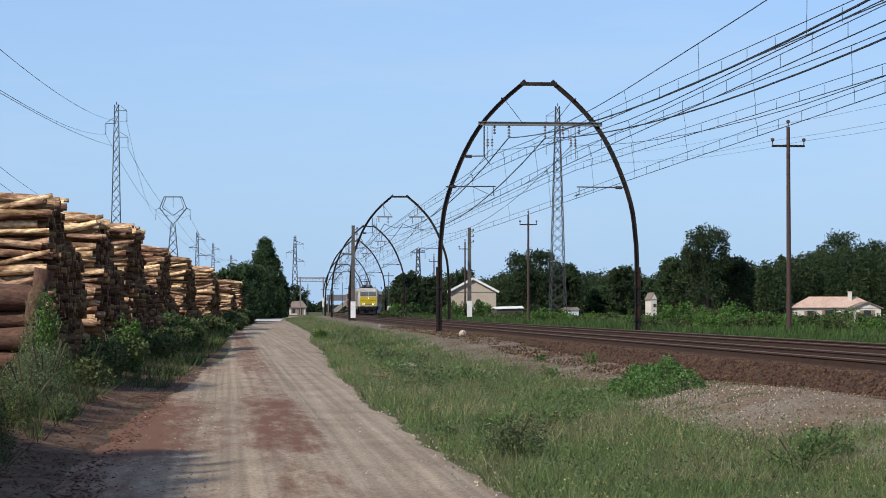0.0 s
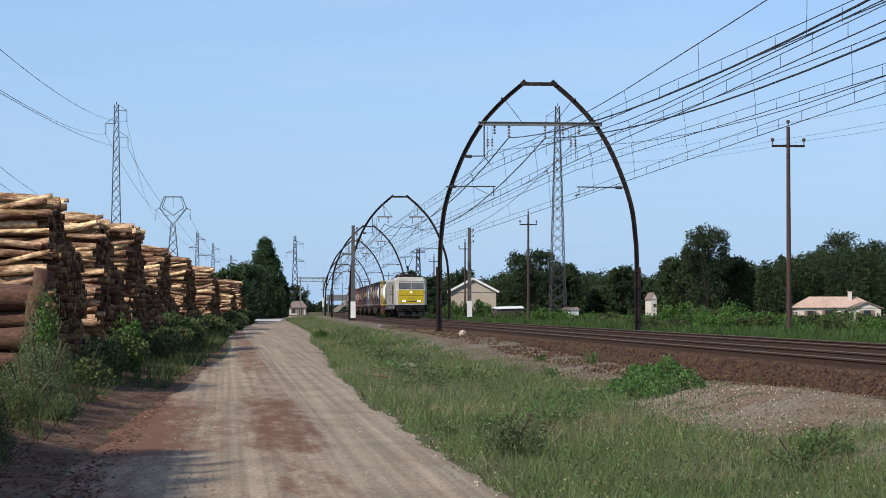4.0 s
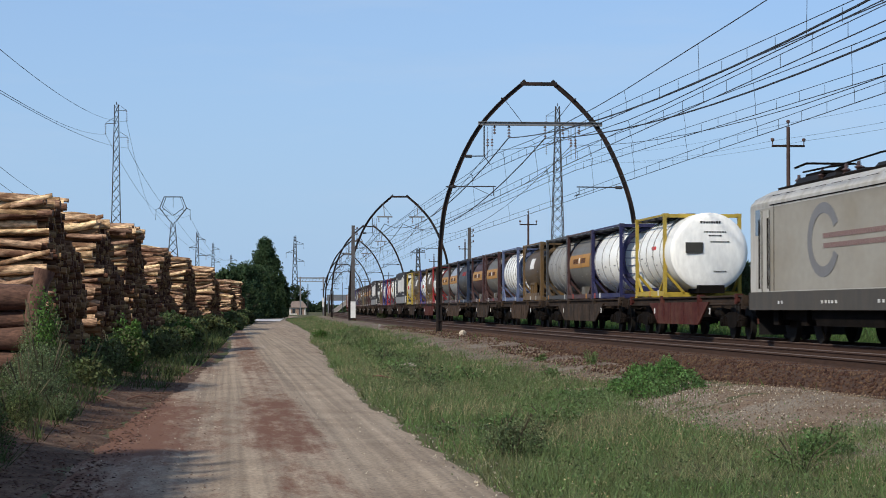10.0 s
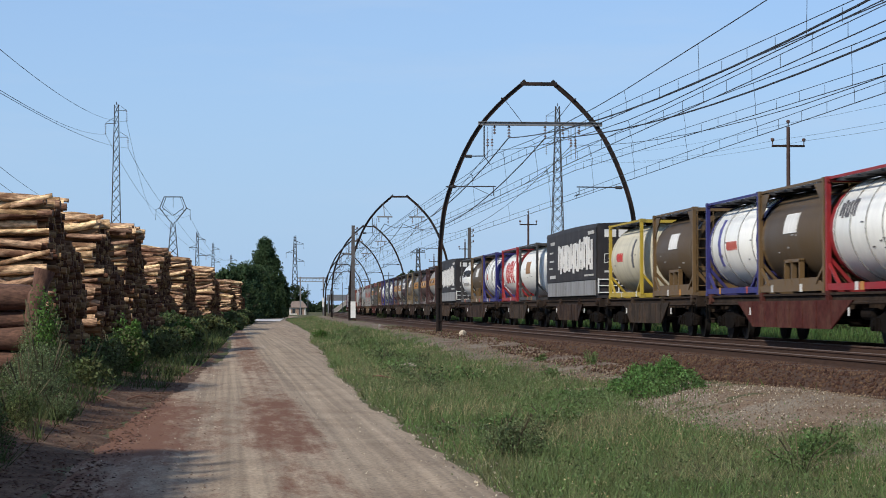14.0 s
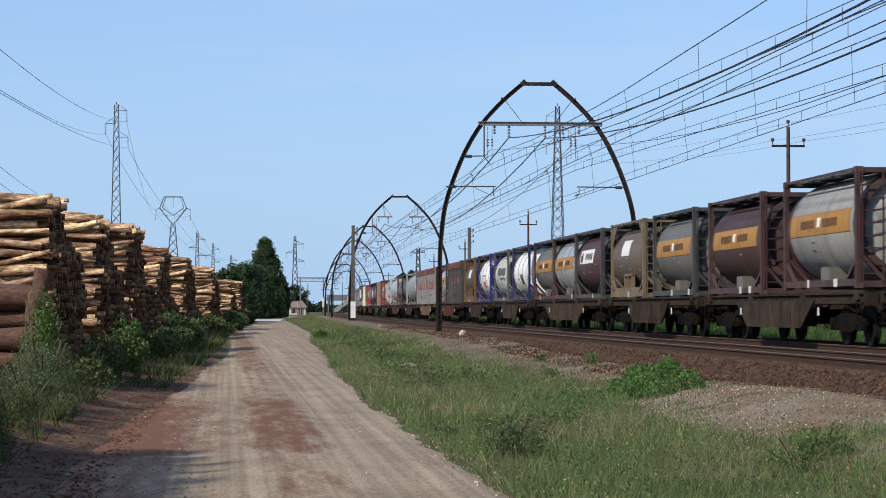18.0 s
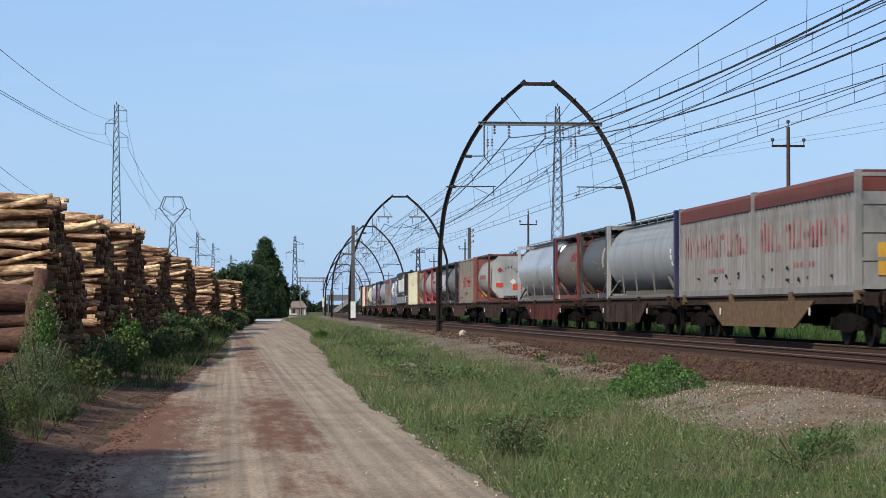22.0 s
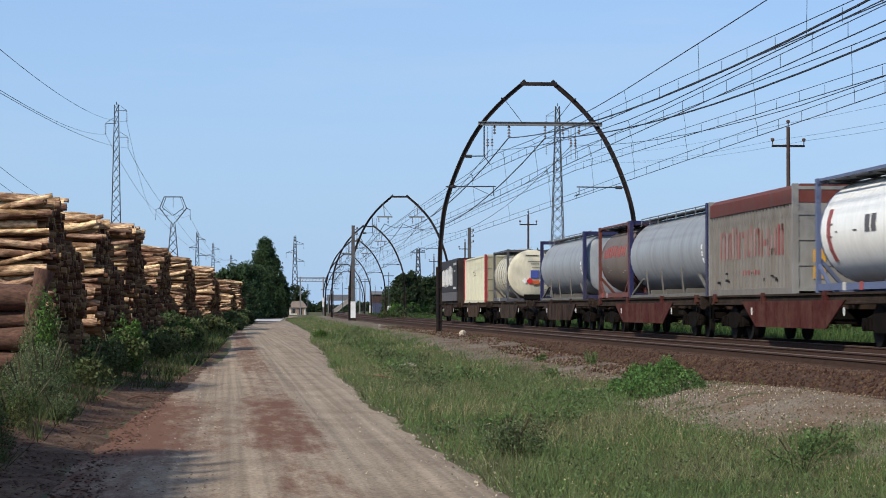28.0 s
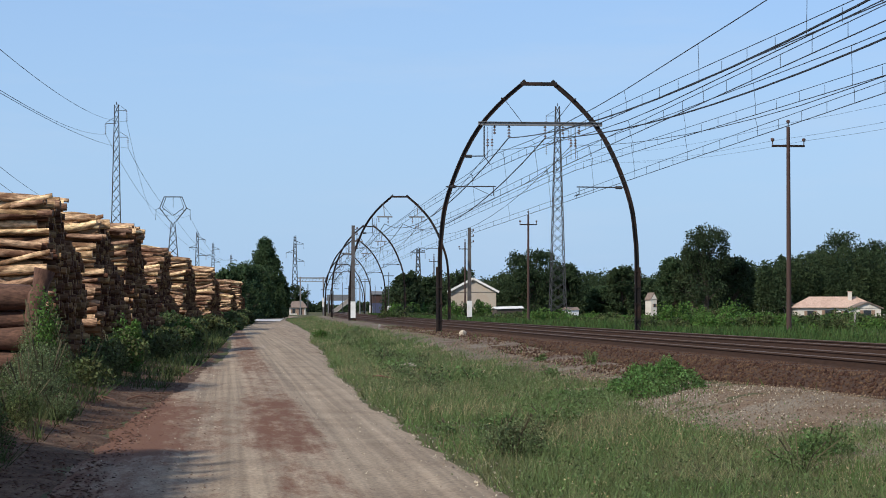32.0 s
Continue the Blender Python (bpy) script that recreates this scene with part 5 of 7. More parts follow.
for i, px in enumerate((700, 716, 733, 752, 770, 788, 806, 822, 846, 862, 876, 892, 908, 925)):
    D = RNG.uniform(245, 256) if px > 870 else RNG.uniform(292, 304)
    tall = RNG.uniform(1.1, 1.5) if px > 870 else RNG.uniform(2.6, 3.4)
    bush("scrub_bush", dirx(px) * D - cx(D), D, RNG.uniform(1.2, 1.8), 1.6, tall, 1200, .13, (M_WEED, M_TREE, M_MEADOW)[i % 3], "leafy green scrub bush before the gabled house", stems=5, z=-1.1)
sh2 = thing("garden_shed", "small white shed beside the pylon", "shed", at=pose(dirx(1010) * 300, 300, -1.2, 0, 0, 15))
part("wall", Mesher().box(-.9, .9, -.8, .8, 0, 1.9), M_WHITE, sh2)
part("roof", Mesher().loft([[(x, -.95, 1.9), (x, 0, 2.3), (x, .95, 1.9)] for x in (-1.05, 1.05)]), M_TILED, sh2)
for px, D in ((1310, 160), (1512, 150), (1563, 150)):
    fp = thing("fence_post", "weathered grey wooden fence post in the grass", "fence post", "fence posts", at=pose(dirx(px) * D, D, -1.0))
    part("post", Mesher().cyl((0, 0, -.2), (.03, 0, 1.45), .09, .08, 7), M_CONCRETE, fp)

# ---------------------------------------------------------------- the train
SPEED, FRONT8, TRAIN_X = 26.056, 88.17, 14.38
MOVING = []                                      # (thing, metres behind the engine's nose)

M_TANKSTEEL = material("brushed_tank", (.54, .56, .57), .4, .55, scale=.9, vary=.06, fine=6, bump=.02, tint=(.4, .41, .42), amount=.5, stretch=(1, .3, 1))
# sills and deck: brown grime, darkened below the wagon paint to carry shade
M_SILL = material("sill_grime_shade", (.026, .019, .015), .9, scale=2.0, vary=.35, fine=12, bump=.2, tint=(.06, .04, .028), amount=.7, stretch=(1, .6, 1), spec=.1)
# grimy running gear, set near black so the colour holds its shade too
M_UNDER = material("underframe_grime_shade", (.007, .006, .0052), .92, scale=1.5, vary=.3, fine=14, bump=.2, tint=(.015, .011, .009), amount=.7, spec=.06)
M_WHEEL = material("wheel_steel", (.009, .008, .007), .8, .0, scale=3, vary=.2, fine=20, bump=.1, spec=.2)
M_BLACK = material("black_trim", (.014, .013, .013), .7, scale=2, vary=.15, fine=12, bump=.05, spec=.15)
M_SCREEN = material("windscreen", (.10, .105, .105), .12, scale=1, vary=.1, fine=4, bump=0, coat=.3)
M_LOCOSIDE = material("loco_side", (.31, .295, .255), .55, scale=.45, vary=.06, fine=5, bump=.03, tint=(.23, .2, .15), amount=.75, stretch=(1, .6, 1.2), spec=.2)
M_LAMP = glow("headlight", (1.0, .88, .6), 5.0)
WHITE, CREAM, IVORY = (.9, .9, .85), (.6, .55, .36), (.6, .56, .43)
GREY, LGREY, DGREY, BLACKP = (.15, .145, .13), (.32, .315, .295), (.055, .055, .056), (.022, .022, .024)
OCHRE = (.14, .088, .04)
BROWN, MAROON, RED, DRED = (.092, .062, .034), (.065, .033, .033), (.27, .022, .027), (.15, .046, .038)
BLUE, LBLUE, NAVY, YELLOW, ORANGE = (.034, .034, .16), (.11, .14, .24), (.026, .028, .085), (.43, .315, .045), (.4, .2, .045)
SILVER = "silver"


def coat(c, dirt=.45):
    return M_TANKSTEEL if c == SILVER else paint(c, .5, 0.0, dirt)


def rolling(name, label, category, group, s):
    ob = thing(name, label, category, group)
    MOVING.append((ob, s))
    return ob


# --- wagons
def bogie_meshes():
    fr = Mesher()
    for x in (-.98, .98):
        fr.loft([[(x + a, y, z) for a in (-.06, .06) for z in ((z0, z1) if a < 0 else (z1, z0))] for y, z0, z1 in ((-1.25, .42, .58), (-.75, .42, .66), (-.35, .30, .74), (.35, .30, .74), (.75, .42, .66), (1.25, .42, .58))])
        for y in (-.9, .9):
            fr.box(x - .13, x + .13, y - .17, y + .17, .34, .62).cyl((x, y, .46), (x + math.copysign(.17, x), y, .46), .11, n=8)
            fr.box(x - .09, x + .09, y - .32, y - .2, .36, .6).box(x - .09, x + .09, y + .2, y + .32, .36, .6)
    fr.box(-.98, .98, -.25, .25, .55, .72)
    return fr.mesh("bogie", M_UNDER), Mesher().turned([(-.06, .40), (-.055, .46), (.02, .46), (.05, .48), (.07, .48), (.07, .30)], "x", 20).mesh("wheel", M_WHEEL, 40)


BOGIE, WHEEL = bogie_meshes()


def bogie(parent, y):
    b = part("bogie", BOGIE, None, parent)
    b.location = (0, y, 0)
    for yy in (-.9, .9):
        for s in (-1, 1):
            w = part("wheel", WHEEL, None, b)
            w.location = (s * .75, yy, .46)
            w.rotation_euler = (0, 0, 0 if s < 0 else math.pi)


def buffers(parent, y, s):
    for x in (-.875, .875):
        part("buffer", Mesher().cyl((x, y, 1.02), (x, y + s * .42, 1.02), .09, n=8).cyl((x, y + s * .40, 1.02), (x, y + s * .47, 1.02), .22, n=12), M_UNDER, parent)


WAGON_PAINTS = {}


def wagon(s0, s1, colour, label, belly=True):
    mid, L = (s0 + s1) / 2, s1 - s0
    w = rolling("flat_wagon", label, "flat wagon", "container wagons of the train", mid)
    m = material("wagon_paint", tuple(.95 * c for c in colour), .85, 0, scale=2.2, vary=.35, fine=11, bump=.15, tint=tuple(.7 * c + k for c, k in zip(colour, (.05, .032, .022))), amount=.75, stretch=(1, .8, .6), spec=.12) if colour not in WAGON_PAINTS else WAGON_PAINTS[colour]
    WAGON_PAINTS[colour] = m
    h = L / 2 - .45
    for q in (-1, 1):
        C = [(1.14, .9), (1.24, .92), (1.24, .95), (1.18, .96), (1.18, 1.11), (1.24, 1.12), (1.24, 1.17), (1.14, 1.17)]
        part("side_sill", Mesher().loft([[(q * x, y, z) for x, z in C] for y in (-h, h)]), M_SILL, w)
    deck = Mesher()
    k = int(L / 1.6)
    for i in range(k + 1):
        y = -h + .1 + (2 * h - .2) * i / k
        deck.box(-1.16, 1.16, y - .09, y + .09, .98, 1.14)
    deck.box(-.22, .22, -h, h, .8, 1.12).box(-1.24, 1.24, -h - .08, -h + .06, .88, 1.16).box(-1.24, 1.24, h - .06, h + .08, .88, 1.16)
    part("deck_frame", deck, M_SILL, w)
    bo = h - 2.0
    if belly:
        q0 = bo - 1.85
        q1 = q0 * .68
        for x in (-1.25, 1.25):
            pl = Mesher().loft([[(x - .02, -q0, 1.0), (x - .02, q0, 1.0), (x - .02, q1, .36), (x - .02, -q1, .36)], [(x + .02, -q0, 1.0), (x + .02, q0, 1.0), (x + .02, q1, .36), (x + .02, -q1, .36)]])
            for i in range(7):
                y = -q1 + 2 * q1 * i / 6
                pl.box(x - .035, x + .035, y - .03, y + .03, .38, .98)
            part("belly_plate", pl, m, w)
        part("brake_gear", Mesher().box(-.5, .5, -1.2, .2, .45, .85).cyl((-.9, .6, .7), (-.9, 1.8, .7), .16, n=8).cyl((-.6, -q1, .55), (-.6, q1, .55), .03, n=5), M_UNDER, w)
    for y in (-bo, bo):
        bogie(w, y)
    buffers(w, -h - .02, -1), buffers(w, h + .02, 1)
    part("coupling", Mesher().box(-.06, .06, -h - .45, -h, .95, 1.08).box(-.05, .05, h, h + .45, .95, 1.08), M_UNDER, w)
    rg = random.Random(int(s0 * 3))
    for y in (-h + .6, -h * .36, h * .3, h - .6):
        part("container_bracket", Mesher().box(-1.27, -1.1, y - .14, y + .14, 1.0, 1.21).box(-1.29, -1.2, y - .05, y + .05, .94, 1.1), m, w)
    yr = rg.choice((-1, 1)) * (bo - 1.45)
    part("air_reservoir", Mesher().turned([(-.42, .03), (-.38, .13), (.38, .13), (.42, .03)], "y", 12).moved(-.98, yr, .7), M_UNDER, w)
    yw = rg.choice((-1, 1)) * h * .22
    part("handwheel", Mesher().loft([[(-1.25, yw + q * math.cos(t), .7 + q * math.sin(t)) for q in (.15, .2)] + [(-1.22, yw + q * math.cos(t), .7 + q * math.sin(t)) for q in (.2, .15)] for t in [math.pi * k / 8 for k in range(17)]], caps=False).box(-1.25, -1.22, yw - .16, yw + .16, .685, .715).box(-1.25, -1.22, yw - .015, yw + .015, .54, .86), M_UNDER, w)
    tags = Mesher()
    for y in (-h * .55, h * .42):
        tags.box(-1.285, -1.27, y - .045, y + .045, .66, .84)
    part("data_plate", tags, M_WHITE, w, "white data plates")
    for y in (-h + .3, h - .3):
        steps = Mesher().box(-1.3, -1.1, y - .2, y + .2, .5, .53).box(-1.27, -1.25, y - .2, y - .17, .5, .95).box(-1.27, -1.25, y + .17, y + .2, .5, .95)
        part("step", steps, M_UNDER, w)
    return w


# --- tank containers
def dished(half, r, dish=.38):
    prof = [(-half, .02)]
    for i in range(1, 7):
        a = i / 6 * math.pi / 2
        prof.append((-half + dish * (1 - math.cos(a)), r * math.sin(a)))
    return prof + [(-y, q) for y, q in prof[::-1]]


def band(mb, r, y0, y1, a0, a1, cz, t=.008, n=8):
    """A strip that lies on a drum's near side between two angles above level."""
    rings = []
    for y in (y0, y1):
        out = [(-(r + t) * math.cos(a0 + (a1 - a0) * i / n), y, cz + (r + t) * math.sin(a0 + (a1 - a0) * i / n)) for i in range(n + 1)]
        inn = [(-(r - .01) * math.cos(a0 + (a1 - a0) * i / n), y, cz + (r - .01) * math.sin(a0 + (a1 - a0) * i / n)) for i in range(n + 1)]
        rings.append(out + inn[::-1])
    return mb.loft(rings)


CASTING = {}


def tank_container(s0, s1, frame_c, tank_c, label, stripe=None, ribs=0, sheet_=None, marks=(), saddle=False, high=2.59, base=1.17, end_plate=None, r=1.2, ladder=True,
                   square=False, dirt=.45, tankdirt=None, octagon=False, nose=0.0):
    mid, L = (s0 + s1) / 2, s1 - s0
    c = rolling("tank_container", label, "tank container", "tank containers on the train", mid)
    h, z0, z1 = L / 2, base, base + high
    fm, tm = coat(frame_c, dirt), coat(tank_c, (.08 if tank_c == WHITE else dirt * .8) if tankdirt is None else tankdirt)
    cz = base + high * .532
    half, dish = h - .16, .22 if end_plate else .38
    for x in (-1.17, 1.17):
        for y in (-h + .07, h - .07):
            part("corner_post", Mesher().box(x - .05, x + .05, y - .07, y + .07, z0 + .1, z1 - .1), fm, c)
    for x in (-1.14, 1.14):
        for y in (-h + .09, h - .09):
            for z in (z0, z1 - .12):
                o = part("corner_casting", CASTING.setdefault(fm.name, Mesher().box(-.085, .085, -.09, .09, 0, .12).mesh("corner_casting", fm)), None, c)
                o.location = (x, y, z)
    for y in (-h + .07, h - .07):
        part("end_beam", Mesher().box(-1.1, 1.1, y - .05, y + .05, z0 + .02, z0 + .16), fm, c)
        part("end_beam", Mesher().box(-1.1, 1.1, y - .05, y + .05, z1 - .13, z1 - .02), fm, c)
        for s in (-1, 1):
            part("corner_brace", Mesher().beam((s * 1.13, y, z0 + .75), (s * .55, y, z0 + .1), .1, .08), fm, c)
    for s in (-1, 1):
        part("bottom_rail", Mesher().box(s * 1.17 - .04, s * 1.17 + .04, -h + .1, h - .1, z0 + .05, z0 + .2), fm, c)
        part("top_rail", Mesher().box(s * 1.16 - .022, s * 1.16 + .022, -h + .1, h - .1, z1 - .07, z1 - .01), fm, c)
        for yy in (-1, 1):
            part("brace", Mesher().beam((s * 1.16, yy * (h - .14), z0 + .62), (s * 1.16, yy * (h - .95), z0 + .16), .07, .07), fm, c)
            if saddle:
                part("gusset", Mesher().loft([[(x, yy * (h - .12), z1 - .1), (x, yy * (h - 1.0), z1 - .1), (x, yy * (h - .12), z1 - .75)] for x in (s * 1.14, s * 1.17)]), fm, c)
        if saddle:
            part("saddle_plate", Mesher().loft([[(x, -h + .2, z0 + .18), (x, h - .2, z0 + .18), (x, h - .9, z0 + .36), (x, -h + .9, z0 + .36)] for x in (s * 1.13, s * 1.17)]), fm, c)
            vb = Mesher()
            for y in (-.75, -.05, .6):
                vb.box(s * 1.12 - .06, s * 1.12 + .06, y - .04, y + .04, z0 + .15, z0 + .78)
            vb.box(s * 1.12 - .06, s * 1.12 + .06, -.79, .64, z0 + .74, z0 + .82)
            bay = part("valve_bay", vb, fm, c)
            # added dark sheet in place of the shade within the open bay
            part("bay_back", Mesher().box(s * 1.0 - .03, s * 1.0 + .03, -.7, .55, z0 + .15, z0 + .74), M_UNDER, bay)
    if square:
        pr = []
        for y, k in ((-half, .93), (-half + .12, 1.0), (half - .12, 1.0), (half, .93)):
            pr.append([(r * k * math.copysign(abs(math.cos(a)) ** .55, math.cos(a)), y, r * k * math.copysign(abs(math.sin(a)) ** .55, math.sin(a))) for a in [2 * math.pi * j / 32 for j in range(32)]])
        tk = Mesher().loft(pr).moved(0, 0, cz)
    else:
        tk = Mesher().turned(dished(half + nose / 2, r, dish), "y", 32).moved(0, -nose / 2, cz)
    tank = part("tank", tk, tm, c, smooth=35)
    if ribs:
        for i in range(ribs):
            rb = Mesher()
            y = -half + .55 + (2 * half - 1.1) * i / (ribs - 1)
            band(rb, r, y - .02, y + .02, -1.2, 1.45, cz, .018, 14)
            part("cladding_strap", rb, paint((.3, .3, .29), .5, .3, .5), tank)
    if stripe:
        st = part("stripe", band(Mesher(), r, -half + .42, half - .42, -.12, .3, cz), paint(stripe, .55, 0, .3), tank, "orange stripe" if stripe == ORANGE else "")
        bars = Mesher()
        rg = random.Random(int(s0 * 7))
        for y0, y1 in ((-1.5, -.35), (.35, 1.5)):
            y = y0
            while y < y1:
                wd = rg.uniform(.05, .11)
                band(bars, r, y, y + wd, .01, .17, cz, .014, 3)
                y += wd + .045
        part("lettering", bars, paint((.09, .04, .02), .6, 0, .2), st, "dark illegible lettering")
        band_w = band(Mesher(), r, -.12, .12, .02, .2, cz, .014, 3)
        part("badge", band_w, M_WHITE, st)
    if sheet_:
        y0, y1, a0, a1, colr = sheet_
        part("label_sheet", band(Mesher(), r, y0, y1, a0, a1, cz, .015), paint(colr, .6, 0, .12), tank, "pasted label sheet")
    for y0, y1, a0, a1, colr, k in marks:          # blocks of painted writing, as plain bars
        mk = Mesher()
        rk, lift = random.Random(int(s0 * 11) + k), .022 if sheet_ else .014
        for i in range(k):
            w, q = (y1 - y0) / k, a1 - a0
            y = y0 + w * i
            if k < 3:
                band(mk, r, y, y + w * .68, a0, a1, cz, lift, 4)
                continue
            band(mk, r, y, y + w * .26, a0, a1 - rk.uniform(0, .12) * q, cz, lift, 4)
            band(mk, r, y + w * .5, y + w * .74, a0 + rk.uniform(0, .3) * q, a1 - rk.uniform(0, .3) * q, cz, lift, 4)
            b = a0 + rk.choice((.0, .4, .76)) * q
            band(mk, r, y + w * .2, y + w * .56, b, b + .22 * q, cz, lift, 2)
        part("lettering", mk, paint(colr, .6, 0, .2), tank)
    small = Mesher()
    rg = random.Random(int(s0 * 13))
    for i in range(5):
        y, a = rg.uniform(-half + .5, half - .9), rg.uniform(-.45, .1)
        band(small, r, y, y + rg.uniform(.08, .25), a, a + .025, cz, .012, 2)
    part("stencil", small, paint(LGREY, .6, 0, .2) if (tank_c == SILVER or sum(tank_c) < .9) else paint((.12, .12, .13), .6, 0, .1), tank)
    for k in range(2):
        y, colr = rg.uniform(-half + .4, half - .5), rg.choice(((.6, .6, .58), (.5, .5, .48), (.45, .22, .06), (.34, .07, .06)))
        part("placard", Mesher().box(-1.222, -1.205, y, y + rg.uniform(.12, .26), z0 + .04, z0 + .22), paint(colr, .6, 0, .15), c)
    part("walkway", Mesher().box(-.95, -.4, -h + .3, h - .3, z1 - .07, z1 - .03), M_PYLON, c, "grey steel walkway")
    for y0 in (-h + .12, h - .55):
        part("end_platform", Mesher().box(-1.12, 1.12, y0, y0 + .43, z1 - .072, z1 - .04), M_PYLON, c)
    for i in range(4):
        y = -h + .6 + (L - 1.2) * i / 3
        part("walkway_bearer", Mesher().box(-1.12, .2, y - .04, y + .04, z1 - .12, z1 - .074), M_PYLON, c)
    part("manlid", Mesher().cyl((0, 0, cz + r - .04), (0, 0, cz + r + .12), .28, n=14), M_TANKSTEEL, tank)
    if not octagon and not nose:
        for s in ((1,) if end_plate else (-1, 1)):
            y = s * (h - .13)
            part("end_skirt", Mesher().loft([[(q * math.cos(t), yy, cz + q * math.sin(t)) for t in [2 * math.pi * j / 28 for j in range(28)]] for q, yy in ((1.02, y), (1.17, y), (1.17, y - s * .32))], caps=False), fm, c)
        if not end_plate:
            for x in (-1.08, -.62):
                part("ladder_stile", Mesher().box(x - .015, x + .015, -h + .01, -h + .045, z0 + .15, z1 - .1), fm, c)
            for i in range(8):
                z = z0 + .3 + i * .27
                part("ladder_rung", Mesher().box(-1.05, -.65, -h + .015, -h + .04, z, z + .025), fm, c)
    if ladder and end_plate:
        la = Mesher()
        for x in (.55, .9):
            la.box(x - .02, x + .02, -h - .0, -h + .04, z0 + .15, z1 - .1)
        for i in range(8):
            z = z0 + .3 + i * .27
            la.box(.55, .9, -h + .0, -h + .03, z, z + .04)
        la.moved(0, -nose - (.03 if nose else 0), 0)
        part("ladder", la, M_GALV if frame_c != WHITE else fm, c)
    if stripe:
        part("discharge_box", Mesher().box(-1.05, -.6, -.35, .35, z0 + .12, z0 + .5), paint(GREY, .6), c)
    if octagon:
        ring = [(-1.02, .72), (-1.02, -.8), (-.68, -1.14), (.68, -1.14), (1.02, -.8), (1.02, .72), (.68, 1.08), (-.68, 1.08)]
        part("end_panel", Mesher().loft([[(x, y, cz + z) for x, z in ring] for y in (-h + .02, -h + .12)]), paint((.42, .42, .4), .55, 0, .35), tank, "pale grey octagonal end panel")
        arc = Mesher()
        for i in range(6):
            t = radians(155 - 26 * i)
            x, z = -.05 + .34 * math.cos(t), .12 + .34 * math.sin(t)
            arc.beam((x, -h + .014, cz + z), (x + .1 * math.cos(t), -h + .014, cz + z + .1 * math.sin(t)), .05, .01)
        part("end_lettering", arc, M_BLACK, tank)
    elif end_plate:
        for i in range(5):
            rows = Mesher()
            rg = random.Random(i)
            x, z = (-.3, -.2, -.05, .0, .1)[i], (.86, .58, .47, .28, -.62)[i]
            while x < (.3, .5, .3, .55, .5)[i]:
                w = rg.uniform(.03, .07)
                rr = math.hypot(x, z)
                yy = -half - nose + dish * (1 - math.sqrt(max(0, 1 - min(rr / r, .98) ** 2))) - .012
                rows.box(x, x + w, yy, yy + .03, cz + z, cz + z + (.04 if i else .07))
                x += w + .03
            part("end_lettering", rows, M_BLACK, tank)
    if end_plate:
        part("valve_box", Mesher().box(-.4, .4, -h + .02 - nose, -h + .25, z0 + .12, z0 + .36), M_UNDER, c)
        for x, z, wd, colr, diamond in end_plate:
            p = Mesher()
            yf = -half - .025 + .0
            # follow the dish: small plates stand on brackets just clear of it
            rr = math.hypot(x, z)
            yy = -half - nose + dish * (1 - math.sqrt(max(0, 1 - (min(rr / r, .98)) ** 2))) - .03
            if octagon:
                yy = -h + .015
            if diamond:
                p.loft([[(x - wd, q, cz + z), (x, q, cz + z - wd), (x + wd, q, cz + z), (x, q, cz + z + wd)] for q in (yy - .02, yy + .1)])
            else:
                p.box(x - wd, x + wd, yy - .02, yy + .12, cz + z - wd * .62, cz + z + wd * .62)
            part("hazard_plate", p, paint(colr, .5, 0, .15), tank)
    return c


def tube_container(s0, s1, front_c, rear_c, tank_c, label, base=1.17):
    """A long bulk tube: end frames only, with saddles along its length."""
    mid, L = (s0 + s1) / 2, s1 - s0
    c = rolling("bulk_tank_container", label, "tank container", "tank containers on the train", mid)
    h, z0, z1 = L / 2, base, base + 2.6
    cz, r = base + 1.39, 1.21
    tm = coat(tank_c, .25)
    tank = part("tank", Mesher().turned(dished(h - .06, r, .16), "y", 36).moved(0, 0, cz), tm, c, smooth=35)
    for y, colr in ((-h + .12, front_c), (h - .12, rear_c)):
        fm = coat(colr, .35)
        e = Mesher()
        for x in (-1.16, 1.16):
            e.box(x - .06, x + .06, y - .12, y + .12, z0, z1)
        e.box(-1.1, 1.1, y - .08, y + .08, z0 + .02, z0 + .18).box(-1.1, 1.1, y - .08, y + .08, z1 - .14, z1)
        part("end_frame", e, fm, c)
        for s in (-1, 1):
            q = 1 if y < 0 else -1
            part("stay", Mesher().beam((s * 1.12, y, z0 + .1), (s * 1.05, y + q * 1.7, z0 + .62), .07, .06), coat(GREY, .5), c)
    for y in (-h * .35, h * .15, h * .55):
        sd = Mesher()
        for s in (-1, 1):
            sd.beam((s * 1.12, y - .35, z0 + .05), (s * 1.15, y, cz - .5), .04, .04)
        part("saddle", sd.box(-1.1, 1.1, y - .66, y - .5, z0, z0 + .25), coat(GREY, .5), c)
    for s in (-1.16, 1.16):
        part("skirt_rail", Mesher().box(s - .04, s + .04, -h + .2, h - .2, z0 + .01, z0 + .1), coat(GREY, .6), c)
    part("walkway", Mesher().box(-.75, -.3, -h + .3, h - .3, z1 - .03, z1), M_GALV, c)
    rail = Mesher()
    for i in range(9):
        y = -h + .4 + (L - .8) * i / 8
        rail.cyl((-.85, y, cz + 1.0), (-.85, y, z1 + .04), .015, n=5)
    rail.cyl((-.85, -h + .4, z1 + .03), (-.85, h - .4, z1 + .03), .018, n=5)
    part("guard_rail", rail, M_GALV, c)
    mk = Mesher()
    for i in range(3):
        band(mk, r, -h + .7, -h + .82, -.05 - i * .16, .06 - i * .16, cz, .012, 2)
    part("lettering", mk, M_WHITE, tank)
    return c


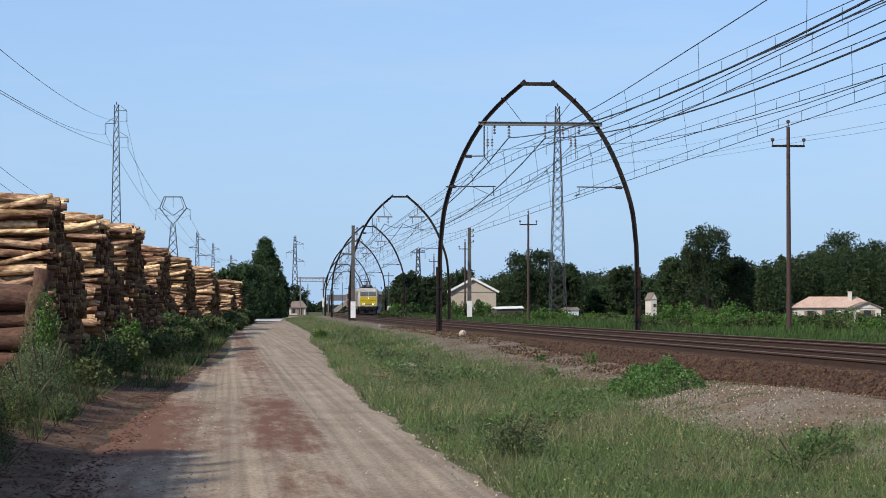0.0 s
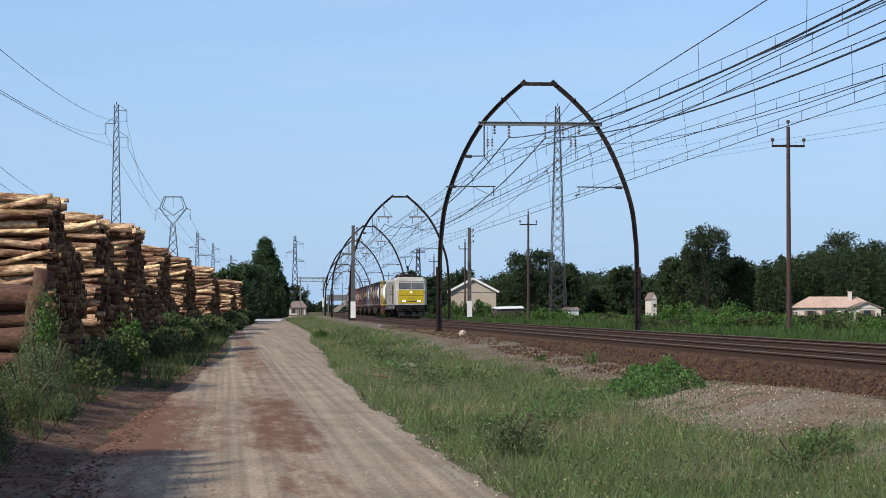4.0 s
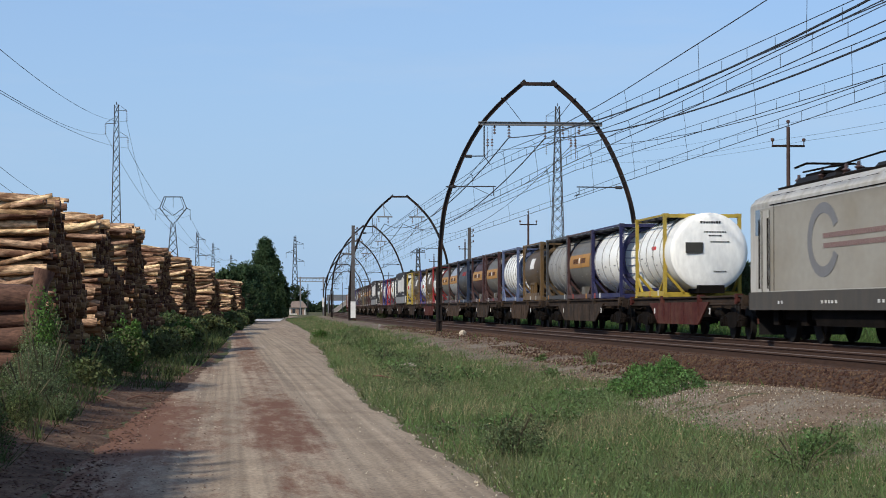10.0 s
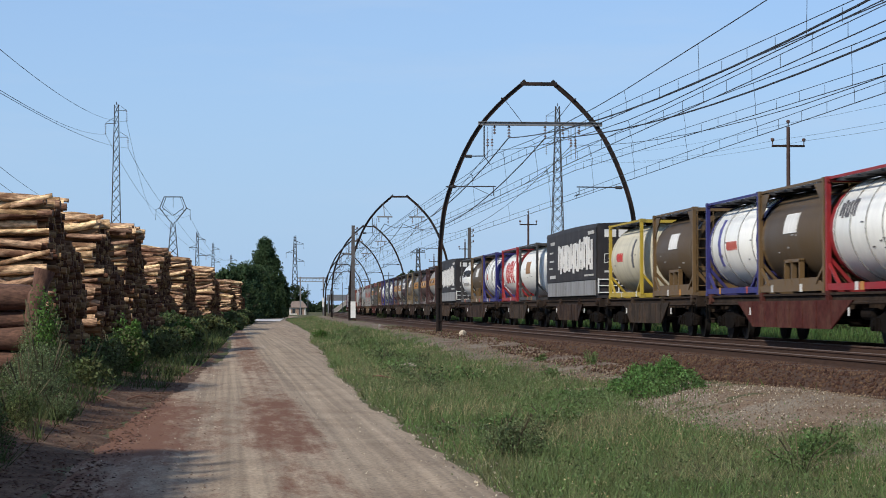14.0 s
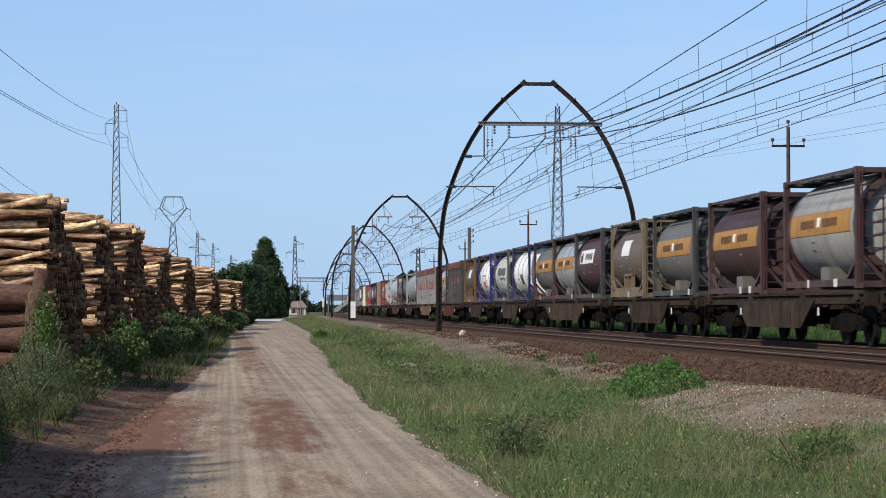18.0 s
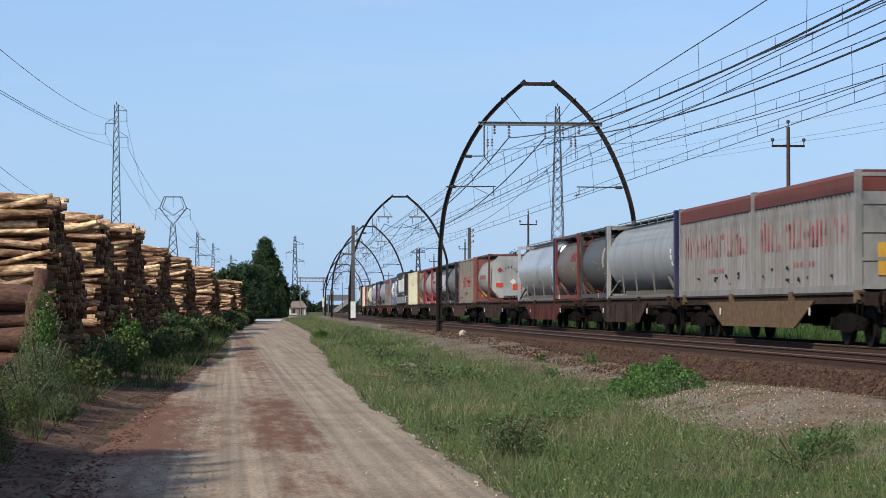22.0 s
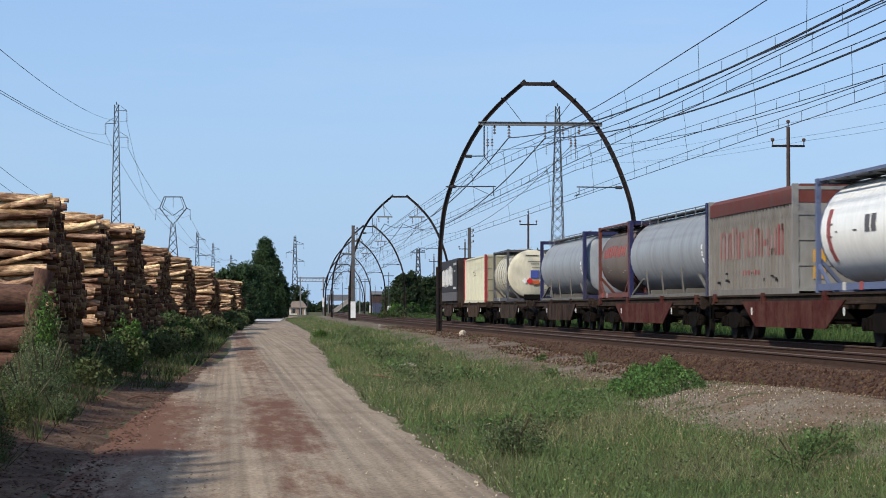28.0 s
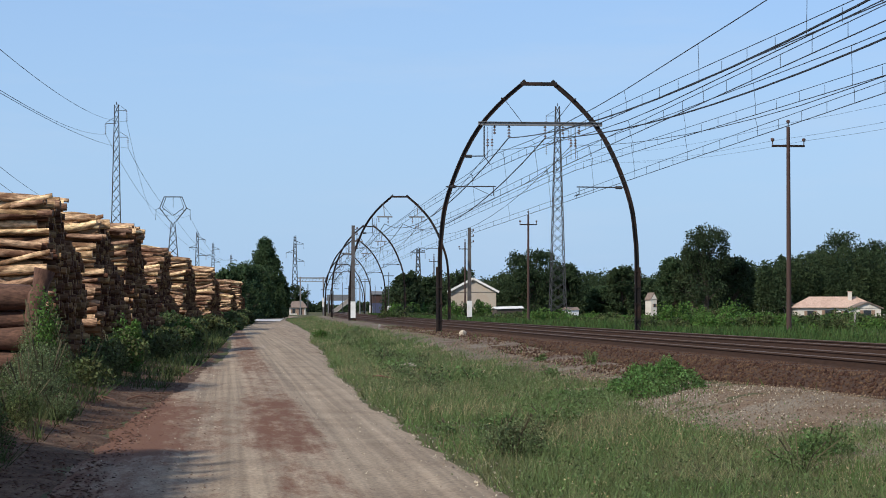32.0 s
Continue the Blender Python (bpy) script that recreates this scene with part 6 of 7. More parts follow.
def box_container(s0, s1, side_c, roof_c, label, text=None, base=1.17, high=2.6, ribs=True, end_c=None, front=True, post_c=None):
    mid, L = (s0 + s1) / 2, s1 - s0
    c = rolling("box_container", label, "box container", "box containers on the train", mid)
    h, z0, z1 = L / 2, base, base + high
    pale = sum(side_c) > 1.4
    sm, rm = paint(side_c, .65, .0, .22 if pale else .6, (.3, .26, .18) if pale else (.14, .12, .1)), paint(roof_c, .7, 0, .2 if pale else .4)
    roof_h = .45 if roof_c == DRED else .1
    for s in (-1, 1):
        mb = Mesher()
        k = int(L / (.42 if pale else .34))
        pts = []
        for i in range(k):
            y0 = -h + .08 + (L - .16) * i / k
            d = (L - .16) / k
            pts += [(y0, 0), (y0 + d * .3, 0), (y0 + d * .42, .075), (y0 + d * .88, .075)]
        pts.append((h - .08, 0))
        rings = [[(s * (1.2 - o), y, z) for y, o in pts] for z in (z0 + .14, z1 - roof_h)]
        back = [[(s * 1.12, y, z) for y, o in pts] for z in (z1 - roof_h, z0 + .14)]
        mb.loft(rings + back, caps=False, closed=False)
        part("side_wall", mb, sm, c)
        part("side_rail", Mesher().box(s * 1.19 - .03, s * 1.19 + .03, -h, h, z0, z0 + .15), sm, c)
    rf = Mesher().loft([[(-1.22, y, z1 - roof_h), (-1.22, y, z1 - .12), (-1.05, y, z1), (1.05, y, z1), (1.22, y, z1 - .12), (1.22, y, z1 - roof_h)] for y in (-h, h)])
    part("roof", rf, rm, c)
    em = paint(end_c or (.26, .255, .24), .6, 0, .5)
    for y in (-h + .04, h - .04):
        e = part("end_wall", Mesher().box(-1.12, 1.12, y - .03, y + .03, z0 + .1, z1 - .1), em, c)
        for x in (-1.17, 1.17):
            part("end_post", Mesher().box(x - .07, x + .07, y - .05, y + .07, z0, z1), paint(post_c, .6, 0, .3) if post_c else em, c)
        for i in range(5):
            z = z0 + .1 + i * (high - .2) / 4
            part("end_rib", Mesher().box(-1.1, 1.1, y - .055, y + .055, z - .04, z + .04), em, c)
    if text:
        tb = Mesher()
        rg = random.Random(int(s0))
        y0, y1, za, zb = text[:4]
        d = (L - .16) / k

        def on_ribs(ya, yb, zl, zh):
            for i in range(k):
                q = -h + .08 + d * i
                for a, b, o in ((q - .06 * d, q + .34 * d, 0), (q + .42 * d, q + .88 * d, .075)):
                    a, b = max(a, ya), min(b, yb)
                    if b - a > .01:
                        tb.box(-1.206 + o, -1.19 + o, a, b, zl, zh)
        y = y0
        while y < y1:
            w = rg.uniform(.6, .85)
            lo_, hi = za + rg.uniform(0, .05), zb - rg.uniform(0, .2)
            on_ribs(y, y + .26, lo_, hi)
            on_ribs(y + w - .28, y + w - .04, lo_, hi - rg.uniform(0, .2))
            zz = rg.choice((lo_, (lo_ + hi) / 2 - .08, hi - .16))
            on_ribs(y + .1, y + w - .12, zz, zz + .16)
            y += w + .05
        if zb - za > .5:
            on_ribs((y0 + y1) / 2 - 1.1, (y0 + y1) / 2 + 1.1, za - .42, za - .3)
        part("lettering", tb, paint(text[4], .75, 0, .9, (.3, .25, .24)), c, "faded lettering")
    bits = Mesher()
    rg = random.Random(int(s0) + 5)
    for i in range(7):
        y, z = (-.75 + .24 * i, z0 + 1.5 + .1 * (i % 3)) if pale else (rg.uniform(-h + .4, h - .7), z0 + rg.uniform(.25, .6))
        bits.box(-1.209, -1.195, y, y + rg.uniform(.08, .2 if pale else .35), z, z + rg.uniform(.04, .09))
    part("stencil", bits, paint((.12, .1, .09), .6, 0, .2) if pale else M_BLACK, c)
    if front:
        pl = part("warning_plate", Mesher().box(.2, .75, -h - .012, -h + .02, z0 + 1.55, z0 + 1.85), paint((.65, .6, .1), .5, 0, .1), c)
        part("door_panel", Mesher().box(-.75, -.45, -h - .012, -h + .02, z0 + .35, z0 + 1.05), paint((.6, .33, .05), .5, 0, .1), c)
    return c


def swap_body(s0, s1, label, base=1.2, marked_end=True):
    """A curtain-sided swap body: dark curtain, pale drop sides, white painted letters as blocks."""
    mid, L = (s0 + s1) / 2, s1 - s0
    c = rolling("swap_body", label, "swap body", "dark swap bodies on the train", mid)
    h, z0, z1 = L / 2, base, base + 2.75
    dm = material("curtain", (.035, .033, .036), .6, scale=.9, vary=.2, fine=6, bump=.25, tint=(.06, .055, .055), amount=.6, stretch=(1, 2.5, .4), spec=.1)
    for s in (-1, 1):
        rings = []
        k = 26
        for z, bulge in ((z0 + .72, 0), (z0 + 1.3, .02), (z0 + 2.0, .025), (z1 - .12, 0)):
            rings.append([(s * (1.235 + bulge * math.sin(math.pi * i / k) + .008 * math.sin(i * 2.1)), -h + .1 + (L - .2) * i / k, z + (.05 * math.sin(math.pi * i / k) if z > z1 - .2 else 0)) for i in range(k + 1)])
        part("curtain", Mesher().loft(rings, caps=False, closed=False), dm, c, smooth=60)
        part("sub_curtain", Mesher().box(s * 1.18 - .02, s * 1.18 + .02, -h + .1, h - .1, z0 + .1, z1 - .1), dm, c)
        n = 5
        for i in range(n):
            y0 = -h + .3 + (L - .9) * i / n
            part("drop_side", Mesher().box(s * 1.235 - .02, s * 1.235 + .02, y0 + .02, y0 + (L - .9) / n - .02, z0 + .12, z0 + .68), paint((.3, .3, .3) if marked_end else (.13, .12, .12), .5, .2, .5), c, "grey aluminium drop side")
    rf = []
    for i in range(13):
        y = -h + .05 + (L - .1) * i / 12
        q = .06 * math.sin(math.pi * i / 12) if marked_end else .0
        rf.append([(-1.24, y, z1 - .14), (-1.2, y, z1 + q), (0, y, z1 + .06 + q), (1.2, y, z1 + q), (1.24, y, z1 - .14)])
    part("roof", Mesher().loft(rf), dm, c)
    for y in (-h + .05, h - .05):
        part("end_wall", Mesher().box(-1.2, 1.2, y - .04, y + .04, z0, z1 - .05), dm if marked_end else coat((.035, .024, .02)), c)
    part("floor_frame", Mesher().box(-1.2, 1.2, -h + .05, h - .05, z0 - .02, z0 + .14), M_UNDER, c)
    # the haulier's mark: fat white blocks with slots, as plain shapes
    lt = Mesher()
    rg = random.Random(5)
    y, w = (-h + .75, (2 * h - 4.4) / 8) if marked_end else (-h + 3.1, (2 * h - 3.6) / 8)
    for i in range(8):
        bot, top = z0 + 1.06 + rg.uniform(-.06, .06), z0 + 2.2 + rg.uniform(-.08, .16)
        a, b, mid = y + .03 * w, y + .95 * w, (bot + top) / 2
        lt.box(-1.275, -1.262, a, a + .38 * w, bot, top - rg.uniform(0, .12))
        lt.box(-1.275, -1.262, b - .34 * w, b, bot + rg.uniform(0, .2), top)
        lt.box(-1.274, -1.262, a + .3 * w, b - .3 * w, *((top - .3, top - .04) if i % 2 else (mid - .2, mid + .12)))
        if i % 3 == 0:
            lt.box(-1.274, -1.262, a + .3 * w, b - .3 * w, bot + .02, bot + .24)
        y += w
    part("lettering", lt, paint((.7, .69, .66), .6, 0, .15), c, "large white block lettering")
    white = paint((.5, .5, .49), .6, 0, .2)
    for k, (ya, n, z) in enumerate(((h - 2.6, 5, z0 + 2.25), (h - 2.9, 7, z0 + .86), (h - 2.2, 4, z0 + 1.9), (h - 2.4, 5, z0 + 1.55), (h - 2.0, 4, z0 + 1.25), (-h + .5, 6, z1 - .36), (-h + .6, 9, z0 + .84)) if marked_end else ((-h + .5, 8, z1 - .4), (-h + .6, 9, z0 + .86), (-h + 1.2, 4, z0 + 1.95))):
        sm = Mesher()
        for i in range(n):
            sm.box(-1.27, -1.256, ya + .24 * i, ya + .24 * i + rg.uniform(.12, .2), z, z + (.13 if k in (0, 1, 5) else .07))
        tagged(part("small_lettering", sm, white, c), "", "", "", "stuff")
    if marked_end:
        for a, b in ((-.95, -.52), (-.42, -.1), (.1, .42), (.52, .78)):
            part("end_lettering", Mesher().box(a, b, -h - .004, -h + .02, z1 - .5, z1 - .22), paint((.7, .69, .66), .6, 0, .15), c, "white block lettering on the end")
        ad = Mesher()
        for p, q in (((-.95, 1.3), (.5, 1.62)), ((-.95, 1.62), (.5, 1.94)), ((-.95, 1.3), (-.95, 1.62)), ((.5, 1.62), (.5, 1.94))):
            ad.beam((p[0], -h + .0, z0 + p[1]), (q[0], -h + .0, z0 + q[1]), .03, .03)
        for i in range(4):
            ad.beam((-.8 + .26 * i, -h + .0, z0 + 1.46 + .057 * i), (-.66 + .26 * i, -h + .0, z0 + 1.49 + .057 * i), .12, .02)
        part("address_panel", ad, white, c, "tilted white address frame")
        for x, z, ww in ((-.95, z0 + .95, .35), (-.5, z0 + .95, .3), (.1, z0 + .95, .4)):
            part("end_stencil", Mesher().box(x, x + ww, -h - .004, -h + .02, z, z + .07), white, c)
        hr = Mesher()
        for z in (z0 + .2, z0 + .45, z0 + .68):
            hr.box(-1.2, .28, -h - .06, -h - .03, z, z + .035)
        for x in (-1.2, -.45, .28):
            hr.box(x, x + .04, -h - .06, -h, z0 + .18, z0 + .74)
        part("tail_rack", hr, M_WHITE, c, "white tubular rack")
    for y in (-h + .7, h - .7):
        part("support_leg", Mesher().box(-1.1, -1.0, y - .05, y + .05, z0 - .18, z0 + .02).box(1.0, 1.1, y - .05, y + .05, z0 - .18, z0 + .02), M_UNDER, c)
    return c


# --- locomotive
def locomotive():
    lo = rolling("electric_locomotive", "light grey electric locomotive with yellow front, pantograph raised", "locomotive", "", 8.6)
    h = 9.0                                        # half length of the body; -y is ahead
    grey = paint((.47, .46, .425), .5, .0, .55, (.27, .235, .18))
    dark = paint((.07, .066, .06), .7, 0, .5)
    yellow = paint((.53, .39, .03), .45, 0, .2, (.36, .25, .04))

    def section(y, w, zt, chamfer=.32):
        return [(-w, y, 1.18), (-w, y, zt - chamfer), (-w + .13, y, zt - chamfer * .45), (-w + .42, y, zt), (w - .42, y, zt), (w - .13, y, zt - chamfer * .45), (w, y, zt - chamfer), (w, y, 1.18)]

    body = Mesher()
    rings = [section(-h + .95, 1.44, 3.68)] + [section(y, 1.46, 3.72) for y in (-h + 1.6, -4, 0, 4, h - 1.6)] + [section(h - .95, 1.44, 3.68)]
    body.loft(rings)
    part("body", body, grey, lo, smooth=30)
    for s in (-1, 1):
        def at(x, d, z):
            return (x, s * (h - d), z)
        # cab front: near-upright below, raked above
        cab = Mesher()
        low = [at(-1.44, .95, 1.18), at(-1.20, .16, 1.18), at(1.20, .16, 1.18), at(1.44, .95, 1.18)]
        belt = [at(-1.44, .95, 2.55), at(-1.22, .10, 2.55), at(1.22, .10, 2.55), at(1.44, .95, 2.55)]
        brow = [at(-1.42, .97, 3.42), at(-1.16, .62, 3.42), at(1.16, .62, 3.42), at(1.42, .97, 3.42)]
        top = [at(-1.02, .98, 3.68), at(-.98, .86, 3.68), at(.98, .86, 3.68), at(1.02, .98, 3.68)]
        cab.loft([low, belt, brow, top])
        part("cab_front", cab, grey, lo)

        def plate(x0, x1, z0, z1, t=.02):
            def d(z):
                return .16 - .06 * (z - 1.18) / 1.37 if z <= 2.55 else .10 + .52 * (z - 2.55) / .87
            return Mesher().loft([[at(x0, d(z0) - t, z0), at(x1, d(z0) - t, z0), at(x1, d(z1) - t, z1), at(x0, d(z1) - t, z1)], [at(x0, d(z0) + .03, z0), at(x1, d(z0) + .03, z0), at(x1, d(z1) + .03, z1), at(x0, d(z1) + .03, z1)]])
        yp = part("front_panel", plate(-1.15, 1.15, 1.32, 2.52), yellow, lo, "yellow front panel")
        part("panel_seam", plate(-1.1, 1.1, 2.0, 2.03, .025), M_BLACK, yp)
        part("number_board", plate(-.5, .5, 1.43, 1.55, .026), paint((.32, .24, .03), .5, 0, .1), yp)
        for k in range(9):
            part("number_mark", plate(-.42 + .095 * k, -.36 + .095 * k, 1.455, 1.53, .032), M_BLACK, yp)
        part("emblem", plate(-.36, .34, 1.72, 1.86, .026), paint((.45, .33, .04), .5, 0, .1), yp)
        for x0, x1 in ((-1.08, -.06), (.06, 1.08)):
            part("screen_frame", plate(x0 - .035, x1 + .035, 2.6, 3.31, .012), M_BLACK, lo)
            part("windscreen", plate(x0, x1, 2.64, 3.26, .022), M_SCREEN, lo)
            wp = Mesher().beam(at((x0 + x1) / 2 - .1, .07, 2.6), at((x0 + x1) / 2 + .22, .23, 2.9), .014)
            part("wiper", wp, M_BLACK, lo)
        part("sun_strip", plate(-1.08, 1.08, 3.2, 3.27, .03), paint((.45, .46, .47), .4, 0, .1), lo)
        for x in (-.67, .67):
            part("headlight_housing", plate(x - .25, x + .25, 1.43, 1.6, .028), paint((.2, .15, .03), .6, 0, .3), lo)
            for dx in (-.08, .1):
                part("headlight", plate(x + dx - .05, x + dx + .05, 1.465, 1.565, .04), M_LAMP if s < 0 else M_TANKSTEEL, lo)
        part("top_light", plate(-.075, .075, 2.27, 2.37, .035), M_LAMP if s < 0 else M_TANKSTEEL, lo)
        sk = Mesher().loft([[at(-1.3, .9, z0), at(-1.12, .2, z0), at(1.12, .2, z0), at(1.3, .9, z0)] for z0 in (.62, 1.3)])
        part("buffer_beam", sk, M_BLACK, lo)
        pl = Mesher().loft([[at(-1.2, .8, z), at(-1.0, d, z), at(1.0, d, z), at(1.2, .8, z)] for z, d in ((.16, .12), (.62, .3))])
        part("snow_plough", pl, M_BLACK, lo)
        for x in (-.875, .875):
            part("buffer", Mesher().cyl(at(x, .2, 1.02), at(x, -.3, 1.02), .11, n=10).box(x - .3, x + .3, min(s * (h + .3), s * (h + .36)), max(s * (h + .3), s * (h + .36)), .84, 1.2), M_BLACK, lo)
        part("coupling", Mesher().box(-.07, .07, min(s * (h - .1), s * (h + .3)), max(s * (h - .1), s * (h + .3)), .92, 1.1).cyl(at(-.35, .1, .9), at(-.42, -.05, .5), .03, n=5).cyl(at(.35, .1, .9), at(.42, -.05, .5), .03, n=5), M_UNDER, lo)
        part("horn", Mesher().cyl(at(.75, 1.1, 3.76), at(.75, .85, 3.77), .03, .055, 8), M_UNDER, lo)
        for sx in (-1, 1):
            part("side_window", Mesher().box(sx * 1.455 - .012, sx * 1.455 + .012, min(s * (h - 1.55), s * (h - 2.05)), max(s * (h - 1.55), s * (h - 2.05)), 2.62, 3.25), M_SCREEN, lo)
            dr = part("cab_door", Mesher().box(sx * 1.46 - .012, sx * 1.46 + .012, min(s * (h - 2.3), s * (h - 2.95)), max(s * (h - 2.3), s * (h - 2.95)), 1.22, 3.2), grey, lo)
            rails = Mesher()
            for d in (2.2, 3.05):
                rails.cyl((sx * 1.53, s * (h - d), 1.3), (sx * 1.53, s * (h - d), 3.0), .022, n=6)
            for d in (2.28, 2.97):
                rails.box(sx * 1.47 - .006, sx * 1.47 + .006, s * (h - d) - .012, s * (h - d) + .012, 1.22, 3.2)
            part("handrail", rails, M_UNDER, dr)
    for sx in (-1, 1):
        part("side_skirt", Mesher().box(sx * 1.44 - .03, sx * 1.44 + .03, -h + .9, h - .9, .78, 1.22), dark, lo, "dark grey side skirt")
        ms = Mesher()
        for y in (-6.4, -6.1, -3.2, -2.9, .2, .5, .75, 1.0, 1.3, 4.8, 5.1):
            ms.box(sx * 1.475 - .008, sx * 1.475 + .008, y, y + .07, .93, 1.0)
        part("skirt_marking", ms, M_WHITE, lo)
        x = sx * 1.468
        ring = Mesher()
        k = 40
        for a0, a1 in ((.45, 5.83),):
            rr = []
            for i in range(k + 1):
                a = a0 + (a1 - a0) * i / k
                rr.append([(x - .006, 1.25 - 1.55 * q * math.cos(a), 2.33 + q * math.sin(a) * .98) for q in (.6, .84)] + [(x + .006, 1.25 - 1.55 * q * math.cos(a), 2.33 + q * math.sin(a) * .98) for q in (.84, .6)])
            ring.loft(rr)
        part("side_panel", Mesher().box(sx * 1.462 - .006, sx * 1.462 + .001, -5.75, 6.9, 1.24, 3.26) if sx > 0 else Mesher().box(-1.463, -1.456, -5.75, 6.9, 1.24, 3.26), M_LOCOSIDE, lo, "grimy beige-grey side panel")
        part("side_emblem", ring, paint((.17, .17, .175), .5, 0, .1), lo, "dark grey broken ring emblem")
        tx = Mesher()
        rg = random.Random(3)
        for z in (2.36, 2.14):
            y = -4.2
            while y < 1.2:
                w = rg.uniform(.09, .15)
                tx.box(x - .008, x + .008, y, y + w, z, z + .11)
                y += w + .05
        part("side_lettering", tx, paint((.2, .13, .12), .5, 0, .1), lo, "illegible side lettering")
        pan = Mesher()
        for y in (-5.6, 5.6):
            pan.box(x - .004, x + .004, y - .012, y + .012, 1.25, 3.3)
        pan.box(x - .004, x + .004, -6, 6, 3.3, 3.325)
        part("panel_seam", pan, M_UNDER, lo)
        gr = Mesher()
        for i in range(10):
            gr.box(sx * 1.33 - .02, sx * 1.33 + .02, -6.4 + i * 1.3, -5.5 + i * 1.3, 3.44, 3.56)
        part("roof_grille", gr, M_UNDER, lo)
    # roof gear
    rg = random.Random(9)
    part("roof_deck", Mesher().box(-.95, .95, -7.2, 7.2, 3.70, 3.80), M_UNDER, lo, "grimy dark roof deck")
    for y, ln, ht in ((-6.1, 1.7, .2), (-4.3, .9, .16), (-2.6, 1.6, .12), (-.6, 1.4, .15), (1.6, 2.0, .1), (3.6, 1.0, .16), (5.6, 2.2, .2)):
        part("roof_equipment", Mesher().loft([[(-.7, y - ln / 2, 3.8), (.7, y - ln / 2, 3.8), (.7, y + ln / 2, 3.8), (-.7, y + ln / 2, 3.8)], [(-.6, y - ln / 2 + .15, 3.8 + ht), (.6, y - ln / 2 + .15, 3.8 + ht), (.6, y + ln / 2 - .15, 3.8 + ht), (-.6, y + ln / 2 - .15, 3.8 + ht)]]), M_BLACK, lo)
    ins = Mesher()
    for y in (-6.7, -4.4, -1, 1.6, 2.6, 4.6, 6.7):
        for x in (-.55, .55):
            ins.turned([(0, .05), (.06, .11), (.1, .05), (.16, .11), (.2, .05), (.3, .04)], "z", 8)
            ins.v = ins.v[:-48] + [(a + x, b + y, c + 3.8) for a, b, c in ins.v[-48:]]
    part("roof_insulator", ins, M_INSUL, lo)
    part("roof_cable", Mesher().tube([(-.5, -6.5, 4.2), (-.5, -3, 4.12), (-.5, 0, 4.18), (-.5, 3, 4.12), (-.5, 6.5, 4.15)], .025, 5), M_UNDER, lo)
    pg = part("pantograph", Mesher().box(-.6, .6, -5.9, -4.3, 4.1, 4.16).box(-.55, -.45, -5.8, -5.7, 3.8, 4.1).box(.45, .55, -5.8, -5.7, 3.8, 4.1).box(-.55, -.45, -4.5, -4.4, 3.8, 4.1).box(.45, .55, -4.5, -4.4, 3.8, 4.1), M_UNDER, lo)
    ya = -4.4
    part("lower_arm", Mesher().cyl((-.1, ya, 4.14), (-.06, ya + 1.05, 4.75), .05, n=8).cyl((.1, ya, 4.14), (.06, ya + 1.05, 4.75), .04, n=8).cyl((0, ya - .3, 4.14), (0, ya + 1.0, 4.68), .02, n=6), M_UNDER, pg)
    part("upper_arm", Mesher().cyl((-.12, ya + 1.05, 4.75), (-.34, ya - .45, 5.5), .03, n=6).cyl((.12, ya + 1.05, 4.75), (.34, ya - .45, 5.5), .03, n=6).cyl((-.12, ya + 1.05, 4.75), (.12, ya + 1.05, 4.75), .05, n=6), M_UNDER, pg)
    hd = Mesher()
    for dy in (-.62, -.28):
        hd.tube([(-.98, ya + dy, 5.42), (-.72, ya + dy, 5.57), (-.55, ya + dy, 5.6), (.55, ya + dy, 5.6), (.72, ya + dy, 5.57), (.98, ya + dy, 5.42)], .03, 5)
    hd.beam((-.4, ya - .62, 5.55), (-.4, ya - .28, 5.55), .04).beam((.4, ya - .62, 5.55), (.4, ya - .28, 5.55), .04)
    part("pan_head", hd, M_UNDER, pg)
    pf = part("pantograph", Mesher().box(-.6, .6, 4.3, 5.9, 4.0, 4.06), M_UNDER, lo)
    part("folded_arm", Mesher().cyl((0, 5.7, 4.06), (0, 4.4, 4.2), .05, n=6).cyl((0, 4.4, 4.2), (0, 5.9, 4.26), .035, n=6).tube([(-.9, 5.8, 4.2), (-.6, 5.8, 4.32), (.6, 5.8, 4.32), (.9, 5.8, 4.2)], .03, 5), M_UNDER, pf)
    # running gear
    for y in (-5.2, 5.2):
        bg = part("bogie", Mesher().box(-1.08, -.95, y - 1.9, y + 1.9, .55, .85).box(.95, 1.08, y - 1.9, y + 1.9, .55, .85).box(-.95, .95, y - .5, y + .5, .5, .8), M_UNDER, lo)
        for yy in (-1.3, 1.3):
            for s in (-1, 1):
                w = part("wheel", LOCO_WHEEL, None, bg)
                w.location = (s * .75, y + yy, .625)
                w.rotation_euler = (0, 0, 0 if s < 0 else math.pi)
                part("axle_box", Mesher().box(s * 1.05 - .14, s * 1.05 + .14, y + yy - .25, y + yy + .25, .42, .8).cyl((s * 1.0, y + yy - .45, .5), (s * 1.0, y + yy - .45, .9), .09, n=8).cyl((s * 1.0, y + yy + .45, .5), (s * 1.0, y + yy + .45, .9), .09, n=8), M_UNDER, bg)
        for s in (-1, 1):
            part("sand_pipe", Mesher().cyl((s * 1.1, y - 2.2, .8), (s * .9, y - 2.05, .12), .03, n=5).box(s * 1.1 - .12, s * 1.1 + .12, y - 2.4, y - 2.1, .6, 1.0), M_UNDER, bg)
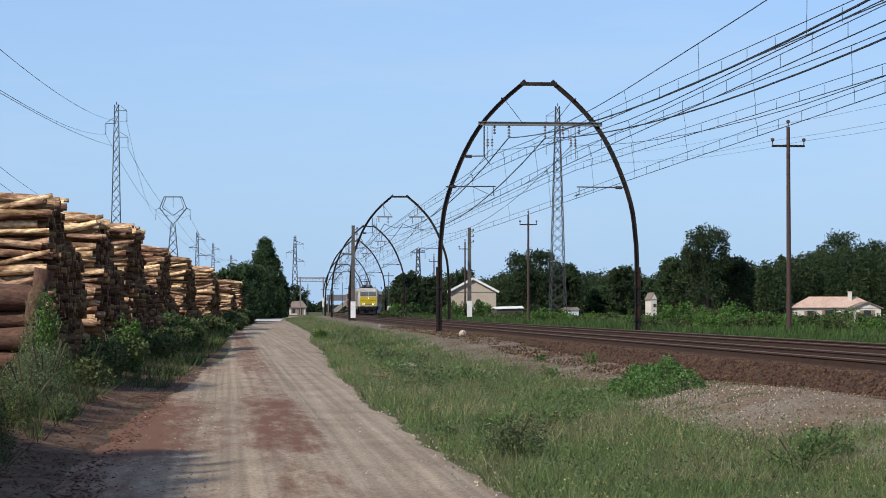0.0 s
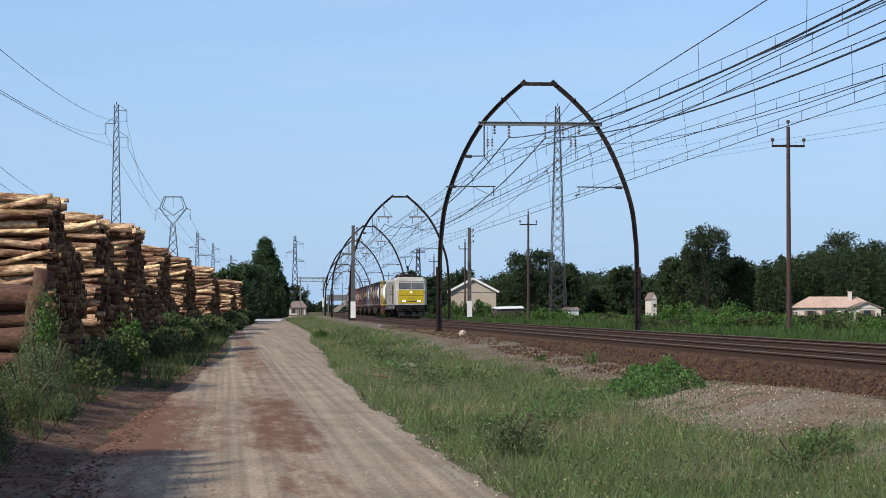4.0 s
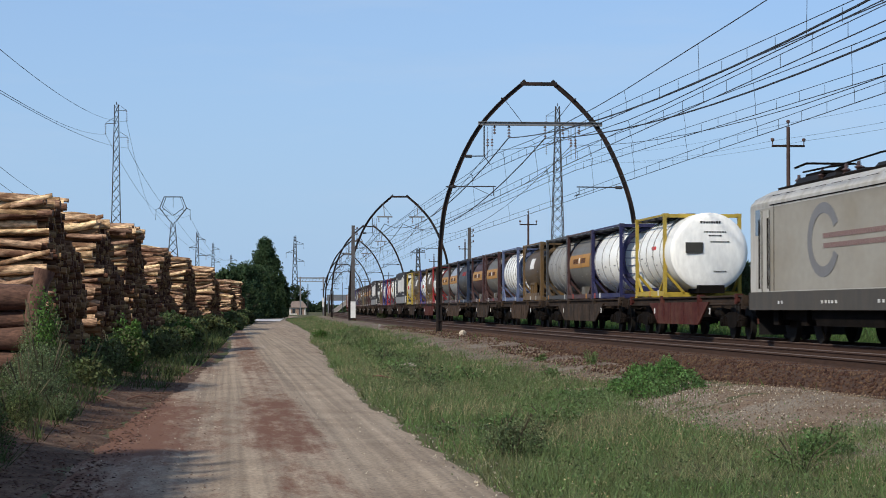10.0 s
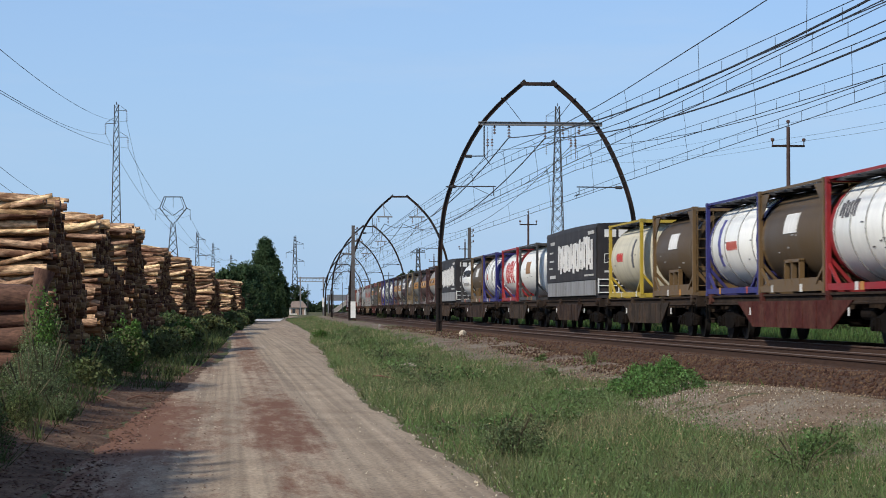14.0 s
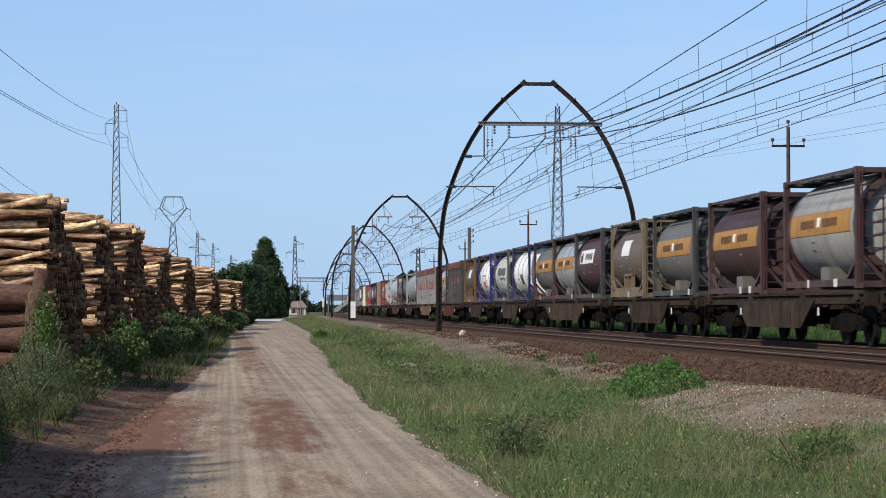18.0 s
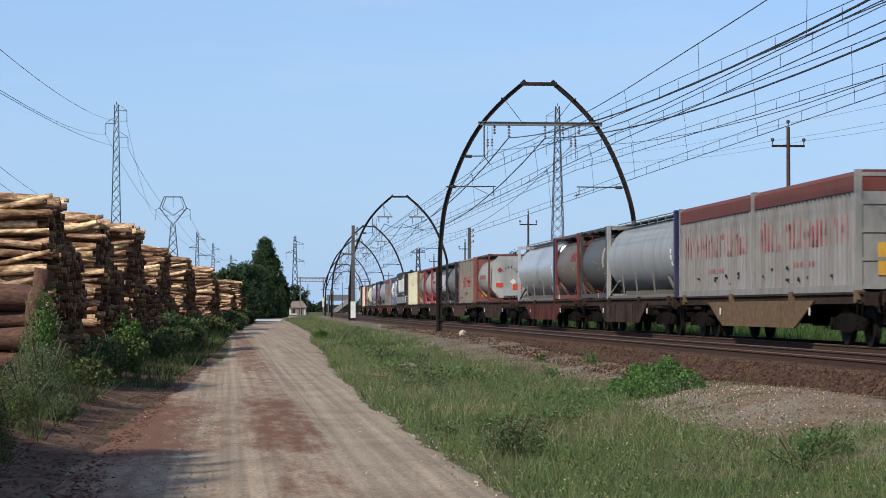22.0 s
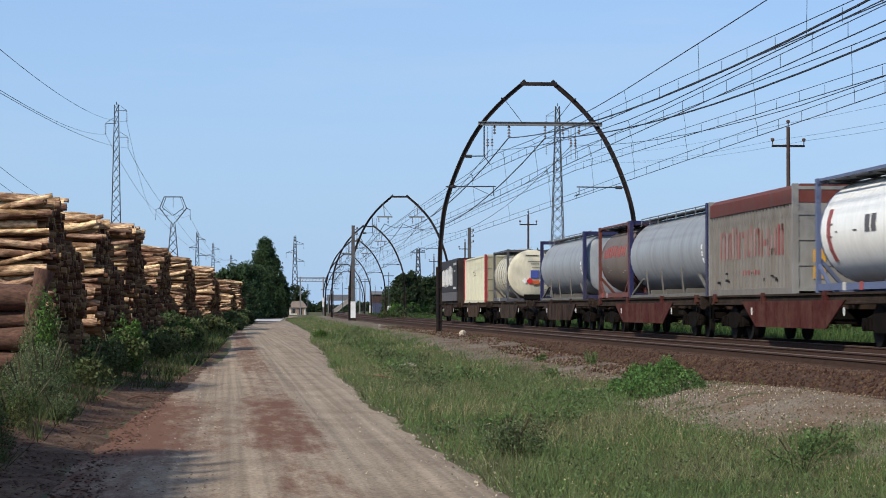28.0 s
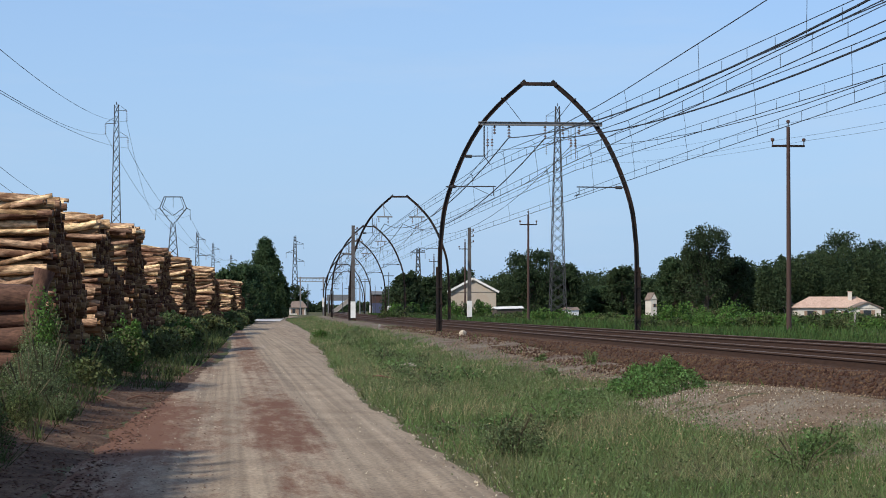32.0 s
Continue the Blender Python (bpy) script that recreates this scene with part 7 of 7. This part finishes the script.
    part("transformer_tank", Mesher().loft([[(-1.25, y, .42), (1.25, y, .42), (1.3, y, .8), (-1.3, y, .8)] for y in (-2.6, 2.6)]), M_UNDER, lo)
    return lo


LOCO_WHEEL = Mesher().turned([(-.06, .5), (-.055, .62), (.02, .625), (.05, .65), (.07, .65), (.07, .4)], "x", 24).mesh("wheel", M_WHEEL, 40)
locomotive()

# --- wagons, from the engine back: start, end, colour
RUST, BRN, WRED, GRY = (.028, .018, .014), (.046, .031, .021), (.068, .019, .016), (.034, .026, .02)
TAN = (.13, .088, .052)
for a, b, col in ((18.0, 35.3, WRED), (35.5, 55.4, GRY), (55.7, 71.9, BRN), (72.2, 88.0, GRY), (88.3, 108.0, BRN), (108.2, 127.4, WRED), (127.8, 144.2, GRY), (144.5, 160.4, RUST),
                  (160.7, 177.0, GRY), (177.3, 199.0, RUST), (199.4, 215.2, BRN), (215.5, 231.8, GRY), (232.1, 247.8, RUST), (248.1, 267.9, BRN), (268.2, 284.0, GRY), (284.3, 300.2, RUST),
                  (300.5, 319.3, WRED), (319.7, 339.4, TAN), (339.7, 357.9, RUST), (358.2, 378.4, WRED), (378.8, 397.2, RUST), (397.5, 415.8, BRN), (416.1, 435.2, RUST), (435.5, 454.6, GRY),
                  (455.0, 473.2, RUST), (473.6, 491.7, WRED), (492.0, 510.7, WRED), (511.0, 528.6, RUST), (529.0, 545.8, GRY), (546.2, 562.2, BRN), (562.6, 578.4, RUST)):
    wagon(a, b, col, {WRED: "red-brown container flat wagon with fish-belly sides", GRY: "grimy grey container flat wagon with fish-belly sides",
                      BRN: "brown weathered container flat wagon with fish-belly sides", TAN: "pale rusty container flat wagon with fish-belly sides", RUST: "rusty dark container flat wagon with fish-belly sides"}[col])

# --- loads
HATCH = ((-.5, .12, .26, (.05, .05, .045), False),)
PLAC = ((-.35, -.35, .15, (.75, .75, .72), True), (-.12, -.36, .17, (.6, .03, .03), True), (.18, -.42, .17, (.5, .12, .04), False), (.45, -.36, .14, (.75, .75, .72), True), (.12, .05, .2, (.06, .09, .32), False), (.12, -.1, .2, (.06, .09, .32), False))
REDP = ((-.6, .35, .15, (.3, .05, .06), True), (-.62, -.45, .18, (.62, .07, .03), False), (.35, -.55, .24, (.66, .08, .03), False), (.12, -.28, .17, (.75, .75, .72), True))
SHEETW, SHEETR = (.74, .74, .72), (.5, .06, .06)
TXT = (.1, .1, .11)
T = tank_container
T(28.9, 33.7, YELLOW, WHITE, "white tank container in yellow frame, domed end showing", ribs=4, end_plate=HATCH, marks=((-1.0, -.3, .1, .2, SHEETR, 5),), dirt=.3, nose=1.3, ladder=False)
T(36.6, 42.7, NAVY, WHITE, "white tank container in dark blue frame", ribs=4, dirt=.3)
T(42.75, 48.8, MAROON, GREY, "grey tank container with orange stripe", stripe=ORANGE)
T(48.85, 54.9, DGREY, LGREY, "pale grey tank container in dark grey frame", ribs=5)
T(56.7, 62.8, OCHRE, BROWN, "brown tank container with white label sheet", sheet_=(-.6, .6, .05, .45, SHEETW), saddle=True)
T(65.0, 71.1, LBLUE, WHITE, "white ribbed tank container in light blue frame", ribs=6, dirt=.25)
T(73.0, 79.1, MAROON, GREY, "brown-grey tank container with orange stripe", stripe=ORANGE)
T(80.4, 86.5, MAROON, MAROON, "dark maroon tank container with orange stripe", stripe=ORANGE)
T(89.1, 95.2, (.028, .04, .07), DGREY, "dark grey tank container in slate blue frame", marks=((-1.5, .6, .2, .42, (.3, .05, .05), 7),))
T(95.4, 101.5, MAROON, SILVER, "silver tank container with orange stripe", stripe=ORANGE)
T(101.6, 107.7, DGREY, GREY, "dark grey tank container with orange stripe", stripe=ORANGE)
T(108.7, 114.8, RED, WHITE, "white tank container in bright red frame", ribs=5, marks=((.9, 2.2, .2, .55, TXT, 3), (-2.3, -1.9, -.5, .2, TXT, 1)), dirt=.2)
T(114.9, 121.0, OCHRE, BROWN, "brown tank container with white label sheet", sheet_=(-.6, .6, .05, .45, SHEETW), saddle=True)
T(121.0, 127.1, BLUE, WHITE, "white tank container in deep blue frame", ribs=4, marks=((1.3, 1.7, -.5, .6, (.1, .1, .3), 1), (-.6, .6, -.15, .05, (.45, .1, .08), 7)), dirt=.25)
T(128.8, 134.9, OCHRE, BROWN, "brown tank container with white label sheet", sheet_=(-.6, .6, .05, .45, SHEETW), saddle=True)
T(137.0, 143.1, YELLOW, IVORY, "ivory tank container in yellow frame", marks=((.4, 1.6, -.1, .15, SHEETR, 5), (-1.6, -1.2, -.3, .5, TXT, 1)), end_plate=((0, .1, .2, TXT, False),), dirt=.3)
swap_body(145.6, 158.9, "dark grey curtain-sided swap body with white lettering")
T(162.3, 168.4, DGREY, WHITE, "white tank container with brown patch", sheet_=(-.7, .7, -.1, .35, (.3, .17, .08)), end_plate=((0, .2, .16, TXT, False),), dirt=.3)
T(169.4, 175.5, RED, WHITE, "white tank container in red frame, red lettering", marks=((-1.6, 1.6, -.4, .55, (.45, .07, .07), 4),), dirt=.3)
T(178.3, 184.4, BLUE, WHITE, "white tank container in deep blue frame", ribs=4, marks=((1.6, 2.0, -.5, .6, (.2, .2, .3), 1), (1.0, 1.5, -.15, .1, (.4, .1, .08), 1), (-1.5, -.9, -.2, .5, LGREY, 2)), dirt=.25)
T(184.9, 191.0, OCHRE, BROWN, "brown tank container with white label sheet", sheet_=(-.6, .6, .05, .45, SHEETW), saddle=True)
T(191.1, 197.2, DGREY, WHITE, "white tank container with bold black lettering", marks=((-2.2, 2.3, .12, .5, BLACKP, 8), (-1.6, 1.8, -.3, -.15, LGREY, 8)), dirt=.3)
swap_body(200.5, 213.8, "dark grey curtain-sided swap body with white lettering")
T(216.6, 222.7, MAROON, LGREY, "pale grey tank container with orange stripe", stripe=ORANGE, base=1.25)
T(224.9, 231.0, MAROON, MAROON, "dark maroon tank container with orange stripe", stripe=ORANGE)
T(233.0, 239.1, DGREY, GREY, "grey tank container with orange stripe", stripe=ORANGE)
T(240.8, 246.9, (.17, .13, .08), (.13, .1, .075), "olive brown tank container with blank white sheet", sheet_=(-.4, 1.0, .05, .5, SHEETW), saddle=True)
T(249.0, 255.1, DGREY, (.075, .035, .04), "dark maroon tank container with white and black sign", sheet_=(-1.1, 1.9, -.02, .42, SHEETW), marks=((-.9, .7, .08, .3, TXT, 6), (1.2, 1.75, .02, .34, (.09, .035, .04), 3)))
T(255.2, 261.3, MAROON, SILVER, "silver ribbed tank container with orange stripe", stripe=ORANGE, ribs=4)
T(261.3, 267.4, MAROON, GREY, "dark grey tank container with orange stripe", stripe=ORANGE)
T(269.2, 275.3, NAVY, WHITE, "white tank container with dark hatch patch", ribs=4, marks=((-.6, .3, -.5, -.1, DGREY, 2),), end_plate=((-.62, 0, .22, (.05, .05, .045), False),), dirt=.3)
T(277.3, 283.4, (.09, .1, .1), (.6, .62, .58), "white ribbed tank container with dark underside lettering", ribs=5, marks=((-1.9, 1.4, -.05, .3, TXT, 6), (-1.9, 1.6, -.2, -.14, TXT, 1)), dirt=.35)
T(285.2, 291.3, BLUE, WHITE, "white tank container in deep blue frame", ribs=4, marks=((1.9, 2.2, -.6, .6, (.1, .1, .25), 1), (-.9, .6, .02, .1, (.3, .32, .32), 8), (-.3, .5, -.5, -.2, (.4, .07, .07), 2)), dirt=.2)
T(293.3, 299.4, OCHRE, BROWN, "brown tank container with white label sheet", sheet_=(-.6, .6, .05, .45, SHEETW), saddle=True)
box_container(301.5, 310.6, (.036, .035, .035), DRED, "dark grey corrugated box container with red roof", text=(-2.8, 1.5, 2.35, 2.8, (.16, .03, .03)), end_c=(.06, .06, .055))
T(312.2, 318.3, DGREY, SILVER, "silver tank container with orange stripe", stripe=ORANGE)
box_container(320.8, 329.9, (.225, .222, .222), DRED, "grey corrugated box container with faded red lettering", text=(-3.8, 3.6, 2.2, 2.95, (.27, .08, .08)))
box_container(330.0, 339.1, (.225, .222, .222), DRED, "grey corrugated box container with faded red lettering", text=(-3.8, 3.6, 2.2, 2.95, (.27, .08, .08)), front=False)
tube_container(339.8, 352.0, NAVY, LGREY, (.27, .29, .3), "long grey bulk tank container with navy end post")
T(352.1, 358.0, DGREY, (.085, .09, .09), "dark grey tank container in grey frame", ribs=0, marks=((-2.2, -1.8, -.2, .4, LGREY, 1),))
T(358.8, 364.9, DRED, (.14, .12, .1), "brown tank container in red frame", marks=((-2.4, -1.0, .1, .4, (.2, .05, .05), 4),), ladder=False)
tube_container(365.2, 377.4, NAVY, SILVER, SILVER, "long polished silver bulk tank container")
T(390.2, 396.3, DRED, LGREY, "grey tank container in red frame, hazard plates on its end", end_plate=REDP, octagon=True, marks=((-1.3, 1.8, -.1, .1, (.26, .12, .1), 6),), r=1.17, square=False)
box_container(397.9, 407.0, (.21, .195, .165), (.21, .195, .165), "weathered grey corrugated box container with red lettering", text=(-3.0, 2.6, 2.1, 2.9, (.36, .09, .075)), end_c=(.25, .1, .08))
T(409.4, 415.5, (.03, .035, .04), GREY, "grey tank container in black frame", square=False)
T(416.3, 422.4, (.03, .035, .04), (.12, .13, .14), "dark tank container with large silver lettering", marks=((-2.3, 2.3, -.45, .5, (.5, .52, .54), 5),))
T(422.5, 428.6, (.36, .05, .07), (.27, .27, .29), "grey tank container in crimson frame", marks=((-.3, 2.0, .0, .2, (.28, .06, .07), 5),))
T(428.6, 434.7, (.36, .05, .07), LGREY, "pale grey tank container in crimson frame")
T(435.8, 441.9, (.17, .06, .05), (.13, .125, .1), "dull grey tank container in brown frame", marks=((-1.8, -.8, -.3, .5, LGREY, 3),))
box_container(442.5, 453.8, (.6, .58, .42), (.58, .555, .4), "cream ribbed box container", end_c=(.45, .35, .2), front=False)
swap_body(458.0, 470.6, "dark grey curtain-sided swap body with white lettering")
T(474.3, 480.4, LBLUE, WHITE, "white tank container in pale blue frame", marks=((1.9, 2.3, -.6, .4, (.3, .08, .08), 1), (-1.5, -.6, -.1, .2, TXT, 2)), end_plate=((.0, .2, .14, LGREY, False),), dirt=.2)
box_container(482.3, 491.4, (.185, .175, .16), DRED, "grey corrugated box container with faded red lettering", text=(-3.6, 3.4, 2.1, 2.95, (.27, .07, .07)))
tube_container(491.7, 503.9, NAVY, NAVY, (.3, .325, .35), "long pale grey bulk tank container with navy end posts")
T(504.0, 510.1, DRED, (.17, .14, .12), "brown tank container in red frame, red lettering", marks=((-2.2, 2.2, .05, .4, (.32, .08, .07), 5),), ladder=False)
tube_container(513.6, 525.8, NAVY, NAVY, (.3, .325, .35), "long pale grey bulk tank container with navy end posts")
T(538.0, 544.1, (.09, .09, .1), IVORY, "ivory tank container with hazard plates on its domed end", ribs=6, end_plate=PLAC, dirt=.3, nose=.4)
box_container(548.2, 559.8, (.6, .59, .45), (.56, .54, .4), "cream ribbed box container with red front posts", end_c=(.36, .33, .22), front=False, post_c=(.36, .03, .04))
swap_body(564.2, 576.8, "brownish black curtain-sided swap body with white lettering", marked_end=False)


# ---------------------------------------------------------------- movement
def motions():
    for ob, s in MOVING:
        rows = []
        for t in range(0, 33, 2):
            y = FRONT8 - SPEED * (t - 8) + s
            rows.append((t, pose(TRAIN_X + cx(y), y, 0, 0, 0, -math.degrees(math.atan(2 * CURVE * y)))))
        walk(ob, rows)


motions()
